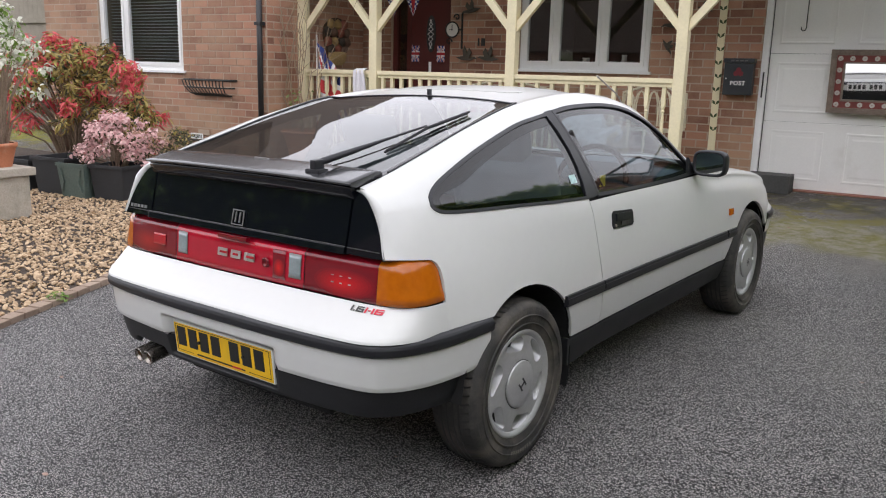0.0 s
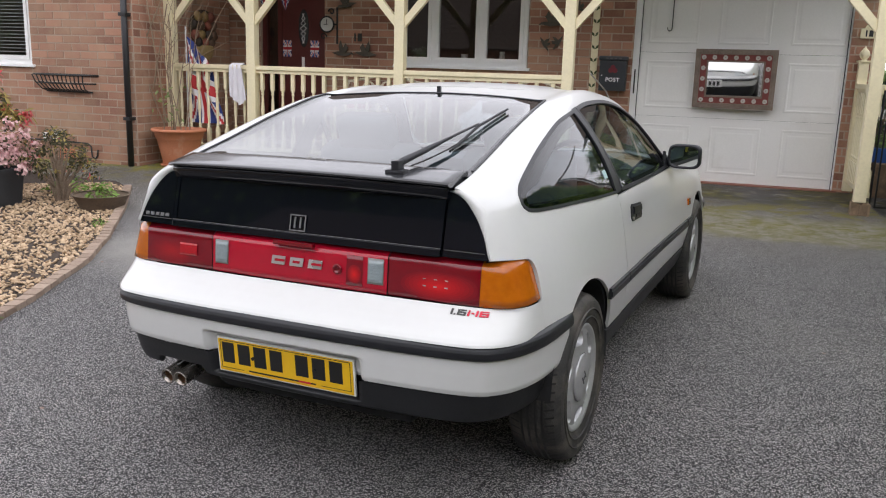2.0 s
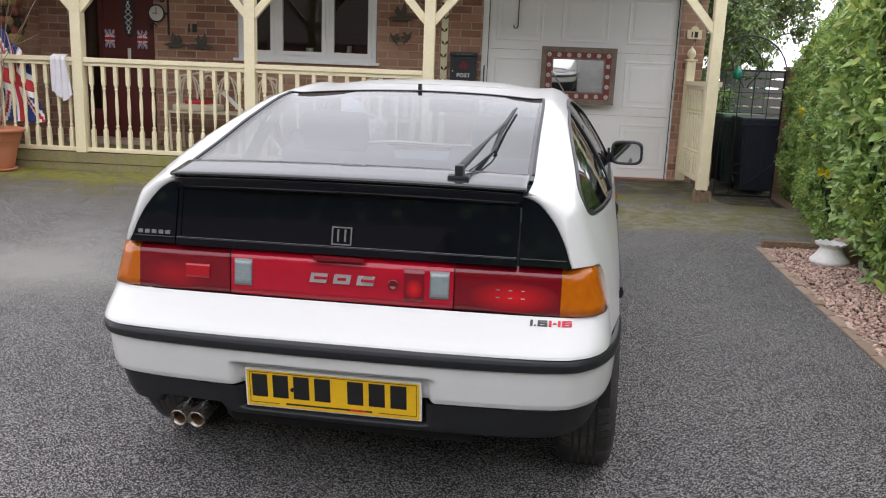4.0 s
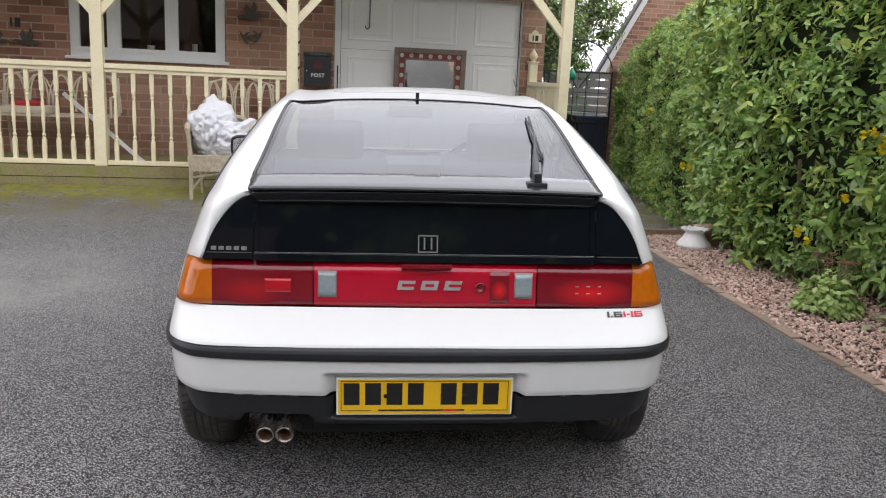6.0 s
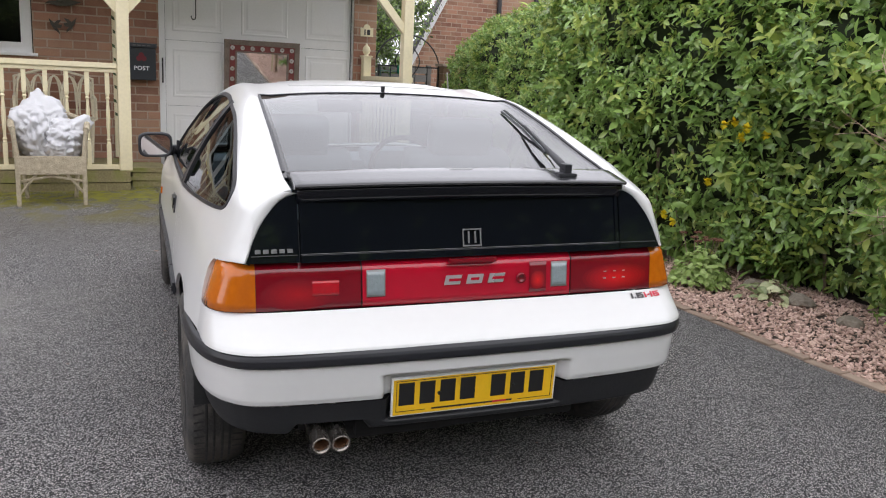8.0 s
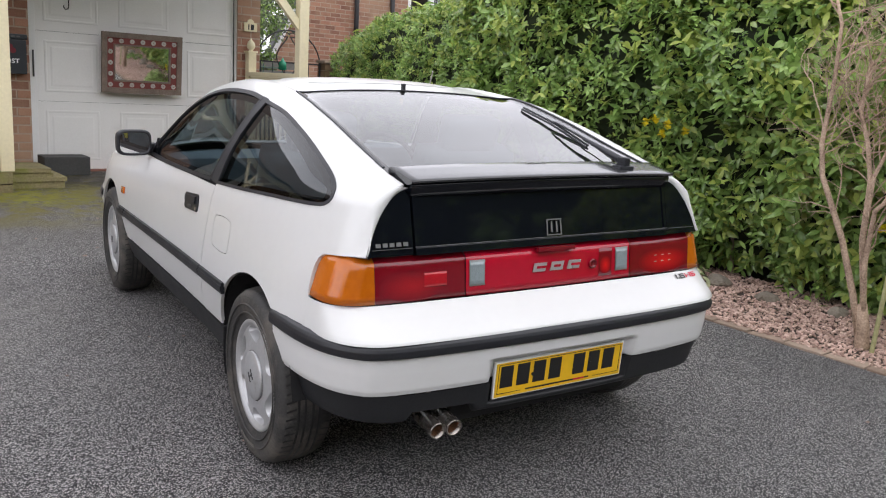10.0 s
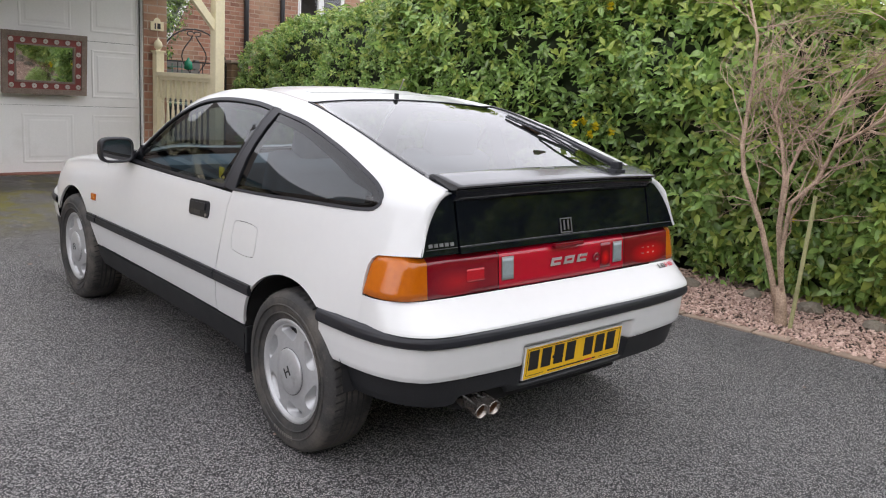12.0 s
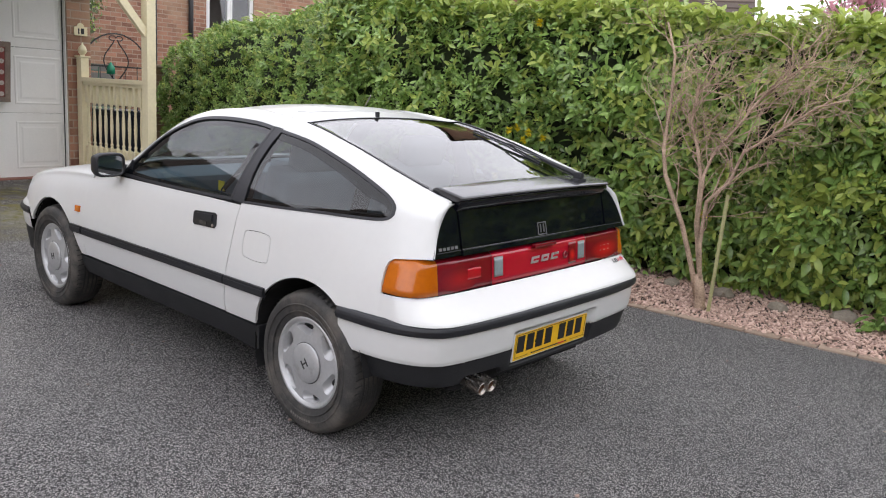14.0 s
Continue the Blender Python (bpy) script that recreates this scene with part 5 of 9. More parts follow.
SEDUM = leafy("round_fresh_leaf", (0.28, 0.42, 0.08), (0.55, 0.68, 0.28), 0.45, 0.35)
VARIEGATED = leafy("variegated_leaf", (0.16, 0.26, 0.06), (0.85, 0.85, 0.55), 0.4, 0.25, 1.6)
DRY_HEAD = material("dry_flower_brown", (0.16, 0.075, 0.045), 0.95, vary=0.4, scale=30, fine=160)
FRESH = leafy("fresh_leaf", (0.11, 0.22, 0.03), (0.26, 0.40, 0.08), 0.5, 0.3)
ground_plant(2.76, 1.40, 0.19, 0.25, 560, SEDUM, "bright green round-leaved plant in the pink gravel", 4, (0.035, 0.06), 0.75)
heads = thing("dried_flower_heads", pose(2.86, 1.50, ground_z(1.5)), "dried brown flower heads on thin stalks above the green plant", "plant")
for k in range(9):
    a, q = k * 2.4, 0.06 + 0.02 * k
    top = Vector((0.5 * q * math.cos(a), q * math.sin(a), 0.30 + 0.012 * (k % 4)))
    part("stalk", tube(bmesh.new(), [(top.x * 0.3, top.y * 0.3, -0.01), top], 0.003, 5), TWIG, heads)
    bm = bmesh.new()
    for j in range(14):
        b = j * 2.4
        bmesh.ops.create_icosphere(bm, subdivisions=1, radius=0.007, matrix=Matrix.Translation(top + Vector((0.0075 * math.sqrt(j) * math.cos(b), 0.0075 * math.sqrt(j) * math.sin(b), 0.004 * math.sin(j)))))
    part("flower_head", bm, DRY_HEAD, heads, "flat dried brown flower head", kind="stuff")
ground_plant(2.97, 1.00, 0.17, 0.13, 46, VARIEGATED, "low variegated leaves at the hedge foot", 5, (0.06, 0.10), 0.62)
ground_plant(3.0, -1.55, 0.2, 0.12, 60, LAUREL, "low dark leaves at the hedge foot", 6, (0.07, 0.12), 0.5)
ground_plant(-2.25, 0.18, 0.07, 0.05, 60, FRESH, "small weed on the brick edging", 7, (0.02, 0.04))
ground_plant(-3.45, 2.35, 0.06, 0.05, 50, FRESH, "small weed on the brick edging", 17, (0.02, 0.04))
urn = lathe(bmesh.new(), [(0.12, 0.0), (0.14, 0.012), (0.135, 0.045), (0.10, 0.09), (0.078, 0.145), (0.075, 0.165), (0.10, 0.185), (0.115, 0.20), (0.10, 0.205), (0.07, 0.17)], 28, Matrix.Diagonal((1, 1, 0.78, 1)))
for v in urn.verts:
    if v.co.z > 0.14:
        v.co.z += 0.008 * math.cos(12 * math.atan2(v.co.y, v.co.x))
solid("white_urn", urn, material("white_china", (0.72, 0.71, 0.68), 0.4, scale=6), "small white bell-shaped urn with a fluted rim on the gravel", "urn", smooth=True).matrix_world = pose(2.80, 3.20, ground_z(3.2) + 0.008)
bowl = lathe(bmesh.new(), [(0.001, 0.0), (0.085, 0.0), (0.10, 0.13), (0.112, 0.135), (0.115, 0.17), (0.10, 0.17), (0.09, 0.12)], 20, pose(0, 0, 0.005, -12, 9, 30))
solid("small_pot", bowl, material("pale_clay", (0.40, 0.29, 0.22), 0.8, vary=0.25, scale=9), "pale clay pot standing askew by the hedge", "pot", smooth=True).matrix_world = pose(2.98, 3.30, ground_z(3.3))
DIRT_ROCK = material("rockery_stone", (0.22, 0.19, 0.15), 0.95, vary=0.3, scale=6, fine=60, bump=0.6)


def rock(x, y, s, seed):
    bm = bmesh.new()
    bmesh.ops.create_icosphere(bm, subdivisions=2, radius=s)
    for v in bm.verts:
        v.co *= 1 + 0.35 * noise.noise(v.co * (2.5 / s) * 0.4 + Vector((seed, 0, 0)))
        v.co.z *= 0.6
    solid("rock", bm, DIRT_ROCK, "weathered stone at the hedge foot", "rock", "stones along the hedge").matrix_world = pose(x, y, ground_z(y) + s * 0.3, 0, 0, seed * 50)


for i in range(14):
    y = -4.2 + i * 0.42
    rock(3.08 + 0.07 * math.sin(i * 2.1), y, 0.07 + 0.03 * ((i * 7) % 5) / 5, i)

# left planting: stone tubs, dark planters, red shrub, pink azalea
STONE = material("cast_stone", (0.42, 0.38, 0.32), 0.9, vary=0.2, scale=5, fine=70, bump=0.4, blotch=(0.26, 0.25, 0.19), blotch_scale=5, blotch_edge=(0.5, 0.7))
GLAZE = material("green_glaze", (0.10, 0.135, 0.12), 0.35, vary=0.3, scale=7, fine=60)


def square_tub(x, y, w, h, mat, label, turn=0, relief=False):
    t = thing("planter", pose(x, y, ground_z(y) + 0.012, 0, 0, turn), label, "planter", "planters along the bed")
    bm = bmesh.new()
    rings = []
    for k, z in ((0.43, 0), (0.5, h), (0.53, h), (0.53, h + 0.03), (0.45, h + 0.03), (0.44, h - 0.05)):
        rings.append([bm.verts.new((sx * k * w, sy * k * w, z)) for sx, sy in ((-1, -1), (1, -1), (1, 1), (-1, 1))])
    for a, b in zip(rings, rings[1:]):
        for i in range(4):
            bm.faces.new((a[i], a[(i + 1) % 4], b[(i + 1) % 4], b[i]))
    part("tub", bm, mat, t)
    bm = bmesh.new()
    k = 0.445 * w
    bm.faces.new([bm.verts.new((sx * k, sy * k, h - 0.03)) for sx, sy in ((-1, -1), (1, -1), (1, 1), (-1, 1))])
    part("soil", bm, SOIL, t)
    if relief:
        bm = bmesh.new()
        for s in (-0.17, 0.17):
            tube(bm, [(s * w * 2.2, -0.478 * w, 0.05), (s * w * 1.6, -0.49 * w, h * 0.5), (s * w * 2.2, -0.506 * w, h * 0.92)], 0.008, 6)
        part("relief", bm, mat, t)
    return t


square_tub(-5.62, 2.55, 0.44, 0.33, DARK_PLANTER, "dark square planter below the red shrub", 8)
square_tub(-5.24, 2.50, 0.36, 0.30, GLAZE, "green-grey glazed square planter with moulded sides", 6, True)
square_tub(-4.86, 2.62, 0.40, 0.30, DARK_PLANTER, "dark square planter under the pink azalea", 10)
square_tub(-6.1, 2.5, 0.40, 0.28, DARK_PLANTER, "dark square planter below the red shrub", 4)
pedestal = thing("stone_pedestal", pose(-4.80, 1.42, ground_z(1.4) + 0.01), "weathered cast stone pedestal with a clay pot on top", "pedestal")
part("shaft", boxes((-0.14, 0.14, -0.14, 0.14, 0, 0.36), bevel=0.02), STONE, pedestal)
part("cap", boxes((-0.18, 0.18, -0.18, 0.18, 0.36, 0.43), bevel=0.015), STONE, pedestal)
solid("clay_pot", lathe(bmesh.new(), [(0.09, 0), (0.13, 0.16), (0.145, 0.17), (0.145, 0.20), (0.12, 0.20)], 20), TERRACOTTA, "small clay pot on the stone pedestal", "pot", smooth=True).matrix_world = pose(-4.84, 1.42, ground_z(1.4) + 0.441)


def shrub(x, y, z, r, h, n, mats, weights, label, seed, length, ratio=0.35, trunk_h=0.4, flat=0.8, name="shrub", rosette=False):
    """Many-leaved bush: branches and clumps of leaves on an uneven crown."""
    t = thing(name, pose(x, y, z), label, "shrub")
    g = random.Random(seed)
    clumps = []
    for _ in range(170 if rosette else 60):
        a, b = g.uniform(0, 6.28), g.uniform(-0.35, 1.45)
        q = g.uniform(0.55, 1.0)
        clumps.append(Vector((r * q * math.cos(a) * math.cos(b), r * q * flat * math.sin(a) * math.cos(b), trunk_h + h * 0.35 + h * 0.6 * q * math.sin(b))))
    bm = bmesh.new()
    for c in clumps[::2]:
        tube(bm, [(c.x * 0.1, c.y * 0.1, -0.02), (c.x * 0.35, c.y * 0.3, c.z * 0.5), c], 0.008, 5, [0.014, 0.009, 0.004])
    part("branch", bm, BARK, t, kind="stuff")
    spots, ids = [], []
    for i in range(n):
        k = g.randrange(len(clumps))
        c = clumps[k]
        d = Vector((g.gauss(0, 1), g.gauss(0, 1), g.gauss(0.3, 0.8))).normalized()
        spots.append((c + d * g.uniform(0.03, 0.10 if rosette else 0.17) * r, d))
        ids.append(k)
    tips = [q.z > trunk_h + h * 0.2 and g.random() < 0.36 for q in clumps]

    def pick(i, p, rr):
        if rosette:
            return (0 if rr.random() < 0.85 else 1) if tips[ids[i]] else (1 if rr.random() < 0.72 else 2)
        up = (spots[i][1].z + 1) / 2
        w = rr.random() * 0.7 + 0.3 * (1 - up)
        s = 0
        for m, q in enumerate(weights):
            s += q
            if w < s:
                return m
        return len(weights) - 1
    leaves("leaves", mats, spots, t, length, ratio, seed, pick=pick)
    return t


RED_LEAF = leafy("red_shoot", (0.66, 0.045, 0.065), (0.88, 0.20, 0.21), 0.5, 0.3)
MIX_LEAF = leafy("bronze_leaf", (0.30, 0.20, 0.05), (0.50, 0.42, 0.13), 0.5, 0.25)
PINK_PETAL = leafy("pink_petal", (0.82, 0.42, 0.43), (0.92, 0.70, 0.68), 0.7, 0.3)
WHITE_PETAL = leafy("white_petal", (0.72, 0.73, 0.58), (0.86, 0.86, 0.78), 0.7, 0.3)
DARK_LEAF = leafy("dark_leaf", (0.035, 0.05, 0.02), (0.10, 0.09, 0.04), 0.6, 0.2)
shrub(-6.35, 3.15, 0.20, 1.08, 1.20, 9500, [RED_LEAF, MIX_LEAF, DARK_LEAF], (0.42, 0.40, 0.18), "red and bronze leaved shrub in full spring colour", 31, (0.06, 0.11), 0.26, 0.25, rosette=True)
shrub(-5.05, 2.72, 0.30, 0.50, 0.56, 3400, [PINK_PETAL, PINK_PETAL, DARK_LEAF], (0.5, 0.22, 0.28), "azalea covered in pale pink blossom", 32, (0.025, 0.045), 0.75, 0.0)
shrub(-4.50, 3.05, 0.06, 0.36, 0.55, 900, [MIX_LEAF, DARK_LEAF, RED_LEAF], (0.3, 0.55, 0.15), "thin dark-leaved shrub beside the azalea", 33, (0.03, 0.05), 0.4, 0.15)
shrub(-4.86, 1.45, 0.62, 0.46, 1.02, 1700, [WHITE_PETAL, FRESH], (0.62, 0.38), "white blossoming shrub in the clay pot on the pedestal", 34, (0.03, 0.055), 0.6, 0.2)
ground_plant(-3.95, 2.95, 0.16, 0.22, 200, FRESH, "leafy green plant in a low bowl", 35, (0.04, 0.07), 0.5)
BOWL_BROWN = material("weathered_bowl", (0.15, 0.11, 0.08), 0.9, vary=0.35, scale=8, fine=60, bump=0.3)
solid("low_bowl", lathe(bmesh.new(), [(0.17, 0), (0.235, 0.12), (0.25, 0.13), (0.23, 0.13)], 24), BOWL_BROWN, "low weathered brown bowl planter on the gravel", "bowl", smooth=True).matrix_world = pose(-3.95, 2.95, ground_z(2.95) + 0.005)
ground_plant(-4.85, 3.55, 0.25, 0.12, 160, FRESH, "low green plants at the bed's end", 36, (0.03, 0.06), 0.5)
FENCE = material("grey_fence", (0.30, 0.27, 0.22), 0.9, vary=0.25, scale=5, fine=60, bump=0.4)
fence = thing("garden_fence", pose(-14.6, 6.6, 0), "grey weathered board fence beyond the shrubs", "fence")
for i in range(34):
    part("board", boxes((i * 0.135, i * 0.135 + 0.13, 0, 0.02, 0.1, 2.5)), FENCE, fence)
part("rail", boxes((0, 4.56, -0.04, 0.0, 2.0, 2.08), (0, 4.56, -0.04, 0, 0.9, 0.98)), FENCE, fence)

# ---- chair, bag, bench ----
WICKER = material("pale_wicker", (0.40, 0.33, 0.22), 0.85, vary=0.35, tint=(0.60, 0.52, 0.38), scale=30, fine=160, bump=1.0, bump_scale=110)
chair = thing("wicker_chair", pose(-1.13, 5.33, 0.108), "pale wicker armchair standing before the deck", "chair")
part("seat", boxes((-0.27, 0.27, -0.23, 0.25, 0.32, 0.40), (-0.28, 0.28, -0.25, -0.23, 0.26, 0.42), bevel=0.012), WICKER, chair)
for s in (-1, 1):
    part("front_leg", tube(bmesh.new(), [(s * 0.26, -0.23, -0.01), (s * 0.26, -0.23, 0.42), (s * 0.285, -0.22, 0.66)], 0.019, 8), WICKER, chair)
    part("rear_leg", tube(bmesh.new(), [(s * 0.20, 0.22, -0.005), (s * 0.24, 0.24, 0.4), (s * 0.27, 0.28, 0.70)], 0.018, 8), WICKER, chair)
    part("armrest", tube(bmesh.new(), [(s * 0.285, -0.23, 0.64), (s * 0.30, -0.1, 0.68), (s * 0.30, 0.12, 0.70), (s * 0.27, 0.28, 0.71)], 0.028, 8), WICKER, chair)
    part("arm_panel", boxes((s * 0.285 - 0.008, s * 0.285 + 0.008, -0.21, 0.25, 0.40, 0.66)), WICKER, chair)
    part("stretcher", tube(bmesh.new(), [(s * 0.26, -0.22, 0.08), (s * 0.12, -0.22, 0.26)], 0.012, 6), WICKER, chair)
part("stretcher", tube(bmesh.new(), [(-0.26, -0.22, 0.20), (0, -0.22, 0.245), (0.26, -0.22, 0.20)], 0.012, 6), WICKER, chair)
bm = bmesh.new()
for i in range(11):
    x = -0.25 + i * 0.05
    part("back_cane", tube(bmesh.new(), [(x, 0.25, 0.4), (x, 0.28, 0.58), (x * 0.95, 0.30, 0.74)], 0.016, 6), WICKER, chair)
tube(bm, [(-0.275, 0.28, 0.70), (-0.15, 0.30, 0.75), (0.15, 0.30, 0.75), (0.275, 0.28, 0.70)], 0.026, 8)
part("backrest", bm, WICKER, chair)
BAG = material("white_bag_plastic", (0.60, 0.60, 0.62), 0.35, vary=0.04, scale=12, fine=60, bump=0.12, bump_scale=22)


def bag(x, y, z, w, d, h, seed, peaks, label):
    """A crumpled carrier bag: a faceted sack whose slack mouth stands up in a few peaks."""
    g = random.Random(seed)
    bm = bmesh.new()
    bmesh.ops.create_icosphere(bm, subdivisions=5, radius=1)
    o = Vector((seed * 3.1, seed * 0.7, 0))
    crumple = lambda q: abs(noise.noise(q + o)) - 0.2
    for v in bm.verts:
        n = v.co.normalized()
        f = 1 + 0.50 * crumple(n * 1.6) + 0.42 * crumple(n * 3.3) + 0.26 * crumple(n * 6.5) + 0.10 * crumple(n * 13)
        p = Vector((n.x * w * f, n.y * d * f, (max(n.z, -0.8) + 0.8) / 1.8 * h * (0.9 + 0.1 * f)))
        for a, up, size in peaks:
            near = max(0.0, n.dot(Vector((math.cos(a) * 0.75, math.sin(a) * 0.3, 0.66)).normalized()) - 0.86) / 0.14
            p += Vector((math.cos(a) * size * near, 0, up * near ** 1.3))
        v.co = p
    bm.normal_update()
    ob = solid("carrier_bag", bm, BAG, label, "bag", "bags on the chair", smooth=True)
    ob.matrix_world = pose(x, y, z)
    return ob


bag(-1.22, 5.36, 0.505, 0.165, 0.15, 0.44, 3, ((3.3, 0.03, 0.07), (1.75, 0.13, 0.0), (1.2, 0.11, 0.02), (0.0, 0.05, 0.08)), "crumpled white plastic carrier bag standing tall")
bag(-1.02, 5.30, 0.505, 0.175, 0.15, 0.33, 9, ((0.1, 0.10, 0.08), (2.4, 0.05, 0.02)), "crumpled white plastic carrier bag, slumped open")
PALE_METAL = material("pale_garden_metal", (0.62, 0.56, 0.42), 0.5, vary=0.2, scale=8, fine=60)


def loop_bench(x, y, w, label):
    b = thing("garden_bench", pose(x, y, DECK_Z), label, "bench", "benches on the porch")
    part("seat", boxes(*[(-w / 2, w / 2, -0.22 + i * 0.09, -0.22 + i * 0.09 + 0.07, 0.44, 0.462) for i in range(5)]), PALE_METAL, b)
    for sx in (-1, 1):
        for y2 in (-0.2, 0.2):
            part("leg", tube(bmesh.new(), [(sx * (w / 2 - 0.05), y2, 0.0), (sx * (w / 2 - 0.03), y2, 0.45)], 0.016, 8), PALE_METAL, b)
        part("arm", tube(bmesh.new(), [(sx * w / 2, -0.2, 0.45), (sx * w / 2, -0.2, 0.66), (sx * w / 2, 0.2, 0.68)], 0.016, 8), PALE_METAL, b)
    bm = bmesh.new()
    n = 5
    for i in range(n):
        c = -w / 2 + (i + 0.5) * w / n
        for k in (0.75, 1.1):
            part("back_loop", tube(bmesh.new(), [(c + k * w / n * 0.55 * math.cos(math.pi - a * math.pi / 10), 0.22, 0.48 + 0.40 * math.sin(a * math.pi / 10) ** 0.8) for a in range(11)], 0.010, 6), PALE_METAL, b)
    tube(bm, [(-w / 2, 0.22, 0.45), (-w / 2, 0.24, 0.86), (0, 0.25, 0.97), (w / 2, 0.24, 0.86), (w / 2, 0.22, 0.45)], 0.016, 8)
    part("back_frame", bm, PALE_METAL, b)
    return b


loop_bench(-3.0, 6.85, 1.2, "pale metal garden bench with a looped back")
loop_bench(-1.05, 6.85, 0.75, "pale metal garden seat with a looped back")
CUSHION = material("cream_cushion", (0.62, 0.55, 0.42), 0.9, vary=0.1, scale=9, fine=90, bump=0.3)
solid("cushion", boxes((-0.25, 0.25, -0.2, 0.2, 0, 0.08), bevel=0.035), CUSHION, "cream cushion lying on the garden bench", "cushion").matrix_world = pose(-3.28, 6.84, DECK_Z + 0.464)
solid("cushion", boxes((-0.13, 0.13, -0.12, 0.12, 0, 0.05), bevel=0.022), FLAG_RED, "small red cushion on the cream cushion", "cushion").matrix_world = pose(-3.28, 6.84, DECK_Z + 0.545)
solid("leaning_plank", boxes((-0.02, 0.02, -0.012, 0.012, 0, 1.05)), WHITE_PVC, "white strip leaning inside the railing", "plank").matrix_world = pose(-2.0, 6.25, 0.31, 0, 0, 0) @ pose(0, 0, 0, 0, -48, 0)
STEP_BLACK = material("dark_step_box", (0.05, 0.05, 0.048), 0.7, vary=0.3, scale=6, fine=60, bump=0.2)
solid("step_box", boxes((0, 0.46, 0, 0.32, 0, 0.20), bevel=0.01), STEP_BLACK, "dark low storage box before the garage door", "box").matrix_world = pose(0.08, 6.98, ground_z(7.0))
for i in range(2):
    solid("deck_step", boxes(*[(-0.36, 0.0 + 0.14 * (1 - i), j * 0.115, j * 0.115 + 0.11, 0, 0.04) for j in range(5)]), WOOD_MOSSY, "weathered timber step at the deck's end", "step", "steps of the deck").matrix_world = pose(-0.04, 6.15, ground_z(6.4) + 0.06 + i * 0.085)
    plain("step_riser", [(-0.38, -0.02 + 0.10 * (1 - i), 6.16, 6.70, ground_z(6.4) + i * 0.09 - 0.02, ground_z(6.4) + 0.058 + i * 0.085)], WOOD_MOSSY, "timber riser below the deck step", "step")

# ---- side passage: gate, bins, pier, arch ----
gate = thing("iron_gate", pose(2.90, 7.80, -0.075), "thin black iron gate with an arched top across the side passage", "gate")
part("gate_frame", boxes((0, 0.90, 0, 0.014, 0.0, 0.022), (0, 0.90, 0, 0.014, 1.56, 1.58), (0, 0.018, 0, 0.014, 0.022, 1.56), (0.882, 0.90, 0, 0.014, 0.022, 1.56)), IRON, gate)
for i in range(4):
    part("bar", tube(bmesh.new(), [(0.18 + i * 0.18, 0.007, 0.02), (0.18 + i * 0.18, 0.007, 1.57)], 0.0055, 6), IRON, gate)
for z in (1.05, 1.30):
    part("cross_bar", boxes((0.018, 0.882, 0.003, 0.011, z, z + 0.008)), IRON, gate)
part("scroll", tube(bmesh.new(), [(0.45 + 0.10 * math.cos(k * 0.4) * (1 - k / 22), 0.0, 0.34 + 0.10 * math.sin(k * 0.4) * (1 - k / 22)) for k in range(16)], 0.006, 6), IRON, gate)
part("brace", tube(bmesh.new(), [(0.36, 0.0, 0.02), (0.60, 0.0, 0.20), (0.88, 0.0, 0.44)], 0.006, 6), IRON, gate)
PIER = material("weathered_pier", (0.20, 0.13, 0.08), 0.9, vary=0.3, tint=(0.34, 0.22, 0.13), scale=5, fine=60, bump=0.4, island=0.8)
pier = thing("gate_pier", pose(3.815, 7.70, -0.10), "weathered brown brick pier at the hedge end", "pier")
for i in range(17):
    part("brick", boxes((0, 0.20, 0, 0.21, i * 0.0955, i * 0.0955 + 0.087), bevel=0.006), PIER, pier)
part("mortar", boxes((0.008, 0.192, 0.008, 0.202, 0.0, 1.62)), MORTAR, pier)
part("cap", boxes((-0.02, 0.22, -0.02, 0.23, 1.622, 1.66), bevel=0.008), MORTAR, pier)
solid("edging_board", boxes((0, 0.05, 0, 4.05, 0, 0.10), bevel=0.006), STUMP, "old timber edging board along the hedge foot", "edging").matrix_world = pose(3.08, 3.72, 0.06, -2.2, 0, -9.8)
solid("edging_board", boxes((0, 0.62, 0, 0.05, 0, 0.06), bevel=0.006), STUMP, "old timber edging board across the gravel's end", "edging").matrix_world = pose(2.46, 3.66, 0.07)
SLAT_GREY = material("grey_slat_wood", (0.17, 0.165, 0.15), 0.85, vary=0.25, scale=5, fine=60, bump=0.3)
slats = thing("slat_fence", pose(3.62, 10.2, ground_z(10.2, 3.6)), "grey weathered fence of level slats behind the bins", "fence")
for x in (0.0, 1.10):
    part("post", boxes((x, x + 0.07, 0, 0.07, 0, 1.62)), SLAT_GREY, slats)
for i in range(11):
    part("slat", boxes((0.0, 1.17, -0.022, -0.002, 0.08 + i * 0.14, 0.08 + i * 0.14 + 0.115)), SLAT_GREY, slats)
TRELLIS_GREEN = material("green_wire", (0.05, 0.13, 0.09), 0.5, vary=0.2, scale=9)
trellis = thing("wire_trellis", pose(3.10, 9.45, ground_z(9.45, 3.2)), "green wire trellis before the slat fence", "trellis")
for i in range(7):
    part("wire", tube(bmesh.new(), [(i * 0.16, 0, 0.0), (i * 0.16, 0, 1.55)], 0.007, 6), TRELLIS_GREEN, trellis)
for i in range(6):
    part("wire", tube(bmesh.new(), [(0, 0.012, 0.70 + i * 0.16), (0.96, 0.012, 0.70 + i * 0.16)], 0.007, 6), TRELLIS_GREEN, trellis)


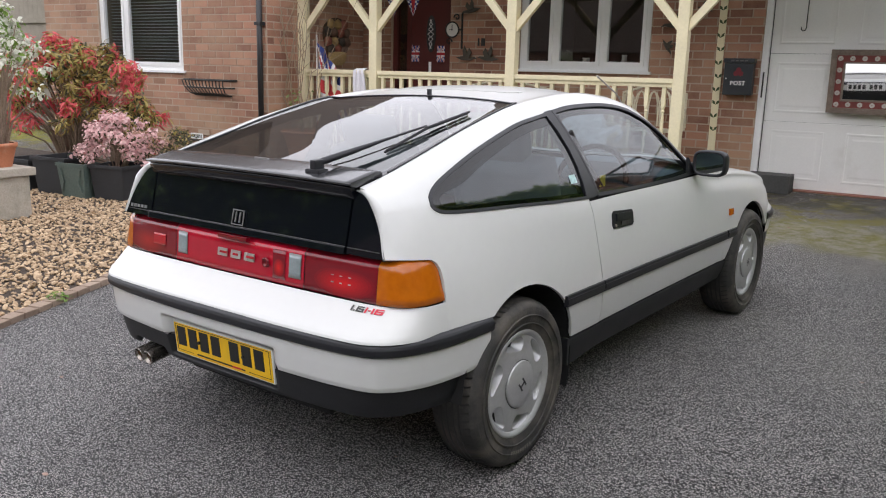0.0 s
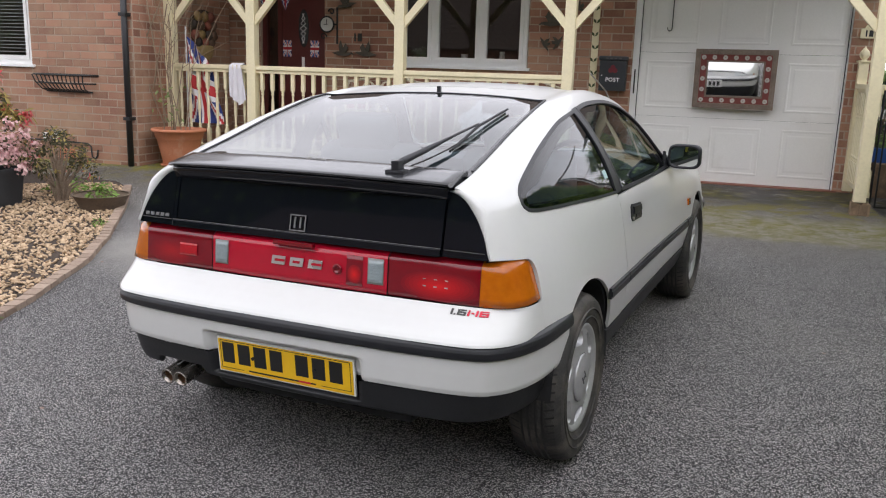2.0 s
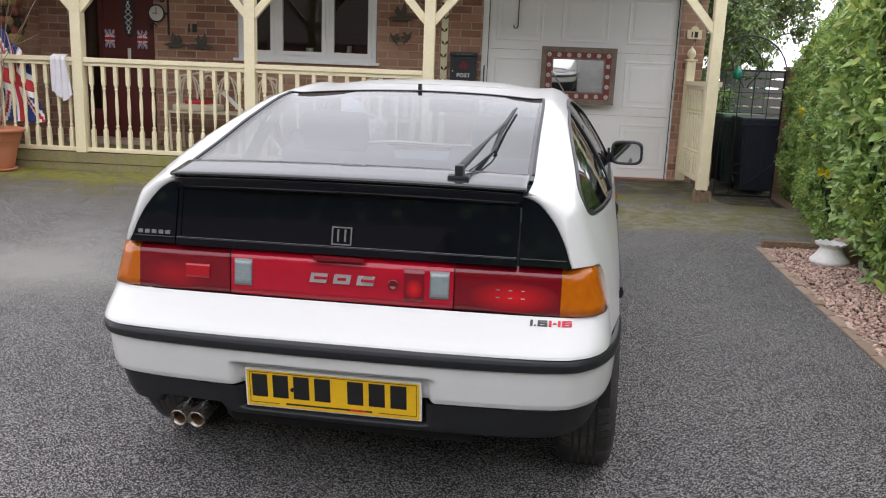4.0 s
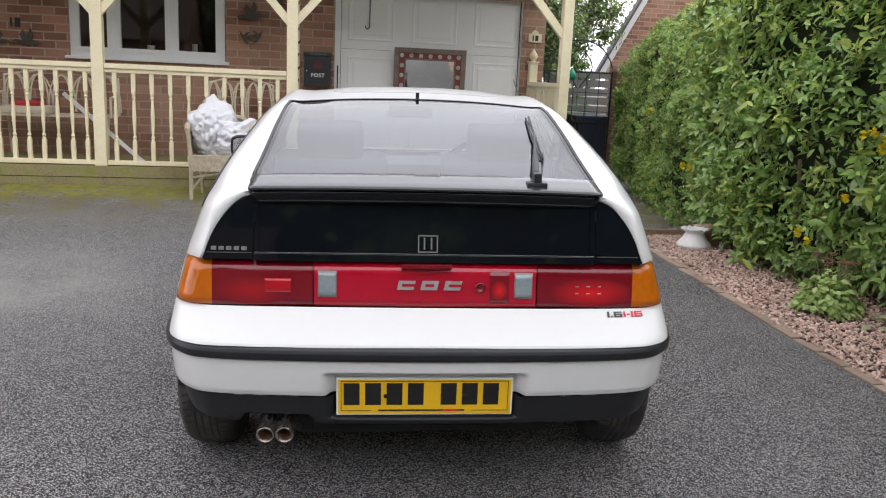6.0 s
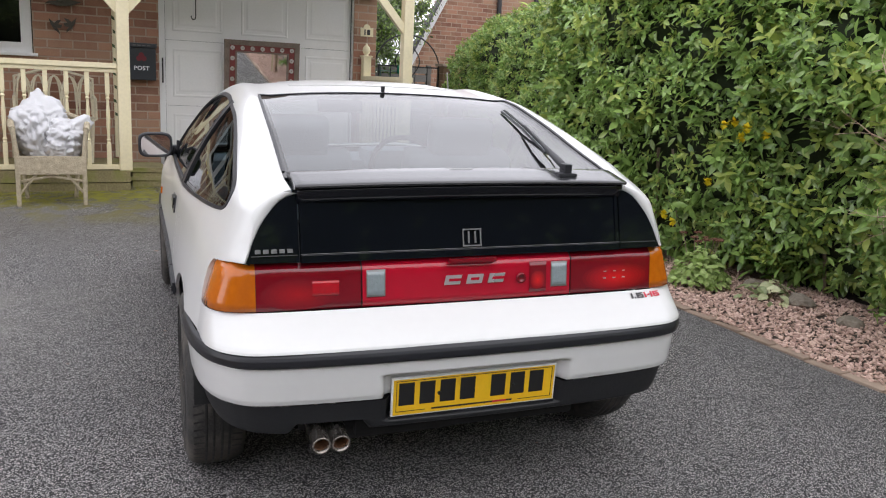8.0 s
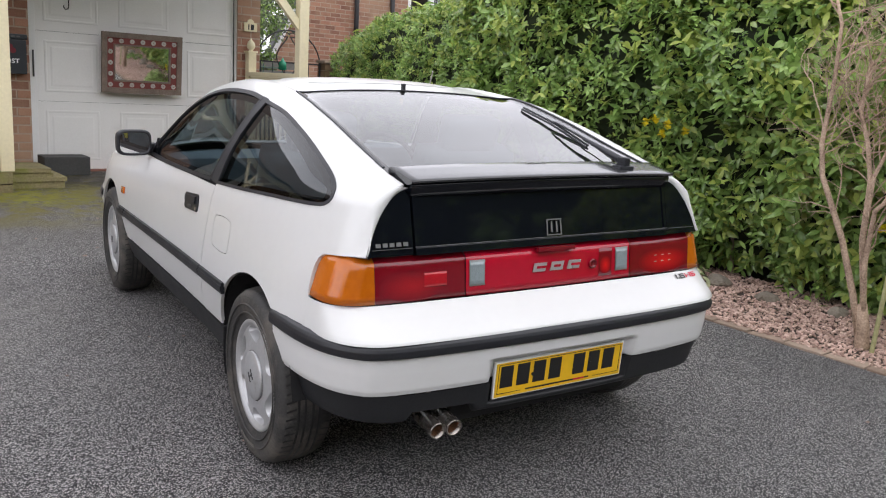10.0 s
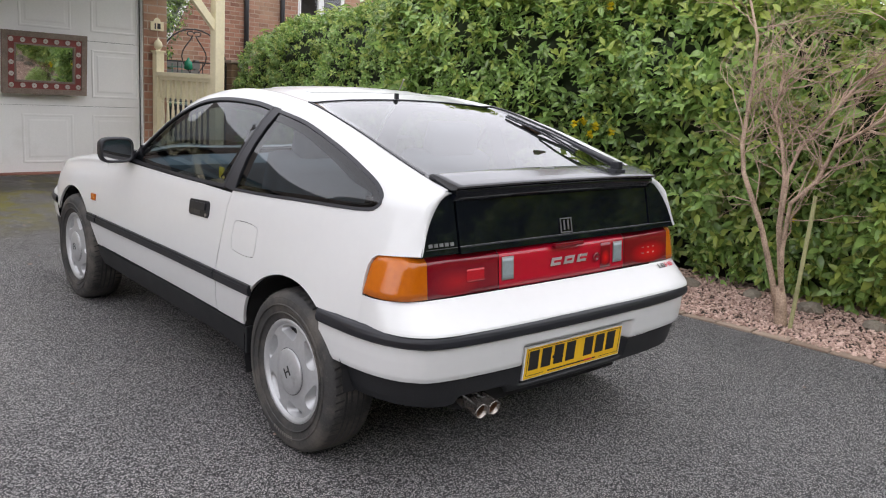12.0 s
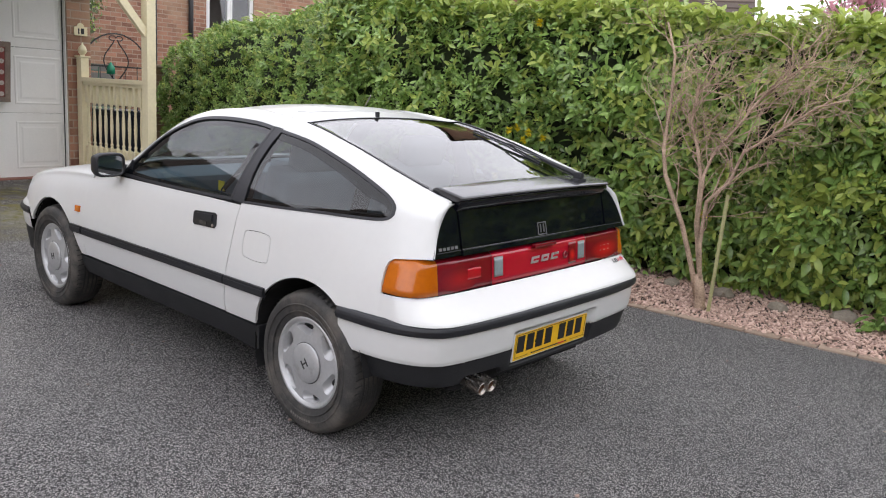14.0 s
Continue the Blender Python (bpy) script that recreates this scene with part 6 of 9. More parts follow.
def wheelie_bin(x, y, turn, body, lid, label):
    t = thing("wheelie_bin", pose(x, y, ground_z(y, x), 0, 0, turn), label, "bin", "bins in the passage")
    bm = bmesh.new()
    rings = [[bm.verts.new((sx * w, sy * d - 0.02, z)) for sx, sy in ((-1, -1), (1, -1), (1, 1), (-1, 1))] for w, d, z in ((0.21, 0.24, 0.05), (0.27, 0.32, 0.88), (0.285, 0.335, 0.89), (0.285, 0.335, 0.93))]
    for a, b in zip(rings, rings[1:]):
        for i in range(4):
            bm.faces.new((a[i], a[(i + 1) % 4], b[(i + 1) % 4], b[i]))
    bm.faces.new(rings[0][::-1])
    bmesh.ops.bevel(bm, geom=[e for e in bm.edges if abs(e.verts[0].co.z - e.verts[1].co.z) > 0.3], offset=0.03, segments=2, affect="EDGES")
    part("body", bm, body, t)
    part("lid", boxes((-0.295, 0.295, -0.36, 0.34, 0.932, 0.985), bevel=0.02), lid, t)
    part("handle", tube(bmesh.new(), [(-0.22, 0.36, 0.95), (0.22, 0.36, 0.95)], 0.014, 8), body, t)
    for s in (-1, 1):
        part("wheel", lathe(bmesh.new(), [(0.09, -0.02), (0.1, -0.015), (0.1, 0.015), (0.09, 0.02)], 16, pose(s * 0.23, 0.22, 0.10, 0, 90, 0), close=True), BLACK_PLASTIC, t)
    return t


BIN_DARK = material("bin_charcoal", (0.030, 0.037, 0.056), 0.42, vary=0.2, scale=6, fine=80, bump=0.1)
BIN_GREEN = material("bin_green", (0.040, 0.060, 0.052), 0.45, vary=0.2, scale=6, fine=80)
wheelie_bin(3.58, 9.00, 4, BIN_GREEN, material("bin_lid_green", (0.14, 0.22, 0.13), 0.45, scale=6), "dark wheelie bin with a faded green lid")
wheelie_bin(3.70, 8.30, -4, BIN_DARK, BIN_DARK, "charcoal wheelie bin with a closed lid")
plain("raised_bed", [(3.00, 3.24, 8.7, 10.0, -0.10, 0.36)], STUMP, "timber raised bed in the passage", "bed")
solid("crate", boxes((0, 0.3, 0, 0.3, 0, 0.18), bevel=0.01), material("blue_crate", (0.03, 0.10, 0.35), 0.5, scale=6), "blue plastic crate on the raised bed", "crate").matrix_world = pose(2.96, 8.95, 0.36)

arch = thing("garden_arch", pose(2.86, 7.85, 0.10), "thin black iron garden arch with scrolls", "arch")
part("hoop", tube(bmesh.new(), [(0.0, 0, -0.19)] + [(0.48 - 0.48 * math.cos(k * math.pi / 14), 0, 1.36 + 0.46 * math.sin(k * math.pi / 14)) for k in range(15)] + [(0.96, 0, -0.19)], 0.010, 6), IRON, arch)
for s in (-1, 1):
    part("scroll", tube(bmesh.new(), [(0.48 + s * (0.02 + 0.16 * math.sin(k * math.pi / 10) ** 1.4), 0, 1.74 - k * 0.055) for k in range(11)], 0.008, 6), IRON, arch)
    part("scroll", tube(bmesh.new(), [(0.48 + s * (0.05 - 0.05 * math.cos(k * 0.55)), 0, 1.76 + 0.03 * math.sin(k * 0.55)) for k in range(10)], 0.007, 6), IRON, arch)
feeder = solid("hanging_feeder", lathe(bmesh.new(), [(0.02, 0), (0.055, 0.01), (0.05, 0.10), (0.02, 0.13), (0.01, 0.16)], 16, close=True), material("green_glass", (0.03, 0.28, 0.16), 0.2, scale=6), "green glass feeder hanging from the arch", "feeder", smooth=True)
feeder.matrix_world = pose(3.21, 7.77, 1.39)

# neighbouring house and what lies beyond
brick_wall("wall_neighbour", (6.0, 14.0, 0), 0, 8.5, 0.1, 5.5, [(3.58, 5.0, 2.13, 3.5), (-1, 0.18, -1, 2.0)] + [(-1, 0.18 + 0.54 * k * 0.15, 2.0 + k * 0.15, 2.15 + k * 0.15) for k in range(23)], "red brick gable wall of the neighbouring house")
verge = thing("roof_verge", pose(6.18, 13.98, 2.0), "white bargeboard under a dark sloping tile edge", "roof", kind="structure")
part("bargeboard", slab(bmesh.new(), [(-0.55, -0.90), (-0.40, -0.90), (1.93, 3.4), (1.78, 3.4)], 0.06, pose(0, 0, 0, 90, 0, 0)), WHITE_PVC, verge)
part("tile_edge", slab(bmesh.new(), [(-0.61, -0.90), (-0.552, -0.90), (1.778, 3.4), (1.72, 3.4)], 0.16, pose(0, 0.02, 0, 90, 0, 0)), material("grey_verge", (0.10, 0.10, 0.10), 0.7, scale=4), verge, "dark tile edge")
for x in (8.14, 9.10):
    solid("drainpipe", tube(bmesh.new(), [(x, 13.93, 0.1), (x, 13.93, min(5.4, 1.8 + (x - 6.18) / 0.54))], 0.055, 12), BLACK_PLASTIC, "black drainpipe on the neighbouring house", "drainpipe", kind="structure", smooth=True)
window("window_3", 9.58, 11.0, 2.13, 3.5, 14.03, [0.7], "white framed window of the neighbouring house")
plain("neighbour_shell", [(8.6, 14.4, 14.5, 14.55, 0.1, 5.0)], ROOM_DARK, "plain inside of the neighbouring house")


def tree_crown(name, x, y, z0, h, r, n, mats, weights, label, seed, length, trunk_r=0.09, category="tree"):
    t = thing(name, pose(x, y, z0), label, category)
    g = random.Random(seed)
    bm = bmesh.new()
    tube(bm, [(0, 0, -0.1), (0.05, 0.02, h * 0.3), (0, 0, h * 0.6)], trunk_r, 8, [trunk_r, trunk_r * 0.8, trunk_r * 0.5])
    part("trunk", bm, BARK, t)
    tops = []
    bm = bmesh.new()
    for k in range(34):
        a, b = g.uniform(0, 6.28), g.uniform(-0.5, 1.5)
        q = g.uniform(0.5, 1.0)
        c = Vector((r * q * math.cos(a) * math.cos(b), r * q * math.sin(a) * math.cos(b), h * 0.55 + h * 0.42 * q * math.sin(b)))
        tops.append(c)
        tube(bm, [(0, 0, h * g.uniform(0.25, 0.5)), c * 0.5 + Vector((0, 0, h * 0.22)), c], 0.02, 5, [trunk_r * 0.4, trunk_r * 0.25, 0.008])
    part("limb", bm, BARK, t, kind="stuff")
    spots = []
    for i in range(n):
        c = tops[g.randrange(len(tops))]
        d = Vector((g.gauss(0, 1), g.gauss(0, 1), g.gauss(0.2, 0.8))).normalized()
        spots.append((c + d * g.uniform(0.02, 0.26) * r, d))
    leaves("crown", mats, spots, t, length, 0.5, seed, pick=lambda i, p, rr: int(rr.choice(len(weights), p=weights)))
    return t


PINK_BLOOM = leafy("pink_bloom", (0.82, 0.36, 0.46), (0.93, 0.62, 0.70), 0.7, 0.45)
GREY_GREEN = leafy("grey_green_leaf", (0.10, 0.15, 0.06), (0.25, 0.31, 0.16), 0.5, 0.25)
tree_crown("garden_tree", 3.10, 11.2, 0.1, 3.9, 1.75, 24000, [GREY_GREEN, LAUREL], [0.6, 0.4], "small-leaved evergreen tree behind the passage", 41, (0.045, 0.09))
shrub(3.10, 9.75, -0.06, 0.80, 1.55, 7500, [LAUREL, GREY_GREEN], (0.55, 0.45), "dense evergreen shrub behind the bins", 48, (0.05, 0.09), 0.45, 0.15)
tree_crown("garden_tree", 4.35, 12.6, 0.1, 4.3, 1.5, 15000, [GREY_GREEN, LAUREL_YOUNG, LAUREL], [0.55, 0.15, 0.30], "tall leafy tree beyond the passage", 42, (0.05, 0.10))
shrub(4.05, 10.75, -0.06, 0.70, 1.95, 6500, [LAUREL, GREY_GREEN], (0.55, 0.45), "dense evergreen shrub over the slat fence", 49, (0.05, 0.09), 0.45, 0.2)
tree_crown("blossom_tree", 12.8, 0.50, 0.0, 4.6, 1.55, 5200, [PINK_BLOOM, FRESH], [0.85, 0.15], "tree in pink blossom beyond the hedge", 43, (0.09, 0.14))
tree_crown("garden_tree", 6.5, 6.5, 0.1, 2.5, 1.0, 1500, [LAUREL, LAUREL_YOUNG], [0.7, 0.3], "evergreen bush behind the hedge", 44, (0.08, 0.13))


def plain_house(x, y, w, d, h, rise, turn, label):
    t = thing("house", pose(x, y, ground_z(y), 0, 0, turn), label, "house")
    part("wall", boxes((-w / 2, w / 2, -d / 2, d / 2, 0, h)), BRICK_PIECE, t)
    for s in (-1, 1):
        bm = bmesh.new()
        a = [bm.verts.new((s * (w / 2 - k), q, z)) for k in (0.0, 0.2) for q, z in ((-d / 2, h), (d / 2, h), (0, h + rise - 0.04))]
        for f in ((0, 1, 2), (3, 5, 4), (0, 3, 4, 1), (1, 4, 5, 2), (2, 5, 3, 0)):
            bm.faces.new([a[i] for i in f])
        bmesh.ops.recalc_face_normals(bm, faces=bm.faces)
        part("gable", bm, BRICK_PIECE, t, "brick gable")
        n = max(6, int(math.hypot(d / 2 + 0.3, rise) / 0.28))
        bm = bmesh.new()
        for i in range(n):
            y0, z0 = s * (d / 2 + 0.3) * (1 - i / n), h - 0.3 * rise / (d / 2) + (rise + 0.3 * rise / (d / 2)) * i / n
            y1, z1 = s * (d / 2 + 0.3) * (1 - (i + 1) / n), h - 0.3 * rise / (d / 2) + (rise + 0.3 * rise / (d / 2)) * (i + 1) / n
            b = [bm.verts.new((x, y, z)) for x in (-w / 2 - 0.15, w / 2 + 0.15) for y, z in ((y0, z0), (y0, z0 + 0.06), (y1, z1 + 0.025), (y1, z1))]
            for f in ((0, 1, 5, 4), (1, 2, 6, 5), (0, 4, 7, 3), (0, 3, 2, 1), (4, 5, 6, 7)):
                bm.faces.new([b[k] for k in f])
        bmesh.ops.recalc_face_normals(bm, faces=bm.faces)
        part("roof_slope", bm, ROOF_TILE, t, "grey-brown tiled roof slope")
    for i in range(3):
        for z in (0.9, 3.4):
            wx = -w / 2 + (i + 0.5) * w / 3
            if z + 1.2 < h:
                win = part("window", boxes((wx - 0.7, wx + 0.7, d / 2, d / 2 + 0.05, z, z + 1.2), (wx - 0.7, wx + 0.7, -d / 2 - 0.05, -d / 2, z, z + 1.2)), WHITE_PVC, t)
                part("pane", boxes((wx - 0.62, wx + 0.62, d / 2 + 0.05, d / 2 + 0.06, z + 0.08, z + 1.12), (wx - 0.62, wx + 0.62, -d / 2 - 0.06, -d / 2 - 0.05, z + 0.08, z + 1.12)), LEAD, win)
    return t


plain_house(12.0, 6.85, 5.0, 4.2, 3.0, 2.4, 25.5, "brick house with a dark gable beyond the hedge")
plain_house(19.4, 6.25, 3.2, 3.2, 3.0, 1.25, 110, "low brick house with a tiled roof beyond the hedge")
plain_house(-8.5, -14.5, 9, 6, 2.6, 2.4, 0, "brick bungalow with white windows across the road")
plain_house(9, -26, 10, 8, 5.2, 2.6, 0, "red brick house across the road")
tree_crown("street_tree", -1.0, -13.5, -0.2, 5.0, 2.0, 1800, [LAUREL, GREY_GREEN], [0.6, 0.4], "leafy tree across the road", 45, (0.14, 0.22), 0.15)
tree_crown("street_tree", 6.5, -12.5, -0.2, 4.0, 2.0, 1800, [LAUREL, GREY_GREEN], [0.6, 0.4], "leafy tree across the road", 46, (0.14, 0.22), 0.15)
tree_crown("street_tree", -11.5, -3.5, -0.05, 3.2, 2.2, 1800, [LAUREL, GREY_GREEN], [0.6, 0.4], "leafy tree beyond the gravel bed", 47, (0.12, 0.2), 0.15)


def far_trees(x0, x1, y, h, label, seed, turn=0):
    """A tall dense row of trees that closes the place behind the camera."""
    t = thing("tree_row", pose(0, 0, 0), label, "trees")
    g = random.Random(seed)
    n = int((x1 - x0) / 0.8)
    grid = []
    for i in range(n + 1):
        x = x0 + (x1 - x0) * i / n
        top = h * (0.8 + 0.35 * noise.noise(Vector((x * 0.23, seed, 0))) + 0.12 * noise.noise(Vector((x * 0.9, seed, 4))))
        grid.append([Vector((x, y + 1.2 * f + 0.5 * noise.noise(Vector((x * 0.5, z, seed))), ground_z(y) + top * z)) for f, z in ((0.6, 0.0), (0.75, 0.35), (0.6, 0.75), (0.1, 1.0), (-0.4, 0.9), (-0.5, 0.0))])
    # solid mass under the foliage, coloured dark for the shade between leaves
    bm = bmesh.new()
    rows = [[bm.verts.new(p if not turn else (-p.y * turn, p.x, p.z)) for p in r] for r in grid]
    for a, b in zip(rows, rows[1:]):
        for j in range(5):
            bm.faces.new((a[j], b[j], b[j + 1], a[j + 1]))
    part("shaded_mass", bm, HEDGE_CORE, t, "dark mass coloured as the trees' inner shade")
    spots = []
    for i in range(2400):
        k, j = g.randrange(n), g.randrange(3)
        p = grid[k][j].lerp(grid[k + 1][j], g.random()).lerp(grid[k][j + 1], g.random()) + Vector((0, 0.12, 0))
        o = Vector((0, 1, 0.4))
        if turn:
            p, o = Vector((-p.y * turn, p.x, p.z)), Vector((-turn, 0, 0.4))
        spots.append((p, o))
    leaves("foliage", [LAUREL, GREY_GREEN], spots, t, (0.25, 0.5), 0.5, seed, pick=lambda i, p, rr: int(rr.random() < 0.35))


# unseen row; height and length keep low sky off the car's tail
far_trees(-46, 26, -18.6, 12.0, "dark row of garden trees across the road", 51)

# ---- car: materials ----
CAR_WHITE = material("white_car_paint", (0.645, 0.650, 0.642), 0.30, vary=0.02, scale=2, fine=30, coat=0.6, rough_vary=0.02)
SPOILER_BLACK = material("satin_spoiler_black", (0.020, 0.021, 0.024), 0.24, vary=0.2, scale=6, fine=140, bump=0.03, coat=0.4, rough_vary=0.05)
TRIM = material("black_trim", (0.012, 0.013, 0.017), 0.45, vary=0.25, scale=7, fine=150, bump=0.05)
VALANCE = material("black_valance", (0.010, 0.011, 0.013), 0.55, vary=0.3, scale=5, fine=120, bump=0.06)
GLOSS_BLACK = material("gloss_black", (0.004, 0.005, 0.008), 0.05, vary=0.1, scale=5, fine=60, rough_vary=0.02, spec=0.35)
LINING = material("dark_lining", (0.012, 0.012, 0.013), 0.85, vary=0.2, scale=8, fine=90)
RUBBER = material("tyre_rubber", (0.034, 0.033, 0.032), 0.72, vary=0.3, scale=12, fine=120, bump=0.15, blotch=(0.12, 0.106, 0.090), blotch_scale=6, blotch_edge=(0.45, 0.7))
DUSTY = material("dusty_rubber", (0.15, 0.14, 0.125), 0.9, vary=0.2, scale=20)
ALLOY = material("silver_wheel_paint", (0.47, 0.475, 0.48), 0.36, metal=0.45, vary=0.10, scale=6, fine=70, blotch=(0.30, 0.29, 0.28), blotch_scale=9, blotch_edge=(0.6, 0.75))
PIPE_STEEL = material("dull_pipe_steel", (0.30, 0.27, 0.245), 0.26, metal=0.9, vary=0.35, scale=25, fine=120, rough_vary=0.15)
CHROME = material("worn_chrome", (0.46, 0.42, 0.38), 0.34, metal=0.85, vary=0.25, scale=20, fine=120, rough_vary=0.12)
SOOT = material("rusty_soot", (0.07, 0.04, 0.025), 0.9, vary=0.5, tint=(0.20, 0.09, 0.04), scale=20, fine=120)
RED_LENS = material("red_lens", (0.40, 0.005, 0.022), 0.12, vary=0.06, scale=5, fine=40, coat=0.25, rough_vary=0.04)
DEEP_RED = material("deep_red_lens", (0.17, 0.003, 0.010), 0.14, vary=0.10, scale=4, fine=40, coat=0.25, rough_vary=0.04)
AMBER = material("amber_lens", (0.46, 0.105, 0.003), 0.15, vary=0.12, tint=(0.54, 0.14, 0.005), scale=6, fine=50, coat=0.25, rough_vary=0.04)
REFLEX_RED = material("reflex_red", (0.40, 0.006, 0.014), 0.2, vary=0.15, scale=60, fine=160, coat=0.25, rough_vary=0.04)
CLEAR_LENS = material("clear_lens", (0.23, 0.275, 0.29), 0.15, vary=0.15, scale=12, fine=90, coat=0.8, bump=0.25, bump_scale=160)
SILVER_INK = material("silver_badge", (0.55, 0.55, 0.55), 0.3, metal=0.6, vary=0.05)
PLATE_YELLOW = material("plate_yellow", (0.80, 0.48, 0.012), 0.35, vary=0.06, scale=9, fine=90)
PLATE_BLACK = material("plate_black", (0.012, 0.012, 0.012), 0.4)
EMBLEM_GREY = material("dull_silver_badge", (0.17, 0.17, 0.17), 0.4, metal=0.3, vary=0.1)
INK_GREY = material("grey_badge", (0.05, 0.05, 0.05), 0.5)
SEAT_BLUE = material("grey_blue_cloth", (0.20, 0.24, 0.27), 0.95, vary=0.15, scale=9, fine=150, bump=0.2)
HATCH_GLASS = glass("hatch_glass", (0.46, 0.49, 0.49), 0.0, 0.16)
FRIT = glass("printed_border", (0.10, 0.085, 0.08), 0.05, 0.10)
SIDE_FRIT = glass("grey_dotted_border", (0.20, 0.21, 0.21), 0.02, 0.065)
SIDE_GLASS = glass("side_glass", (0.46, 0.52, 0.54), 0.0, 0.085)

car = thing("car", pose(0.0151, -0.0016, 0.0151) @ pose(0, 0, 0, 0, 0, -6.1) @ pose(0, 0, 0, 1.03, 0, 0) @ pose(0, 0, 0, 0, -0.87, 0),
            "white two-door sports hatchback with black spoiler, parked on the drive", "car")


# ---- car: body surface ----
def curve(table, y):
    """Smooth value at y from rows of (y, value)."""
    ys = [r[0] for r in table]
    if y <= ys[0]:
        return table[0][1]
    if y >= ys[-1]:
        return table[-1][1]
    k = max(i for i in range(len(ys)) if ys[i] <= y)
    k = min(k, len(ys) - 2)

    def slope(i):
        if i in (0, len(ys) - 1):
            return 0.0 if i == 0 else (table[i][1] - table[i - 1][1]) / (ys[i] - ys[i - 1])
        a = (table[i][1] - table[i - 1][1]) / (ys[i] - ys[i - 1])
        b = (table[i + 1][1] - table[i][1]) / (ys[i + 1] - ys[i])
        return 0.0 if a * b <= 0 else 2 * a * b / (a + b)
    h = ys[k + 1] - ys[k]
    t = (y - ys[k]) / h
    a, b = table[k][1], table[k + 1][1]
    return (2 * t ** 3 - 3 * t ** 2 + 1) * a + (t ** 3 - 2 * t ** 2 + t) * h * slope(k) + (3 * t ** 2 - 2 * t ** 3) * b + (t ** 3 - t ** 2) * h * slope(k + 1)


LOW_TAPER = [(-0.56, 0.870), (-0.50, 0.915), (-0.45, 0.940), (-0.35, 0.970), (-0.15, 0.995), (0.1, 1.0), (0.8, 1.0), (1.9, 1.014), (2.3, 1.018), (2.6, 1.0), (2.8, 0.96), (2.92, 0.885), (3.02, 0.765)]
HIGH_TAPER = [(-0.56, 0.860), (-0.50, 0.905), (-0.45, 0.925), (-0.35, 0.945), (-0.1, 0.975), (0.3, 0.995), (0.6, 1.0), (0.9, 1.0), (1.9, 1.012), (2.3, 1.014), (2.6, 0.99), (2.8, 0.94), (2.92, 0.87), (3.02, 0.74)]
BELT_Z = [(-0.56, 0.905), (-0.35, 0.900), (0.0, 0.885), (0.5, 0.862), (1.5, 0.845), (1.75, 0.800), (2.1, 0.775), (2.5, 0.725), (2.8, 0.655), (3.02, 0.575)]
BELT_X = [(-0.56, 0.605), (-0.52, 0.650), (-0.45, 0.683), (-0.35, 0.702), (-0.1, 0.742), (0.3, 0.770), (0.6, 0.777), (1.5, 0.777), (1.75, 0.790), (2.5, 0.785), (2.8, 0.735), (2.92, 0.69), (3.02, 0.58)]
EDGE_X = [(-0.56, 0.520), (-0.50, 0.565), (-0.40, 0.590), (-0.26, 0.603), (0.06, 0.580), (0.4, 0.558), (0.8, 0.548), (1.05, 0.556), (1.2, 0.590), (1.35, 0.642), (1.5, 0.698), (1.62, 0.732), (1.75, 0.745), (2.1, 0.740), (2.5, 0.725), (2.8, 0.675), (3.02, 0.52)]
EDGE_Z = [(-0.56, 0.970), (-0.50, 0.990), (-0.40, 1.012), (-0.26, 1.048), (0.06, 1.135), (0.4, 1.200), (0.8, 1.224), (1.05, 1.205), (1.2, 1.168), (1.35, 1.080), (1.5, 0.960), (1.62, 0.870), (1.75, 0.838), (2.1, 0.815), (2.5, 0.765), (2.8, 0.695), (3.02, 0.610)]
TOP_Z = [(-0.56, 1.000), (-0.42, 1.034), (-0.2, 1.082), (0.1, 1.152), (0.38, 1.210), (0.5, 1.231), (0.8, 1.260), (1.05, 1.250), (1.18, 1.222), (1.35, 1.145), (1.5, 1.072), (1.62, 1.012), (1.80, 0.922), (1.88, 0.882), (2.1, 0.855), (2.5, 0.800), (2.8, 0.725), (3.02, 0.635)]
SIDE = [(0.20, 0.745), (0.32, 0.790), (0.42, 0.812), (0.52, 0.822), (0.62, 0.818), (0.74, 0.803)]
_sections = {}


def section(y):
    """Half cross-section at y: points (x, z) from the sill over the edge to the middle."""
    key = round(y, 4)
    if key not in _sections:
        lo, hi = curve(LOW_TAPER, y), curve(HIGH_TAPER, y)
        zb, xb = curve(BELT_Z, y), curve(BELT_X, y)
        pts = []
        for i, (z, x) in enumerate(SIDE):
            k = min(1.0, max(0.0, (z - 0.52) / 0.22))
            zz = z if zb > 0.80 else z * (0.94 * zb / 0.80 + 0.06)
            zz = min(zz, zb - 0.02 * (len(SIDE) - i))
            pts.append((x * (lo * (1 - k) + hi * k), zz))
        xe, ze, zt = curve(EDGE_X, y), curve(EDGE_Z, y), curve(TOP_Z, y)
        pts.append((xb, zb))
        pts.append(((xb + xe) / 2 + 0.019, (zb + ze) / 2 + 0.006))
        pts.append((xe, ze))
        for q in (0.80, 0.45, 0.0):
            pts.append((xe * q, ze + (zt - ze) * (1 - q ** 2.2)))
        _sections[key] = pts
    return _sections[key]


NV = 11


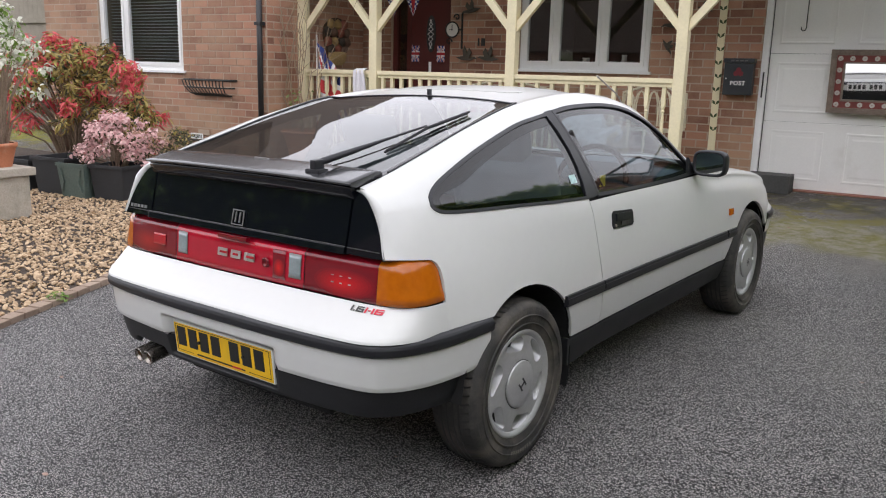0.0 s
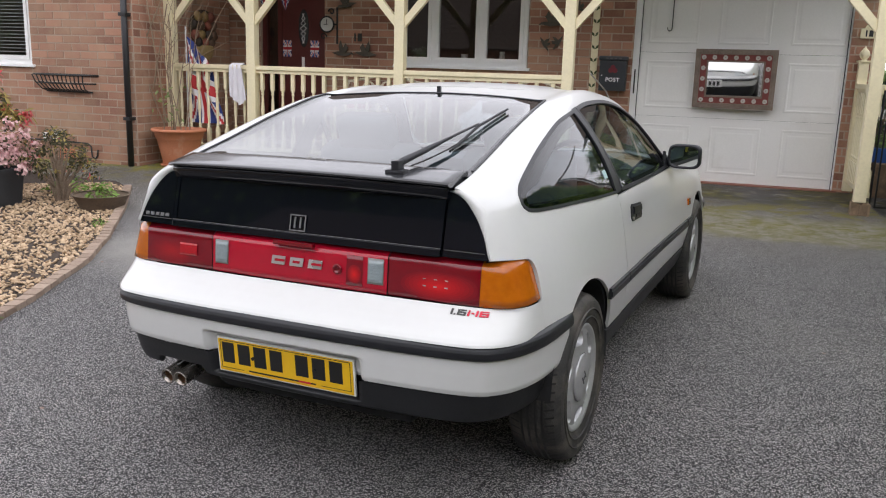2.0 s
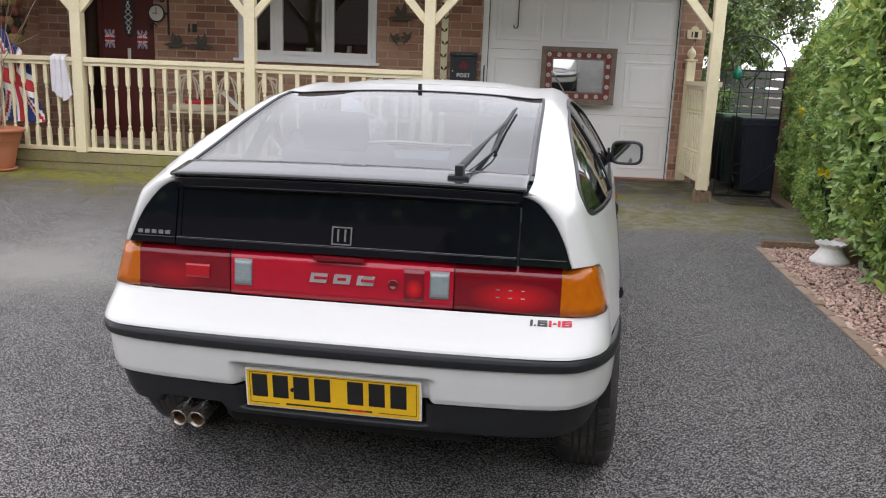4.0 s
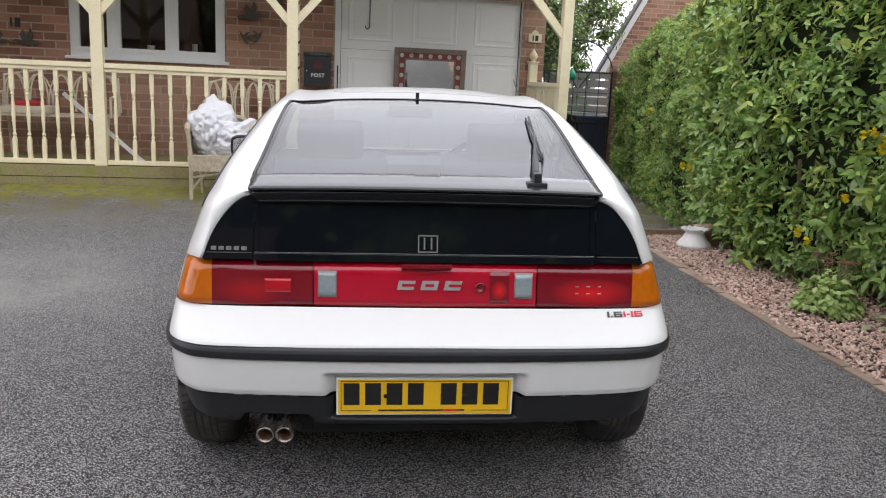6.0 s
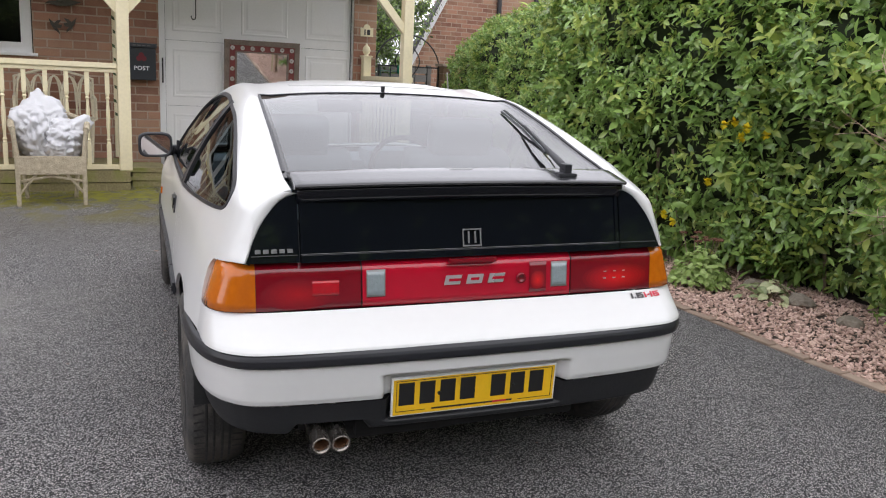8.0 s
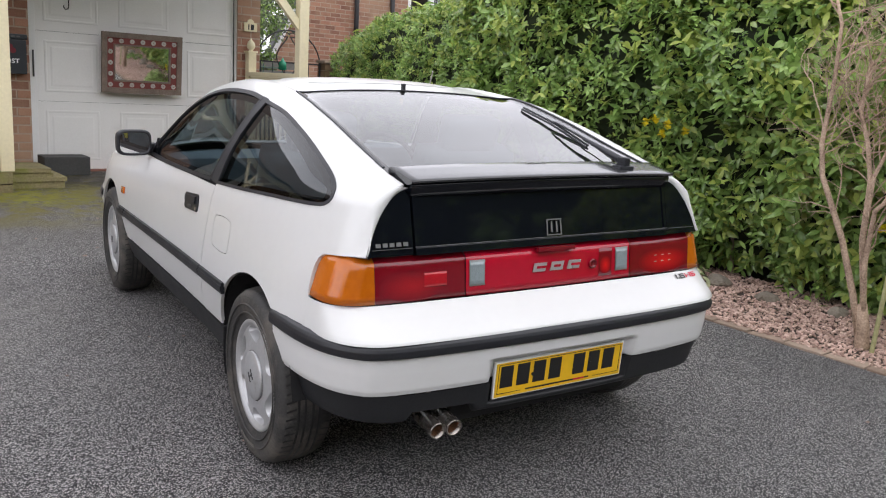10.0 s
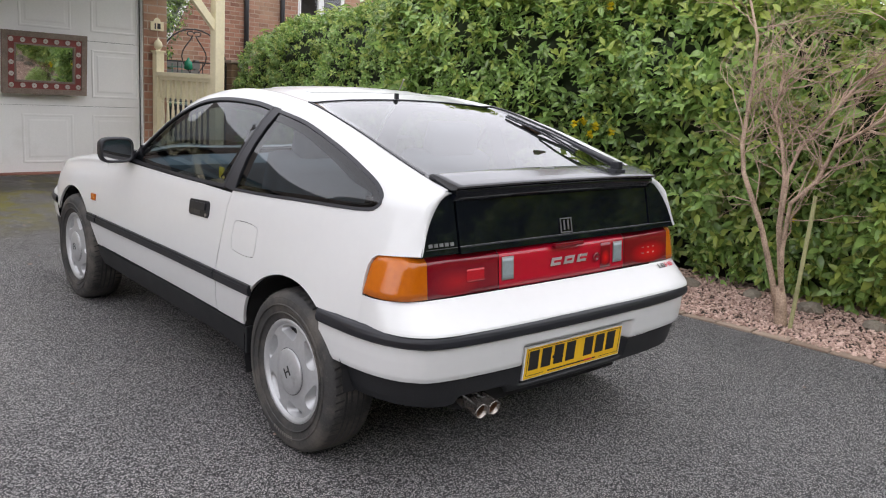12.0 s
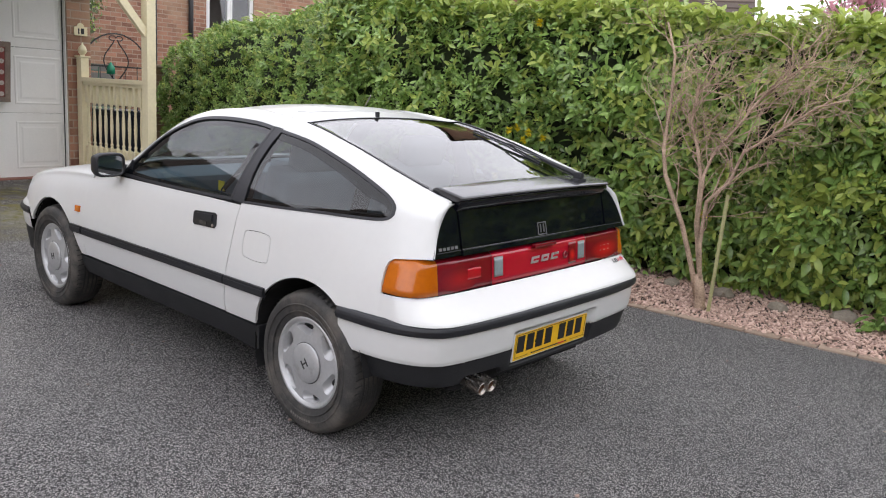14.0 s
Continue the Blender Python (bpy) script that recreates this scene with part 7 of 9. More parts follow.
def surf(y, v, side=1, inset=0.0):
    """Point of the body surface; v runs 0..11 up the section, 8 at the edge line."""
    p = section(y)
    v = max(0.0, min(NV - 1e-6, v))
    i = int(v)
    t = v - i

    def at(k):
        if k < 0:
            return (2 * p[0][0] - p[1][0], 2 * p[0][1] - p[1][1])
        if k > NV:
            return (-p[2 * NV - k][0], p[2 * NV - k][1])
        return p[k]
    a, b, c, d = at(i - 1), at(i), at(i + 1), at(i + 2)
    r = [0.5 * (2 * b[k] + (c[k] - a[k]) * t + (2 * a[k] - 5 * b[k] + 4 * c[k] - d[k]) * t * t + (3 * b[k] - a[k] - 3 * c[k] + d[k]) * t ** 3) for k in (0, 1)]
    q = Vector((r[0] * side, y, r[1]))
    if inset:
        q -= surf_normal(y, v, side) * inset
    return q


def surf_normal(y, v, side=1):
    e = 0.004
    dy = surf(y + e, v, side) - surf(y - e, v, side)
    dv = surf(y, min(v + 0.03, NV), side) - surf(y, max(v - 0.03, 0), side)
    n = dv.cross(dy) if side > 0 else dy.cross(dv)
    n.normalize()
    return n if n.x * side + n.z * 0.6 > 0 or abs(n.z) > 0.9 and n.z > 0 else -n


EDGE_V = 8.0


def v_of_z(y, z):
    lo, hi = 0.0, EDGE_V
    for _ in range(30):
        m = (lo + hi) / 2
        if surf(y, m).z < z:
            lo = m
        else:
            hi = m
    return lo


def v_of_x(y, x):
    lo, hi = EDGE_V - 1.2, float(NV)
    for _ in range(30):
        m = (lo + hi) / 2
        if surf(y, m).x > x:
            lo = m
        else:
            hi = m
    return lo


def side_pts(*pts):
    return [(y, v_of_z(y, z)) for y, z in pts]


def top_pts(*pts):
    return [(y, v_of_x(y, x)) for y, x in pts]


def smooth_line(pts, step=0.03, closed=True):
    """Round a polygon of (y, z) by a spline through its points."""
    n = len(pts)
    out = []
    for i in range(n if closed else n - 1):
        a, b, c, d = (pts[(i + k) % n] if closed else pts[min(max(i + k, 0), n - 1)] for k in (-1, 0, 1, 2))
        L = math.dist(b, c)
        m = max(1, int(L / step))
        for j in range(m):
            t = j / m
            out.append(tuple(0.5 * (2 * b[k] + (c[k] - a[k]) * t + (2 * a[k] - 5 * b[k] + 4 * c[k] - d[k]) * t * t + (3 * b[k] - a[k] - 3 * c[k] + d[k]) * t ** 3) for k in (0, 1)))
    if not closed:
        out.append(pts[-1])
    return out


def dense(pts, step=0.03):
    out = []
    for a, b in zip(pts, pts[1:] + pts[:1]):
        m = max(1, int(math.dist(a, b) / step))
        out += [(a[0] + (b[0] - a[0]) * j / m, a[1] + (b[1] - a[1]) * j / m) for j in range(m)]
    return out


def inside(p, poly):
    c = False
    for a, b in zip(poly, poly[1:] + poly[:1]):
        if (a[1] > p[1]) != (b[1] > p[1]) and p[0] < (b[0] - a[0]) * (p[1] - a[1]) / (b[1] - a[1]) + a[0]:
            c = not c
    return c


def inset_poly(pts, d):
    """Move a polygon inwards by d."""
    n = len(pts)
    area = sum(a[0] * b[1] - b[0] * a[1] for a, b in zip(pts, pts[1:] + pts[:1]))
    s = 1 if area > 0 else -1
    out = []
    for i in range(n):
        a, b, c = pts[i - 1], pts[i], pts[(i + 1) % n]
        d1, d2 = Vector((b[0] - a[0], b[1] - a[1])), Vector((c[0] - b[0], c[1] - b[1]))
        if d1.length < 1e-6 or d2.length < 1e-6:
            out.append(b)
            continue
        d1.normalize(), d2.normalize()
        nn = Vector((-d1.y - d2.y, d1.x + d2.x)) * s
        if nn.length < 1e-4:
            out.append(b)
            continue
        nn.normalize()
        k = d / max(0.35, nn.dot(Vector((-d1.y, d1.x)) * s))
        out.append((b[0] + nn.x * k, b[1] + nn.y * k))
    return out


from mathutils import geometry


def sheet_mesh(name, outer, holes, place, normal, mat, parent, grid=0.035, vscale=0.11, flange=0.012, sides=(1,), label="", outer_flange=True):
    """A panel cut from a surface: outlines in its two parameters, meshed, with turned-in edges."""
    verts, faces, norms = [], [], []
    S = lambda p: Vector((p[0], p[1] * vscale))
    loops = [outer] + holes
    pts, edges = [], []
    for lp in loops:
        k = len(pts)
        pts += [S(p) for p in lp]
        edges += [(k + i, k + (i + 1) % len(lp)) for i in range(len(lp))]
    xs, ys = [p[0] for p in outer], [p[1] for p in outer]
    nx, ny = int((max(xs) - min(xs)) / grid) + 1, int((max(ys) - min(ys)) * vscale / grid) + 1
    for i in range(nx + 1):
        for j in range(ny + 1):
            p = (min(xs) + (i + 0.5 * (j % 2)) * grid, min(ys) + j * grid / vscale)
            if inside(p, outer) and not any(inside(p, h) for h in holes):
                q = S(p)
                pts.append(q)
    ov, oe, of, *_ = geometry.delaunay_2d_cdt(pts, edges, [], 0, 1e-5)
    keep = []
    for f in of:
        c = sum((ov[i] for i in f), Vector((0, 0))) / len(f)
        c = (c.x, c.y / vscale)
        if inside(c, outer) and not any(inside(c, h) for h in holes):
            keep.append(f)
    count = {}
    for f in keep:
        for a, b in zip(f, f[1:] + f[:1]):
            count[(min(a, b), max(a, b))] = count.get((min(a, b), max(a, b)), 0) + 1
    for side in sides:
        base = len(verts)
        for v in ov:
            verts.append(place(v.x, v.y / vscale, side))
        nn = [normal(v.x, v.y / vscale, side) for v in ov]
        for f in keep:
            a, b, c = (verts[base + i] for i in f[:3])
            g = (b - a).cross(c - a)
            f = list(f) if g.dot(nn[f[0]]) > 0 else list(f)[::-1]
            faces.append([base + i for i in f])
            norms += [nn[i] for i in f]
        if flange:
            for (a, b), k in count.items():
                if k == 1:
                    j = len(verts)
                    q = [verts[base + a], verts[base + b], verts[base + b] - nn[b] * flange, verts[base + a] - nn[a] * flange]
                    verts += q
                    faces.append([j, j + 1, j + 2, j + 3])
                    g = (q[1] - q[0]).cross(q[2] - q[0]).normalized()
                    norms += [g] * 4
    me = bpy.data.meshes.new(name)
    me.from_pydata([tuple(v) for v in verts], [], faces)
    me.materials.append(mat)
    for p in me.polygons:
        p.use_smooth = True
    me.normals_split_custom_set([tuple(n) for n in norms])
    ob = new(name, me)
    ob.parent = parent
    return tagged(ob, label)


def body_panel(name, outer, holes, mat, parent, lift=0.0, sides=(1, -1), grid=0.035, flange=0.012, label=""):
    return sheet_mesh(name, outer, holes, lambda y, v, s: surf(y, v, s, -lift), surf_normal, mat, parent, grid, 0.11, flange, sides, label)


def ramp(t, a, b):
    t = max(0.0, min(1.0, (t - a) / (b - a)))
    return t * t * (3 - 2 * t)


def arc(cy, cz, r, a0, a1, n=18):
    return [(cy + r * math.cos(radians(a0 + (a1 - a0) * i / n)), cz + r * math.sin(radians(a0 + (a1 - a0) * i / n))) for i in range(n + 1)]


# outlines in side view (y, z)
QWIN = smooth_line([(0.454, 1.175), (0.25, 1.150), (0.06, 1.108), (-0.10, 1.066), (-0.25, 1.018), (-0.322, 0.988), (-0.360, 0.960), (-0.366, 0.934), (-0.340, 0.912), (-0.285, 0.903), (-0.20, 0.898), (0.0, 0.888), (0.24, 0.873), (0.474, 0.861)], 0.015, closed=False) + [(0.482, 0.92), (0.487, 0.98), (0.486, 1.04), (0.474, 1.11)]
DWIN_TOP = [(1.555, 0.850), (1.45, 0.945), (1.33, 1.062), (1.2, 1.140), (1.09, 1.178), (0.9, 1.196), (0.66, 1.196), (0.505, 1.182), (0.535, 1.00), (0.553, 0.862)]
DWIN_LOW = [(0.75, 0.854), (1.0, 0.849), (1.3, 0.845)]
DWIN = smooth_line(DWIN_TOP[:8], closed=False) + DWIN_TOP[8:] + DWIN_LOW
DOOR_REAR = [(0.478, 0.855), (0.487, 0.80), (0.503, 0.675), (0.532, 0.54), (0.552, 0.42), (0.556, 0.362)]
DOOR_FRONT = [(1.90, 0.362), (1.90, 0.42), (1.885, 0.60), (1.855, 0.78), (1.80, 0.835)]
DOOR_LOW = DOOR_REAR + DOOR_FRONT + [(1.62, 0.842), (1.3, 0.845), (1.0, 0.849), (0.75, 0.854)]
DOOR_HOLE = smooth_line(DWIN_TOP[:8], closed=False) + [(0.478, 1.15)] + DOOR_REAR[:-1] + [(0.556, 0.33), (1.90, 0.33)] + DOOR_FRONT[1:] + [(1.62, 0.842)]
FRONT_ARCH = arc(2.30, 0.285, 0.342, 12, 168)
tail_cut = [(-0.40, 0.572), (-0.398, 0.650), (-0.394, 0.68), (-0.393, 0.72), (-0.395, 0.752), (-0.403, 0.772), (-0.420, 0.786), (-0.48, 0.793), (-0.552, 0.799), (-0.5455, 0.84), (-0.5355, 0.88), (-0.5255, 0.92), (-0.518, 0.95)]
HATCH_HOLE_EDGE = [(-0.505, 0.528), (-0.425, 0.536), (-0.2, 0.528), (0.1, 0.519), (0.30, 0.512), (0.385, 0.505)]
hatch_top = [(0.415, 0.47), (0.440, 0.35), (0.455, 0.2), (0.462, 0.0)]
hatch_top = smooth_line([(0.385, 0.505)] + hatch_top, 0.02, closed=False)[1:]
HATCH_HOLE_EDGE = smooth_line(HATCH_HOLE_EDGE, 0.05, closed=False)
screen_top = [(1.145, 0.0), (1.14, 0.2), (1.115, 0.38), (1.075, 0.48), (1.08, 0.515)]
screen_top = smooth_line(screen_top, 0.03, closed=False)
screen_side = [(1.2, 0.548), (1.35, 0.600), (1.5, 0.655), (1.60, 0.690)]
screen_low = [(1.66, 0.66), (1.75, 0.53), (1.83, 0.33), (1.87, 0.15), (1.88, 0.0)]
screen_low = smooth_line([(1.60, 0.690)] + screen_low, 0.04, closed=False)[1:]
screen_side = screen_side[:-1] + [(1.60, 0.690)]
BODY = (side_pts(*tail_cut) + [(-0.510, 8.0)] + top_pts(*HATCH_HOLE_EDGE, *hatch_top[:-1]) + [(0.462, NV)] + [(0.462 + 0.0683 * i, NV) for i in range(1, 10)] + [(1.145, NV)] + top_pts(*screen_top[1:], *screen_side, *screen_low[:-1]) + [(1.88, NV)]
        + [(1.88 + 0.07 * i, NV) for i in range(1, 16)] + [(2.985, NV)] + [(2.985, NV - 0.5 * i) for i in range(1, 8)] + side_pts((2.97, 0.56), (2.86, 0.555), (2.70, 0.545), *[p for p in FRONT_ARCH if p[1] > 0.365 and p[0] < 2.64][1:], (1.955, 0.362), (1.7, 0.362), (1.2, 0.362), (0.8, 0.362), (0.5, 0.362))
        + side_pts(*[p for p in arc(-0.005, 0.285, 0.345, 13, 124)]))
holes = [side_pts(*QWIN), side_pts(*DOOR_HOLE)]
FLAP = smooth_line([(0.245, 0.645), (0.32, 0.638), (0.405, 0.645), (0.418, 0.66), (0.422, 0.70), (0.418, 0.748), (0.405, 0.758), (0.32, 0.764), (0.25, 0.758), (0.238, 0.745), (0.235, 0.70), (0.237, 0.66)])
shell = body_panel("body_shell", BODY, holes + [side_pts(*FLAP)], CAR_WHITE, car, grid=0.032)
body_panel("fuel_flap", side_pts(*inset_poly(FLAP, 0.0025)), [], CAR_WHITE, car, sides=(-1,), flange=0.006)
body_panel("flap_blank", side_pts(*FLAP), [], CAR_WHITE, car, sides=(1,), flange=0)
lining = body_panel("inner_lining", BODY, [side_pts(*inset_poly(QWIN, 0.03)), side_pts(*inset_poly(DWIN, 0.03))], LINING, car, lift=-0.022, grid=0.05, flange=0, label="dark inner shell of the cabin")


def glazing(parent, name, outline_yz, frame, side, mat, glass_mat, conv, rim=0.004):
    """A pane with its black surround, lying in the body surface."""
    inner = inset_poly(outline_yz, frame)
    body_panel("surround", conv(*outline_yz), [conv(*inner)], mat, parent, lift=rim, sides=(side,), grid=0.03, flange=0.014)
    p = body_panel("pane", conv(*inset_poly(outline_yz, frame - 0.006)), [], glass_mat, parent, lift=-0.004, sides=(side,), grid=0.04, flange=0)
    return p


for side in (1, -1):
    door = body_panel("door", side_pts(*dense(inset_poly(DOOR_LOW, 0.0030))), [], CAR_WHITE, car, sides=(side,), flange=0.014, label="white passenger door, shut" if side < 0 else "white driver's door, shut")
    glazing(door, "door_window", dense(DWIN), 0.0135, side, TRIM, SIDE_GLASS, side_pts, 0.003)
    qw = body_panel("quarter_window", side_pts(*dense(inset_poly(QWIN, 0.006))), [], SIDE_GLASS, car, lift=-0.004, sides=(side,), grid=0.04, flange=0, label="dark tinted rear side window")
    glazing_ring = body_panel("surround", side_pts(*QWIN), [side_pts(*inset_poly(QWIN, 0.0105))], TRIM, qw, lift=0.003, sides=(side,), grid=0.03, flange=0.014)
    border = inset_poly(QWIN, 0.0105)
    body_panel("printed_border", side_pts(*border), [side_pts(*[(y + 0.030 * ramp(-y, -0.25, 0.30), z - 0.026 * ramp(z, 0.95, 1.02) * (1 if y < 0.44 else 0) + 0.012 * ramp(-z, -0.93, -0.90)) for y, z in inset_poly(QWIN, 0.0125)])], SIDE_FRIT, qw, lift=-0.0025, sides=(side,), grid=0.03, flange=0, label="grey printed border of the side window")
    body_panel("pillar_trim", side_pts(*dense([(0.448, 1.178), (0.506, 1.184), (0.538, 1.0), (0.556, 0.866), (0.474, 0.860), (0.487, 1.02)])), [], TRIM, car, lift=0.002, sides=(side,), flange=0.014)
    # recessed door handle
    hc = [(0.640, 0.725), (0.800, 0.718), (0.814, 0.726), (0.818, 0.771), (0.808, 0.781), (0.648, 0.793), (0.634, 0.783), (0.630, 0.738)]
    hd = body_panel("handle", side_pts(*hc), [], TRIM, door, lift=0.004, sides=(side,), grid=0.02, flange=0.008, label="black recessed door handle")
    body_panel("handle_recess", side_pts((0.66, 0.730), (0.79, 0.727), (0.79, 0.746), (0.66, 0.750)), [], PLATE_BLACK, hd, lift=0.0055, sides=(side,), grid=0.02, flange=0)
    body_panel("handle_grip", side_pts((0.66, 0.753), (0.80, 0.750), (0.80, 0.773), (0.66, 0.782)), [], TRIM, hd, lift=0.011, sides=(side,), grid=0.02, flange=0.008)
    body_panel("paddle", side_pts((0.70, 0.732), (0.755, 0.731), (0.755, 0.744), (0.70, 0.746)), [], RUBBER, hd, lift=0.008, sides=(side,), grid=0.02, flange=0.006)
    body_panel("lock_barrel", side_pts(*arc(0.655, 0.735, 0.007, 0, 330, 11)), [], CHROME, hd, lift=0.0065, sides=(side,), grid=0.02, flange=0.003)
    # rub strips
    def strip_pts(a, b, z0, z1):
        n = 14
        top = [(a + (b - a) * i / n, z1(a + (b - a) * i / n)) for i in range(n + 1)]
        low = [(b - (b - a) * i / n, z0(b - (b - a) * i / n)) for i in range(n + 1)]
        return top + low
    zt, zl = (lambda y: 0.544 - 0.010 * y), (lambda y: 0.504 - 0.011 * y)
    for a, b, par in ((0.240, 0.528, car), (0.537, 1.885, door), (1.903, 2.03, car)):
        st = body_panel("rub_strip", side_pts(*strip_pts(a, b, zl, zt)), [], TRIM, par, lift=0.011, sides=(side,), grid=0.03, flange=0.013, label="black rubbing strip")
        body_panel("strip_ridge", side_pts(*strip_pts(a, b, lambda y: zl(y) + 0.010, lambda y: zt(y) - 0.011)), [], TRIM, st, lift=0.015, sides=(side,), grid=0.03, flange=0.005)
    # side marker
    body_panel("side_marker", side_pts((1.925, 0.60), (1.975, 0.60), (1.975, 0.632), (1.925, 0.634)), [], AMBER, car, lift=0.009, sides=(side,), grid=0.02, flange=0.01, label="small amber side marker lamp")
    # black sill below the door, and its end by the wheels
    sill_out = [(0.318, 0.350), (0.6, 0.355), (1.2, 0.355), (1.7, 0.352), (1.958, 0.350), (1.968, 0.30), (1.955, 0.255), (1.6, 0.245), (1.0, 0.242), (0.62, 0.245), (0.45, 0.225), (0.335, 0.222), (0.325, 0.26)]
    body_panel("sill", side_pts(*dense(sill_out)), [], VALANCE, car, lift=0.003, sides=(side,), flange=0.03, label="black plastic sill skirt")
    # wheel arch liners
    for cy, r0 in ((-0.005, 0.347), (2.30, 0.344)):
        bm = bmesh.new()
        prof = [(cy + r0 * math.cos(radians(a)), 0.285 + r0 * math.sin(radians(a))) for a in range(-20, 176, 13)]
        a = [bm.verts.new((side * 0.795, y, z)) for y, z in prof]
        b = [bm.verts.new((side * 0.50, y, z)) for y, z in prof]
        for i in range(len(prof) - 1):
            bm.faces.new((a[i], a[i + 1], b[i + 1], b[i]))
        c = bm.verts.new((side * 0.50, cy, 0.285))
        for i in range(len(prof) - 1):
            bm.faces.new((b[i], b[i + 1], c))
        part("arch_liner", bm, LINING, car, "dark wheel arch liner")

# hood seam, sunroof and roof details
HATCH = top_pts(*[p for p in HATCH_HOLE_EDGE if p[0] > -0.426], *hatch_top[:-1]) + [(0.462, NV), (0.2, NV), (0.0, NV), (-0.2, NV), (-0.43, NV)] + top_pts((-0.43, 0.2), (-0.43, 0.4))


hatch = body_panel("hatch", [(y, v) for y, v in HATCH], [top_pts(*[(y, x - 0.022) for y, x in HATCH_HOLE_EDGE if y > -0.426], *smooth_line([(0.392, 0.455), (0.408, 0.36), (0.424, 0.2), (0.430, 0.0)], 0.03, closed=False)[:-1]) + [(0.43, NV)] + [(-0.41, NV)] + top_pts((-0.41, 0.25))], FRIT, car, lift=0.002, flange=0.012, label="glass hatch with a dark printed border")
pane = body_panel("pane", top_pts(*[(y, x - 0.017) for y, x in HATCH_HOLE_EDGE if y > -0.426], *smooth_line([(0.397, 0.46), (0.413, 0.36), (0.429, 0.2), (0.435, 0.0)], 0.03, closed=False)[:-1]) + [(0.435, NV), (0.2, NV), (0.0, NV), (-0.2, NV), (-0.415, NV)] + top_pts((-0.415, 0.25)), [], HATCH_GLASS, hatch, lift=0.0015, flange=0)
rim = [p for p in HATCH_HOLE_EDGE if p[0] > -0.41] + hatch_top
inner_rim = [(y - 0.011 * ramp(y, 0.36, 0.46), x - 0.009 * (1 - ramp(y, 0.40, 0.46))) for y, x in rim]
seal_line = top_pts(*rim[:-1]) + [(rim[-1][0], NV), (inner_rim[-1][0], NV)] + top_pts(*inner_rim[:-1])[::-1]
body_panel("hatch_seal", seal_line, [], TRIM, hatch, lift=0.005, grid=0.02, flange=0.010, label="black rubber seal of the hatch glass")
SCREEN = [(1.145, NV)] + top_pts(*screen_top[1:], *screen_side, *screen_low[:-1]) + [(1.88, NV), (1.7, NV), (1.5, NV), (1.3, NV)]
screen = body_panel("windscreen", SCREEN, [], SIDE_GLASS, car, lift=-0.003, flange=0.0, label="clear curved windscreen")
sun_half = top_pts((0.62, 0.0), (0.62, 0.30), (0.65, 0.345), (0.95, 0.350), (0.985, 0.31))
SUN = [(0.62, NV)] + sun_half[1:] + [(0.99, NV), (0.8, NV)]
body_panel("sunroof", SUN, [], CAR_WHITE, car, lift=0.004, flange=0.006, label="white sunroof panel")
part("washer_jet", boxes((-0.003, 0.011, 0.474, 0.492, 1.222, 1.254), bevel=0.003), TRIM, car)
part("aerial", tube(bmesh.new(), [(0.560, 1.22, 1.15), (0.535, 1.17, 1.226), (0.487, 1.06, 1.308)], 0.0035, 6), CHROME, car)


# ---- car: bumpers and lamps ----
PLAN = [(1.0, 0.0), (0.988, 0.38), (0.953, 0.645), (0.890, 0.825), (0.785, 0.928), (0.49, 0.982), (0.0, 1.0)]


def plan(s, X, y0, yc, table=PLAN):
    """Half plan curve from the side (s = 0) round the corner to the middle (s = 1)."""
    n = len(table) - 1
    t = s * n
    i = min(int(t), n - 1)
    t -= i
    g = lambda k: table[max(k, 0)] if k <= n else (-table[2 * n - k][0], table[2 * n - k][1])
    a, b, c, d = g(i - 1), g(i), g(i + 1), g(i + 2)
    r = [0.5 * (2 * b[k] + (c[k] - a[k]) * t + (2 * a[k] - 5 * b[k] + 4 * c[k] - d[k]) * t * t + (3 * b[k] - a[k] - 3 * c[k] + d[k]) * t ** 3) for k in (0, 1)]
    return X * r[0], y0 + (yc - y0) * r[1]


def loft(rows, tweak=None, n=90, s0=0.0, s1=1.0, full=True, table=PLAN, sub=4):
    """Sweep rows of (z, half width, start y, middle y) round the end of the car."""
    fine = []
    for (a, b) in zip(rows, rows[1:]):
        fine += [tuple(a[k] + (b[k] - a[k]) * j / sub for k in range(4)) for j in range(sub)]
    fine.append(rows[-1])
    bm = bmesh.new()
    grid = []
    ss = [s0 + (s1 - s0) * i / n for i in range(n + 1)]
    for z, X, y0, yc in fine:
        row = []
        for side in ((1, -1) if full else (1,)):
            seq = ss if side == 1 else ss[::-1][1:]
            for s in seq:
                x, y = plan(s, X, y0, yc, table)
                p = Vector((x * side, y, z))
                row.append(bm.verts.new(tweak(p) if tweak else p))
        grid.append(row)
    for a, b in zip(grid, grid[1:]):
        for i in range(len(a) - 1):
            bm.faces.new((a[i], a[i + 1], b[i + 1], b[i]))
    return bm


def recess(p):
    """The moulded pocket for the number plate."""
    k = ramp(0.300 - abs(p.x - 0.002), 0.0, 0.022) * ramp(0.487 - p.z, 0.0, 0.012)
    return Vector((p.x, p.y + 0.036 * k, p.z))


def pipe_notch(p):
    k = ramp(0.120 - abs(p.x + 0.438), 0.0, 0.032)
    d = ramp(0.278 - abs(p.x - 0.002), 0.0, 0.010) * ramp(p.z, 0.331, 0.339)
    return Vector((p.x, p.y + 0.040 * d, p.z + k * max(0.0, 0.346 - p.z)))


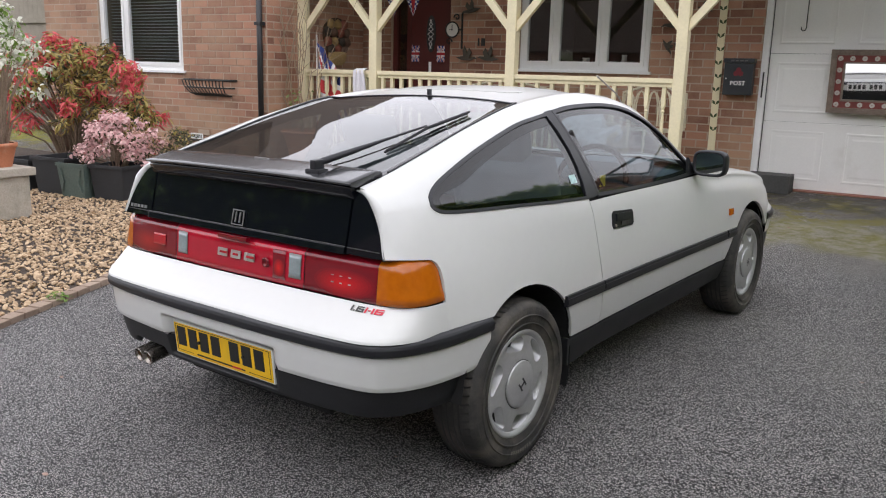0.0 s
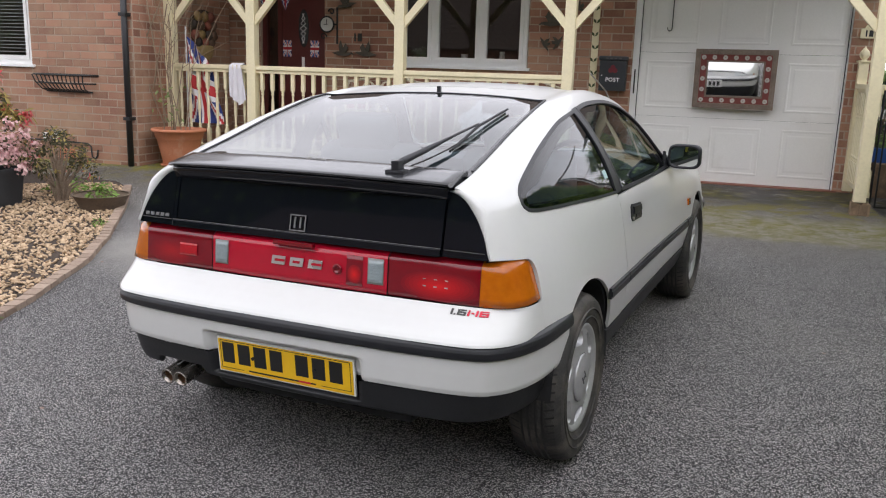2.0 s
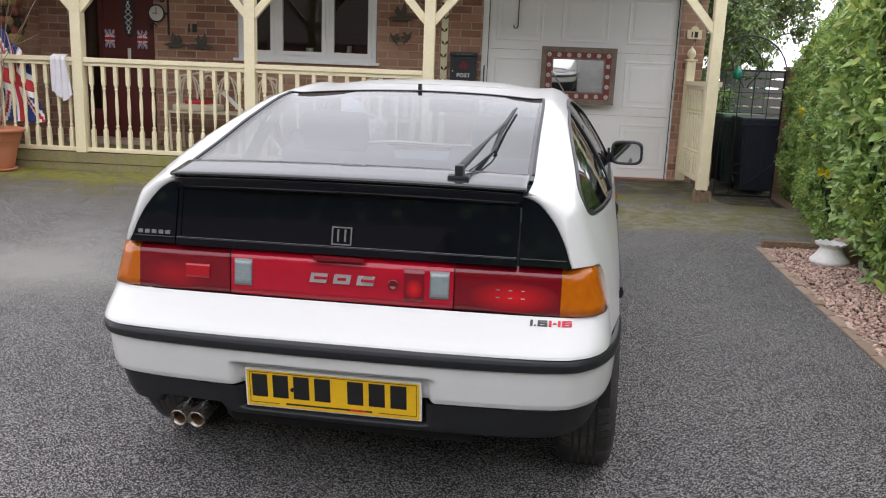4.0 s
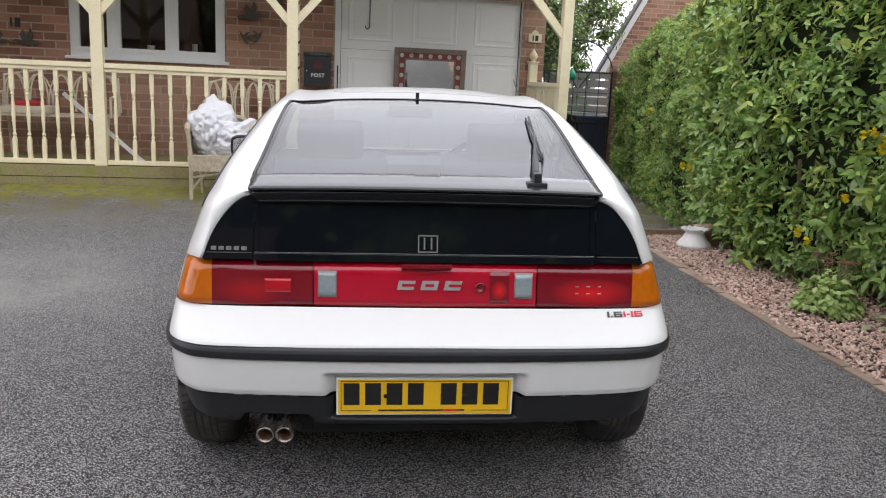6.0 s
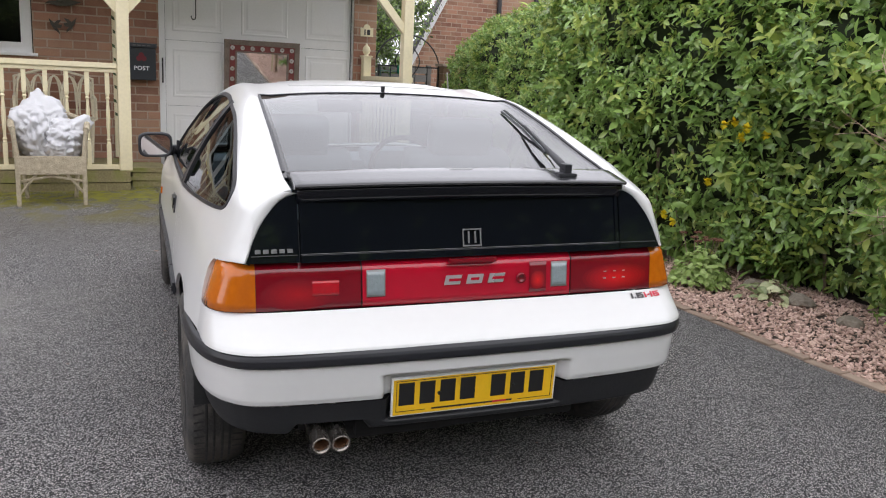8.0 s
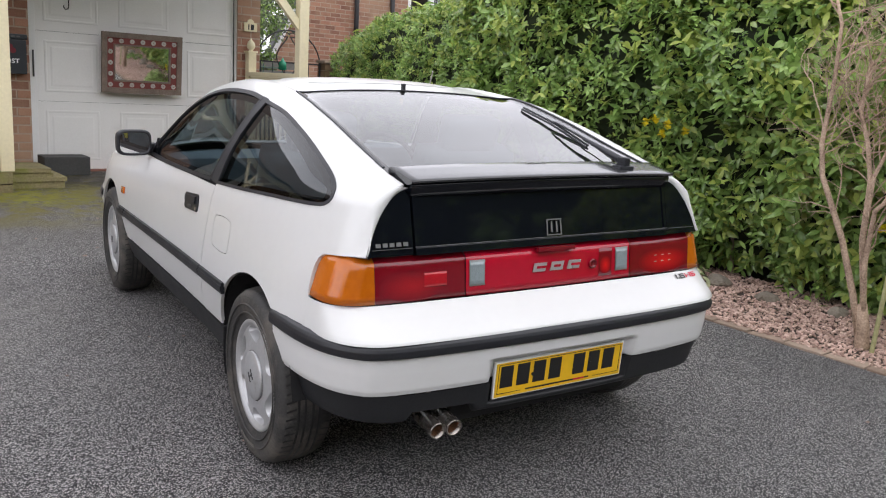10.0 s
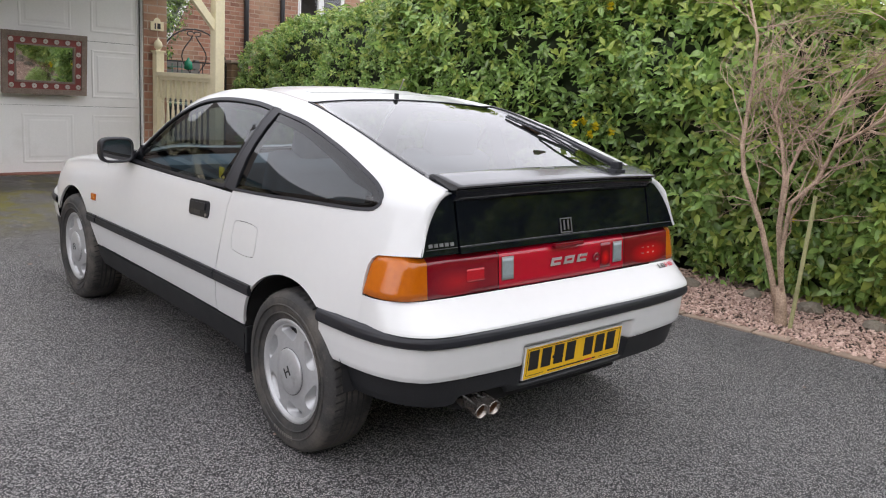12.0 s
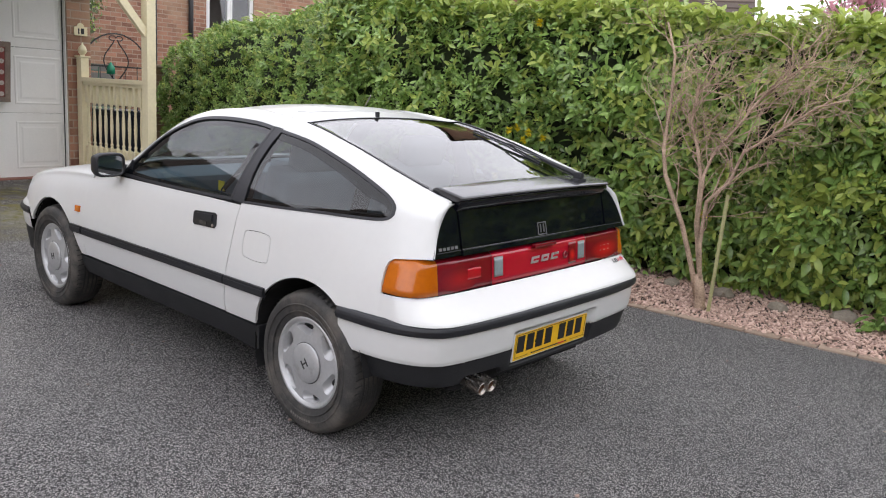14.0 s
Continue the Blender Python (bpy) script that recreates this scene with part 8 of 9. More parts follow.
Y0 = -0.205
bumper = thing("rear_bumper", pose(0, 0, 0), "", "")
bumper.parent = car
part("valance", loft([(0.306, 0.730, Y0, -0.624), (0.318, 0.755, Y0, -0.644), (0.333, 0.762, Y0, -0.648), (0.343, 0.766, Y0, -0.650), (0.368, 0.772, Y0, -0.654), (0.407, 0.780, Y0, -0.662)], pipe_notch, n=150, sub=5), VALANCE, bumper, "matt black lower valance", smooth=True)
part("bumper_face", loft([(0.408, 0.780, Y0, -0.656), (0.412, 0.796, Y0, -0.666), (0.426, 0.800, Y0, -0.671), (0.478, 0.804, Y0, -0.676), (0.522, 0.805, Y0, -0.678), (0.529, 0.800, Y0, -0.671)], recess, n=190, sub=9), CAR_WHITE, bumper, "white bumper face with a plate recess", smooth=True)
part("bumper_strip", loft([(0.525, 0.800, Y0, -0.671), (0.527, 0.814, Y0, -0.686), (0.533, 0.818, Y0, -0.691), (0.549, 0.819, Y0, -0.692), (0.560, 0.816, Y0, -0.688), (0.568, 0.811, Y0, -0.680), (0.573, 0.800, Y0, -0.664)]), TRIM, bumper, "black rubber bumper strip", smooth=True)
part("bumper_top", loft([(z, surf(-0.398, v_of_z(-0.398, z)).x, -0.396, yc) for z, yc in ((0.567, -0.680), (0.574, -0.677), (0.584, -0.667), (0.600, -0.645), (0.618, -0.619), (0.635, -0.597), (0.648, -0.581), (0.657, -0.573))], n=90), CAR_WHITE, bumper, "white sloping bumper top", smooth=True)

LENS_PLAN = [(1.0, 0.0), (0.998, 0.30), (0.980, 0.58), (0.935, 0.80), (0.83, 0.925), (0.50, 0.975), (0.0, 1.0)]


def lens_s(x, X=0.752):
    lo, hi = 0.0, 1.0
    for _ in range(30):
        m = (lo + hi) / 2
        if plan(m, X, -0.395, -0.570, LENS_PLAN)[0] > x:
            lo = m
        else:
            hi = m
    return lo


def lamp_corner(p):
    """The lamp's upper front corner is rounded."""
    top = LZ1 - 0.034 * (1 - ramp(-p.y, 0.380, 0.425))
    return Vector((p.x, p.y, min(p.z, top)))


LZ0, LZ1 = 0.657, 0.791
lamps = thing("rear_lamp_band", pose(0, 0, 0), "", "")
lamps.parent = car


def lens_rows(out, z0, z1, chamfer):
    f = lambda z: 0.765 - (z - LZ0) * 0.26
    g = lambda z: -0.572 + (z - LZ0) * 0.09 - out
    return [(z0, f(z0) - 0.008, -0.393, g(z0) + 0.012), (z0 + 0.004, f(z0) + out, -0.393, g(z0)), (z1 - (0.016 if chamfer else 0.004), f(z1) + out, -0.396, g(z1)), (z1, f(z1) - 0.012, -0.40, g(z1) + 0.018)]


def lens(name, xa, xb, mat, label, side, out=0.0, z0=LZ0, z1=LZ1, parent=None, chamfer=True):
    """A piece of the lamp band between two distances from the middle, with upright ends."""
    rows = lens_rows(out, z0, z1, chamfer)
    fine = [tuple(a[k] + (b[k] - a[k]) * j / 5 for k in range(4)) for a, b in zip(rows, rows[1:]) for j in range(5)] + [rows[-1]]
    n = 60 if xa is None else 18
    bm = bmesh.new()
    grid = []
    for z, X, y0, yc in fine:
        sa, sb = (0.0 if xa is None else lens_s(xa, X)), lens_s(xb, X)
        row = []
        for i in range(n + 1):
            x, y = plan(sa + (sb - sa) * i / n, X, y0, yc, LENS_PLAN)
            p = lamp_corner(Vector((x, y, z)))
            row.append(bm.verts.new((p.x * side, p.y, p.z)))
        grid.append(row)
    for a, b in zip(grid, grid[1:]):
        for i in range(n):
            q = (a[i], a[i + 1], b[i + 1], b[i])
            bm.faces.new(q if side > 0 else q[::-1])
    return part(name, bm, mat, parent or lamps, label, smooth=True)


def lens_y(x, z):
    """The flat part of the lamp band at a place."""
    X, yc = 0.765 - (z - LZ0) * 0.26, -0.572 + (z - LZ0) * 0.09
    return plan(lens_s(x, X), X, -0.394, yc, LENS_PLAN)[1]


def glow_rings(x, z, rx, rz, low, high, parent, side, steps=9, out=0.0):
    """Rings on a lamp lens, each brighter than the one round it: painted glow."""
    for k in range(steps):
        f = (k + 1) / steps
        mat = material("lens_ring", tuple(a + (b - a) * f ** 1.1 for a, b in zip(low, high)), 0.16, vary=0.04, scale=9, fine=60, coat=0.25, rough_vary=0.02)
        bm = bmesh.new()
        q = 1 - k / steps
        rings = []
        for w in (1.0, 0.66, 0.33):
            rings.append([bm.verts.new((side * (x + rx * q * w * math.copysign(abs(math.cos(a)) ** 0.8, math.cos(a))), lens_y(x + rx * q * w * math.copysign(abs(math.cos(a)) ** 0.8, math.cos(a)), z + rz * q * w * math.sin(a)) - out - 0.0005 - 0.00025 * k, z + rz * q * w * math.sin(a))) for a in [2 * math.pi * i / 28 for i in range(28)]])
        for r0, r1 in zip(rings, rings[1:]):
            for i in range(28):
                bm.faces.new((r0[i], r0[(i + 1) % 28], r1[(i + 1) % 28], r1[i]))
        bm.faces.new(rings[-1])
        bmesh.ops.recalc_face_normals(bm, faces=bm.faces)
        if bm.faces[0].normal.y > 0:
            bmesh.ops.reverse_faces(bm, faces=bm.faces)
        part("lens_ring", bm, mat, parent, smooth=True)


lens("lamp_backing", None, 0.0, PLATE_BLACK, "", 1, -0.006)
lens("lamp_backing", None, 0.0, PLATE_BLACK, "", -1, -0.006)
for side in (1, -1):
    lens("indicator_lens", None, 0.6345, AMBER, "amber wrap-round indicator lens", side)
    tail = lens("tail_lens", 0.6335, 0.338, DEEP_RED, "deep red tail lamp lens", side)
    if side > 0:
        glow_rings(0.505, 0.706, 0.125, 0.042, (0.17, 0.003, 0.010), (0.62, 0.008, 0.012), tail, side)
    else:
        glow_rings(0.515, 0.706, 0.105, 0.042, (0.17, 0.003, 0.010), (0.34, 0.005, 0.010), tail, side)
        lens("reflex_panel", 0.478, 0.402, REFLEX_RED, "small red reflex panel", side, 0.0030, 0.697, 0.744, tail, False)
    lens("reverse_lens", 0.320, 0.270, CLEAR_LENS, "clear reversing lamp lens", side, 0.003, 0.690, 0.764, None, False)
    lens("lens_rim", 0.3225, 0.2665, EMBLEM_GREY, "pale rim of the reversing lamp", side, 0.0015, 0.684, 0.770, None, False)
lens("centre_panel", 0.334, 0.0, RED_LENS, "red centre panel", 1)
lens("centre_panel", 0.334, 0.0, RED_LENS, "red centre panel", -1)
fog = lens("fog_lens", 0.250, 0.192, DEEP_RED, "deep red fog lamp lens", 1, 0.002, 0.672, 0.772, None, False)
glow_rings(0.221, 0.712, 0.024, 0.028, (0.20, 0.003, 0.010), (0.66, 0.010, 0.012), fog, 1, 6, 0.002)
part("lock", lathe(bmesh.new(), [(0.016, 0.0), (0.016, 0.006), (0.011, 0.008), (0.010, 0.003), (0.001, 0.003)], 20, pose(0.162, -0.569, 0.722, 90)), DEEP_RED, lamps, "boot lock barrel", smooth=True)
part("release_catch", boxes((-0.075, 0.075, -0.578, -0.56, 0.778, 0.792), bevel=0.004), DEEP_RED, lamps)
TEXT_Y = -0.5735
for i in range(3):
    bm = bmesh.new()
    x0 = -0.098 + i * 0.070
    slab(bm, [(x0 + 0.010, 0.713), (x0 + 0.060, 0.713), (x0 + 0.066, 0.741), (x0 + 0.016, 0.741)], 0.003, pose(0, TEXT_Y + 0.004, 0, 90, 0, 0))
    part("badge", bm, SILVER_INK, lamps, "silver model badge")
    bm = bmesh.new()
    slab(bm, [(x0 + 0.024, 0.7235), (x0 + (0.062 if i != 1 else 0.050), 0.7235), (x0 + (0.064 if i != 1 else 0.052), 0.7315), (x0 + 0.026, 0.7315)], 0.003, pose(0, TEXT_Y + 0.0025, 0, 90, 0, 0))
    part("badge_slot", bm, RED_LENS, lamps)
for x in (0.455, 0.49, 0.525):
    part("lens_mark", boxes((x, x + 0.010, lens_y(x, 0.707) - 0.0040, lens_y(x, 0.707) - 0.002, 0.703, 0.706), (x, x + 0.010, lens_y(x, 0.727) - 0.0035, lens_y(x, 0.727) - 0.002, 0.725, 0.727)), SILVER_INK, lamps)

INK_RED = material("red_badge", (0.60, 0.02, 0.05), 0.5)

def top_y(x, z):
    """The bumper top's surface at a place."""
    X = surf(-0.398, v_of_z(-0.398, z)).x
    yc = curve(TOP_ROWS, z)
    lo, hi = 0.0, 1.0
    for _ in range(24):
        m = (lo + hi) / 2
        if plan(m, X, -0.396, yc)[0] > x:
            lo = m
        else:
            hi = m
    return plan(lo, X, -0.396, yc)[1]


TOP_ROWS = [(0.567, -0.680), (0.574, -0.677), (0.584, -0.667), (0.600, -0.645), (0.618, -0.619), (0.635, -0.597), (0.648, -0.581), (0.657, -0.573)]


def badge_glyphs(text, x0, z0, mat):
    """Wide square-cut characters that lie on the sloping bumper top; returns where the next one starts."""
    strokes = {"1": (0.007, [(0, 1, 0, 1)]), ".": (0.005, [(0, 1, 0, 0.22)]), "i": (0.007, [(0, 1, 0, 0.70), (0, 1, 0.82, 1)]), "-": (0.009, [(0, 1, 0.40, 0.60)]),
               "6": (0.027, [(0, 0.26, 0, 1), (0.26, 1, 0, 0.20), (0.26, 1, 0.42, 0.62), (0.74, 1, 0.20, 0.42), (0.26, 0.97, 0.82, 1)])}
    bm = bmesh.new()
    for ch in text:
        w, pieces = strokes[ch]
        for u0, u1, v0, v1 in pieces:
            n = 4
            rows = []
            for v in (v0, v1):
                for lift in (0.0004, 0.0022):
                    row = []
                    for k in range(n + 1):
                        x, z = x0 + w * (u0 + (u1 - u0) * k / n), z0 + 0.0125 * v
                        row.append(bm.verts.new((x, top_y(x, z) - lift, z + lift)))
                    rows.append(row)
            for p, q in ((0, 1), (1, 3), (3, 2)):
                for k in range(n):
                    bm.faces.new((rows[p][k], rows[p][k + 1], rows[q][k + 1], rows[q][k]))
        x0 += w + 0.0042
    part("badge_lettering", bm, mat, car, "grey and red engine size badge")
    return x0


badge_glyphs("i-16", badge_glyphs("1.6", 0.5550, 0.6360, INK_GREY), 0.6360, INK_RED)

# number plate
plate = thing("number_plate", pose(0, 0, 0), "", "")
plate.parent = car
plate.matrix_local = pose(0.001, -0.640, 0.3455, 4, -0.2, 0)
part("plate", boxes((-0.264, 0.264, 0.0, 0.010, -0.003, 0.118), bevel=0.003), WHITE_PVC, plate, "white plate surround")
part("plate_face", boxes((-0.258, 0.258, -0.002, 0.0, 0.002, 0.113)), PLATE_YELLOW, plate, "yellow reflective number plate")
for i in range(7):
    x = -0.242 + (i if i < 4 else i + 0.55) * 0.0635
    part("character_bar", boxes((x, x + 0.047, -0.0035, -0.002, 0.032, 0.103)), PLATE_BLACK, plate, "black bar for a plate character")
part("small_print_bar", boxes((-0.14, 0.12, -0.003, -0.002, 0.011, 0.016)), PLATE_BLACK, plate)
part("small_print_bar", boxes((0.055, 0.10, -0.0032, -0.0022, 0.0105, 0.0165)), INK_RED, plate)
rect = bmesh.new()
for a in ((-0.250, 0.250, 0.108, 0.1095), (-0.250, -0.2485, 0.012, 0.108), (0.2485, 0.250, 0.012, 0.108), (-0.250, -0.16, 0.012, 0.0135), (0.14, 0.250, 0.012, 0.0135)):
    box(rect, a[0], a[1], -0.003, -0.002, a[2], a[3])
part("plate_border", rect, PLATE_BLACK, plate)
for x in (-0.118, 0.118):
    part("screw", lathe(bmesh.new(), [(0.006, 0), (0.006, 0.005)], 10, pose(x, -0.003, 0.062, 90), close=True), PLATE_BLACK, plate)
part("plate_shelf", boxes((-0.27, 0.27, 0.004, 0.05, -0.035, -0.004), bevel=0.004), VALANCE, plate, "black shelf below the plate")

# black tail panel and spoiler
TAIL = pose(0, -0.556, 0.798, -14, 0, 0)
tailgate = thing("tail_panel", pose(0, 0, 0), "", "")
tailgate.parent = car
tailgate.matrix_local = TAIL


def flat_frame(bm, x0, x1, z0, z1, w, y0, y1):
    for a in ((x0, x1, z0, z0 + w), (x0, x1, z1 - w, z1), (x0, x0 + w, z0 + w, z1 - w), (x1 - w, x1, z0 + w, z1 - w)):
        box(bm, a[0], a[1], y0, y1, a[2], a[3])
    return bm


part("panel_frame", flat_frame(bmesh.new(), -0.508, 0.508, 0.002, 0.182, 0.012, -0.004, 0.02), GLOSS_BLACK, tailgate)
part("smoked_pane", boxes((-0.496, 0.496, 0.0, 0.004, 0.014, 0.170)), GLOSS_BLACK, tailgate, "smoked black rear pane")
part("pane_strip", boxes((-0.508, 0.508, -0.0055, -0.004, 0.020, 0.0215)), EMBLEM_GREY, tailgate)
part("lower_rail", boxes((-0.508, 0.508, -0.006, 0.02, -0.004, 0.0185), bevel=0.002), GLOSS_BLACK, tailgate)
for side in (1, -1):
    rim_arc = smooth_line([(0.660, 0.0), (0.652, 0.019), (0.637, 0.063), (0.614, 0.108), (0.590, 0.141), (0.566, 0.167), (0.542, 0.182), (0.522, 0.189), (0.514, 0.190)], 0.012, closed=False)
    prof = [(0.514, 0.0)] + rim_arc
    bm = bmesh.new()
    rows = []
    for x, z in rim_arc:
        edge = TAIL @ Vector((x, 0.004, z))
        face = TAIL @ Vector((x + 0.003, -0.003, z + 0.002))
        zs = min(face.z + 0.012 * ramp(z, 0.12, 0.19), surf(face.y, 8.4).z)
        out = surf(face.y + 0.004, v_of_z(face.y + 0.004, zs))
        bulge = face.lerp(out, 0.55) + Vector((0.002, -0.004, 0.003))
        rows.append([bm.verts.new((p.x * side, p.y, p.z)) for p in (edge, face, bulge, out)])
    for a, b in zip(rows, rows[1:]):
        for i in range(3):
            q = (a[i], a[i + 1], b[i + 1], b[i])
            bm.faces.new(q if side > 0 else q[::-1])
    part("quarter_edge", bm, CAR_WHITE, car, smooth=True)
    bm = slab(bmesh.new(), [(x * side, z) for x, z in prof][::side], 0.02, pose(0, 0.02, 0, 90, 0, 0))
    corner = part("corner_panel", bm, GLOSS_BLACK, tailgate, "gloss black corner panel")
    part("corner_strip", boxes((min(0.518 * side, 0.645 * side), max(0.518 * side, 0.645 * side), -0.0025, 0.0, 0.018, 0.0205)), INK_GREY, corner)
for i in range(5):
    part("maker_bar", boxes((-0.634 + i * 0.0220, -0.634 + i * 0.0220 + 0.015, -0.002, 0.0, 0.026, 0.0375)), EMBLEM_GREY, tailgate, "silver maker's lettering as plain bars")
emblem = rect_ring(bmesh.new(), 0.060, 0.053, 0, 0.004, -0.007, -0.003)
em = part("emblem", emblem, EMBLEM_GREY, tailgate, "silver frame emblem")
em.location = (0.003, 0, 0.025)
e2 = part("emblem_bar", boxes((-0.013, -0.008, -0.007, -0.003, 0.010, 0.045), (0.008, 0.013, -0.007, -0.003, 0.010, 0.045)), EMBLEM_GREY, em)

spoiler = thing("spoiler", pose(0, 0, 0), "", "")
spoiler.parent = car
def spoiler_strip(prof, x1, name, mat, label=""):
    bm = bmesh.new()
    rings = []
    for i in range(41):
        u = -1 + i / 20
        k = abs(u) ** 2.4
        rings.append([bm.verts.new((x1 * u, y + 0.014 * k * ramp(-y, 0.43, 0.52), z - 0.008 * k)) for y, z in prof])
    for a, b in zip(rings, rings[1:]):
        for q in range(len(prof) - 1):
            bm.faces.new((a[q], b[q], b[q + 1], a[q + 1]))
    bm.faces.new(rings[0])
    bm.faces.new(rings[-1][::-1])
    ob = part(name, bm, mat, spoiler, label, smooth=True)
    for f in ob.data.polygons:
        f.use_smooth = abs(f.normal.x) < 0.9
    return ob


spoiler_strip([(-0.400, 1.020), (-0.402, 1.036), (-0.410, 1.040), (-0.425, 1.0405), (-0.46, 1.0345), (-0.51, 1.0265), (-0.546, 1.020), (-0.5555, 1.017), (-0.558, 1.013), (-0.5555, 1.009), (-0.545, 1.005), (-0.53, 1.002), (-0.43, 1.005)], 0.524, "spoiler_blade", SPOILER_BLACK, "satin black rear spoiler")
spoiler_strip([(-0.45, 1.006), (-0.543, 1.006), (-0.546, 0.998), (-0.543, 0.987), (-0.537, 0.978), (-0.532, 0.966), (-0.52, 0.960), (-0.45, 0.960)], 0.516, "spoiler_fascia", GLOSS_BLACK, "gloss black face below the spoiler lip")
part("spoiler_lettering", boxes(*[(-0.035 + i * 0.013, -0.025 + i * 0.013, -0.436, -0.433, 1.0400, 1.0412) for i in range(6)]), SILVER_INK, spoiler)

# rear wiper
wiper = thing("rear_wiper", pose(0, 0, 0), "", "")
wiper.parent = car
part("pivot", boxes((0.300, 0.362, -0.515, -0.470, 1.018, 1.034), bevel=0.007), TRIM, wiper)
part("arm_cap", boxes((0.320, 0.344, -0.512, -0.470, 1.030, 1.062), bevel=0.006), TRIM, wiper)
part("arm", tube(bmesh.new(), [(0.331, -0.500, 1.043), (0.334, -0.46, 1.056), (0.352, -0.34, 1.080), (0.372, -0.21, 1.108), (0.400, -0.03, 1.144)], 0.008, 8, [0.012, 0.012, 0.010, 0.005, 0.004]), TRIM, wiper, smooth=True)
for o in (0.0, 0.016):
    part("blade", tube(bmesh.new(), [(0.397 - o * 0.6, -0.235, 1.074 - o * 0.4), (0.402 - o * 0.6, -0.02, 1.140 - o * 0.4), (0.418 - o * 0.6, 0.20, 1.184 - o * 0.4)], 0.0045, 6), TRIM, wiper)
part("washer_hose", tube(bmesh.new(), [(0.352, -0.445, 1.040), (0.366, -0.38, 1.050), (0.392, -0.28, 1.074), (0.402, -0.20, 1.092)], 0.0025, 6), PLATE_BLACK, wiper)

# exhaust
exhaust = thing("exhaust", pose(0, 0, 0), "", "")
exhaust.parent = car
for x in (-0.470, -0.414):
    m = pose(x, -0.668, 0.290, 90 + 9, 0, 0)
    p = part("tailpipe", lathe(bmesh.new(), [(0.022, -0.20), (0.027, -0.19), (0.027, -0.002), (0.0275, 0.0), (0.025, 0.0015), (0.022, 0.0), (0.022, -0.06)], 22, m), PIPE_STEEL, exhaust, "dull worn steel tailpipe", smooth=True)
    part("soot", lathe(bmesh.new(), [(0.022, -0.012), (0.0215, -0.05), (0.001, -0.055)], 18, m), SOOT, p, "rusty sooty inside", smooth=True)
part("silencer", lathe(bmesh.new(), [(0.08, -0.2), (0.09, -0.18), (0.09, 0.18), (0.08, 0.2)], 20, pose(-0.2, -0.42, 0.28, 0, 90, 0), close=True), LINING, exhaust)
# added black block, hung low to darken the ground below the bumper
part("rear_floor_pan", boxes((-0.34, 0.40, -0.53, -0.36, 0.235, 0.42), bevel=0.02), LINING, car, "black block that deepens the shade under the tail")
# unseen underbody boxes, low and wide to keep light off the ground
for item in ((-0.48, 0.48, -0.359, 0.36, 0.20, 0.36), (-0.62, 0.62, 0.361, 1.92, 0.17, 0.36), (-0.48, 0.48, 1.921, 2.9, 0.19, 0.36), (-0.73, -0.621, 0.36, 1.92, 0.235, 0.36), (0.621, 0.73, 0.36, 1.92, 0.235, 0.36)):
    part("floor_pan", boxes(item), LINING, car, "dark underbody panel")

# front end
front = thing("front_bumper", pose(0, 0, 0), "", "")
front.parent = car
F0 = 2.645
NOSE = [(1.0, 0.0), (0.985, 0.30), (0.94, 0.60), (0.85, 0.82), (0.70, 0.93), (0.45, 0.98), (0.0, 1.0)]
part("valance", loft([(0.20, 0.75, F0, 2.96), (0.24, 0.785, F0, 3.00), (0.36, 0.80, F0, 3.02), (0.385, 0.80, F0, 3.02)], table=NOSE), VALANCE, front, "black lower front valance", smooth=True)
part("bumper_face", loft([(0.386, 0.80, F0, 3.015), (0.40, 0.808, F0, 3.025), (0.46, 0.815, F0, 3.035), (0.475, 0.815, F0, 3.035)], table=NOSE), CAR_WHITE, front, "white front bumper face", smooth=True)
part("bumper_strip", loft([(0.474, 0.81, F0, 3.03), (0.478, 0.822, F0, 3.05), (0.495, 0.826, F0, 3.055), (0.512, 0.820, F0, 3.048), (0.517, 0.81, F0, 3.03)], table=NOSE), TRIM, front, "black front bumper strip", smooth=True)
part("bumper_top", loft([(0.515, 0.812, F0, 3.033), (0.527, 0.81, F0, 3.03), (0.556, 0.79, F0, 3.00)], table=NOSE), CAR_WHITE, front, "white front bumper top", smooth=True)
HEAD = material("headlamp_glass", (0.60, 0.63, 0.65), 0.08, vary=0.15, scale=10, fine=80, coat=1.0, bump=0.2, bump_scale=120)
for side in (1, -1):
    for name, sa, sb, mat in (("headlamp", 0.36, 0.76, HEAD), ("front_indicator", 0.20, 0.35, AMBER)):
        bm = loft([(0.558, 0.785, 2.66, 3.012), (0.57, 0.785, 2.66, 3.01), (0.625, 0.755, 2.66, 2.985), (0.635, 0.74, 2.66, 2.97)], None, 14, sa, sb, False, NOSE, 2)
        if side < 0:
            for v in bm.verts:
                v.co.x *= -1
            bmesh.ops.reverse_faces(bm, faces=bm.faces)
        part(name, bm, mat, front, "clear headlamp" if name == "headlamp" else "amber front indicator", smooth=True)
part("nose_panel", loft([(0.552, 0.775, 2.66, 3.0), (0.60, 0.755, 2.66, 2.985), (0.64, 0.72, 2.66, 2.96)], None, 60, 0.0, 1.0, True, NOSE), CAR_WHITE, front, smooth=True)
part("front_plate", boxes((-0.26, 0.26, 3.05, 3.062, 0.39, 0.50)), WHITE_PVC, front, "white front number plate")
part("front_plate_bar", boxes(*[(-0.24 + (i if i < 4 else i + 0.5) * 0.064, -0.195 + (i if i < 4 else i + 0.5) * 0.064, 3.062, 3.064, 0.41, 0.48) for i in range(7)]), PLATE_BLACK, front)

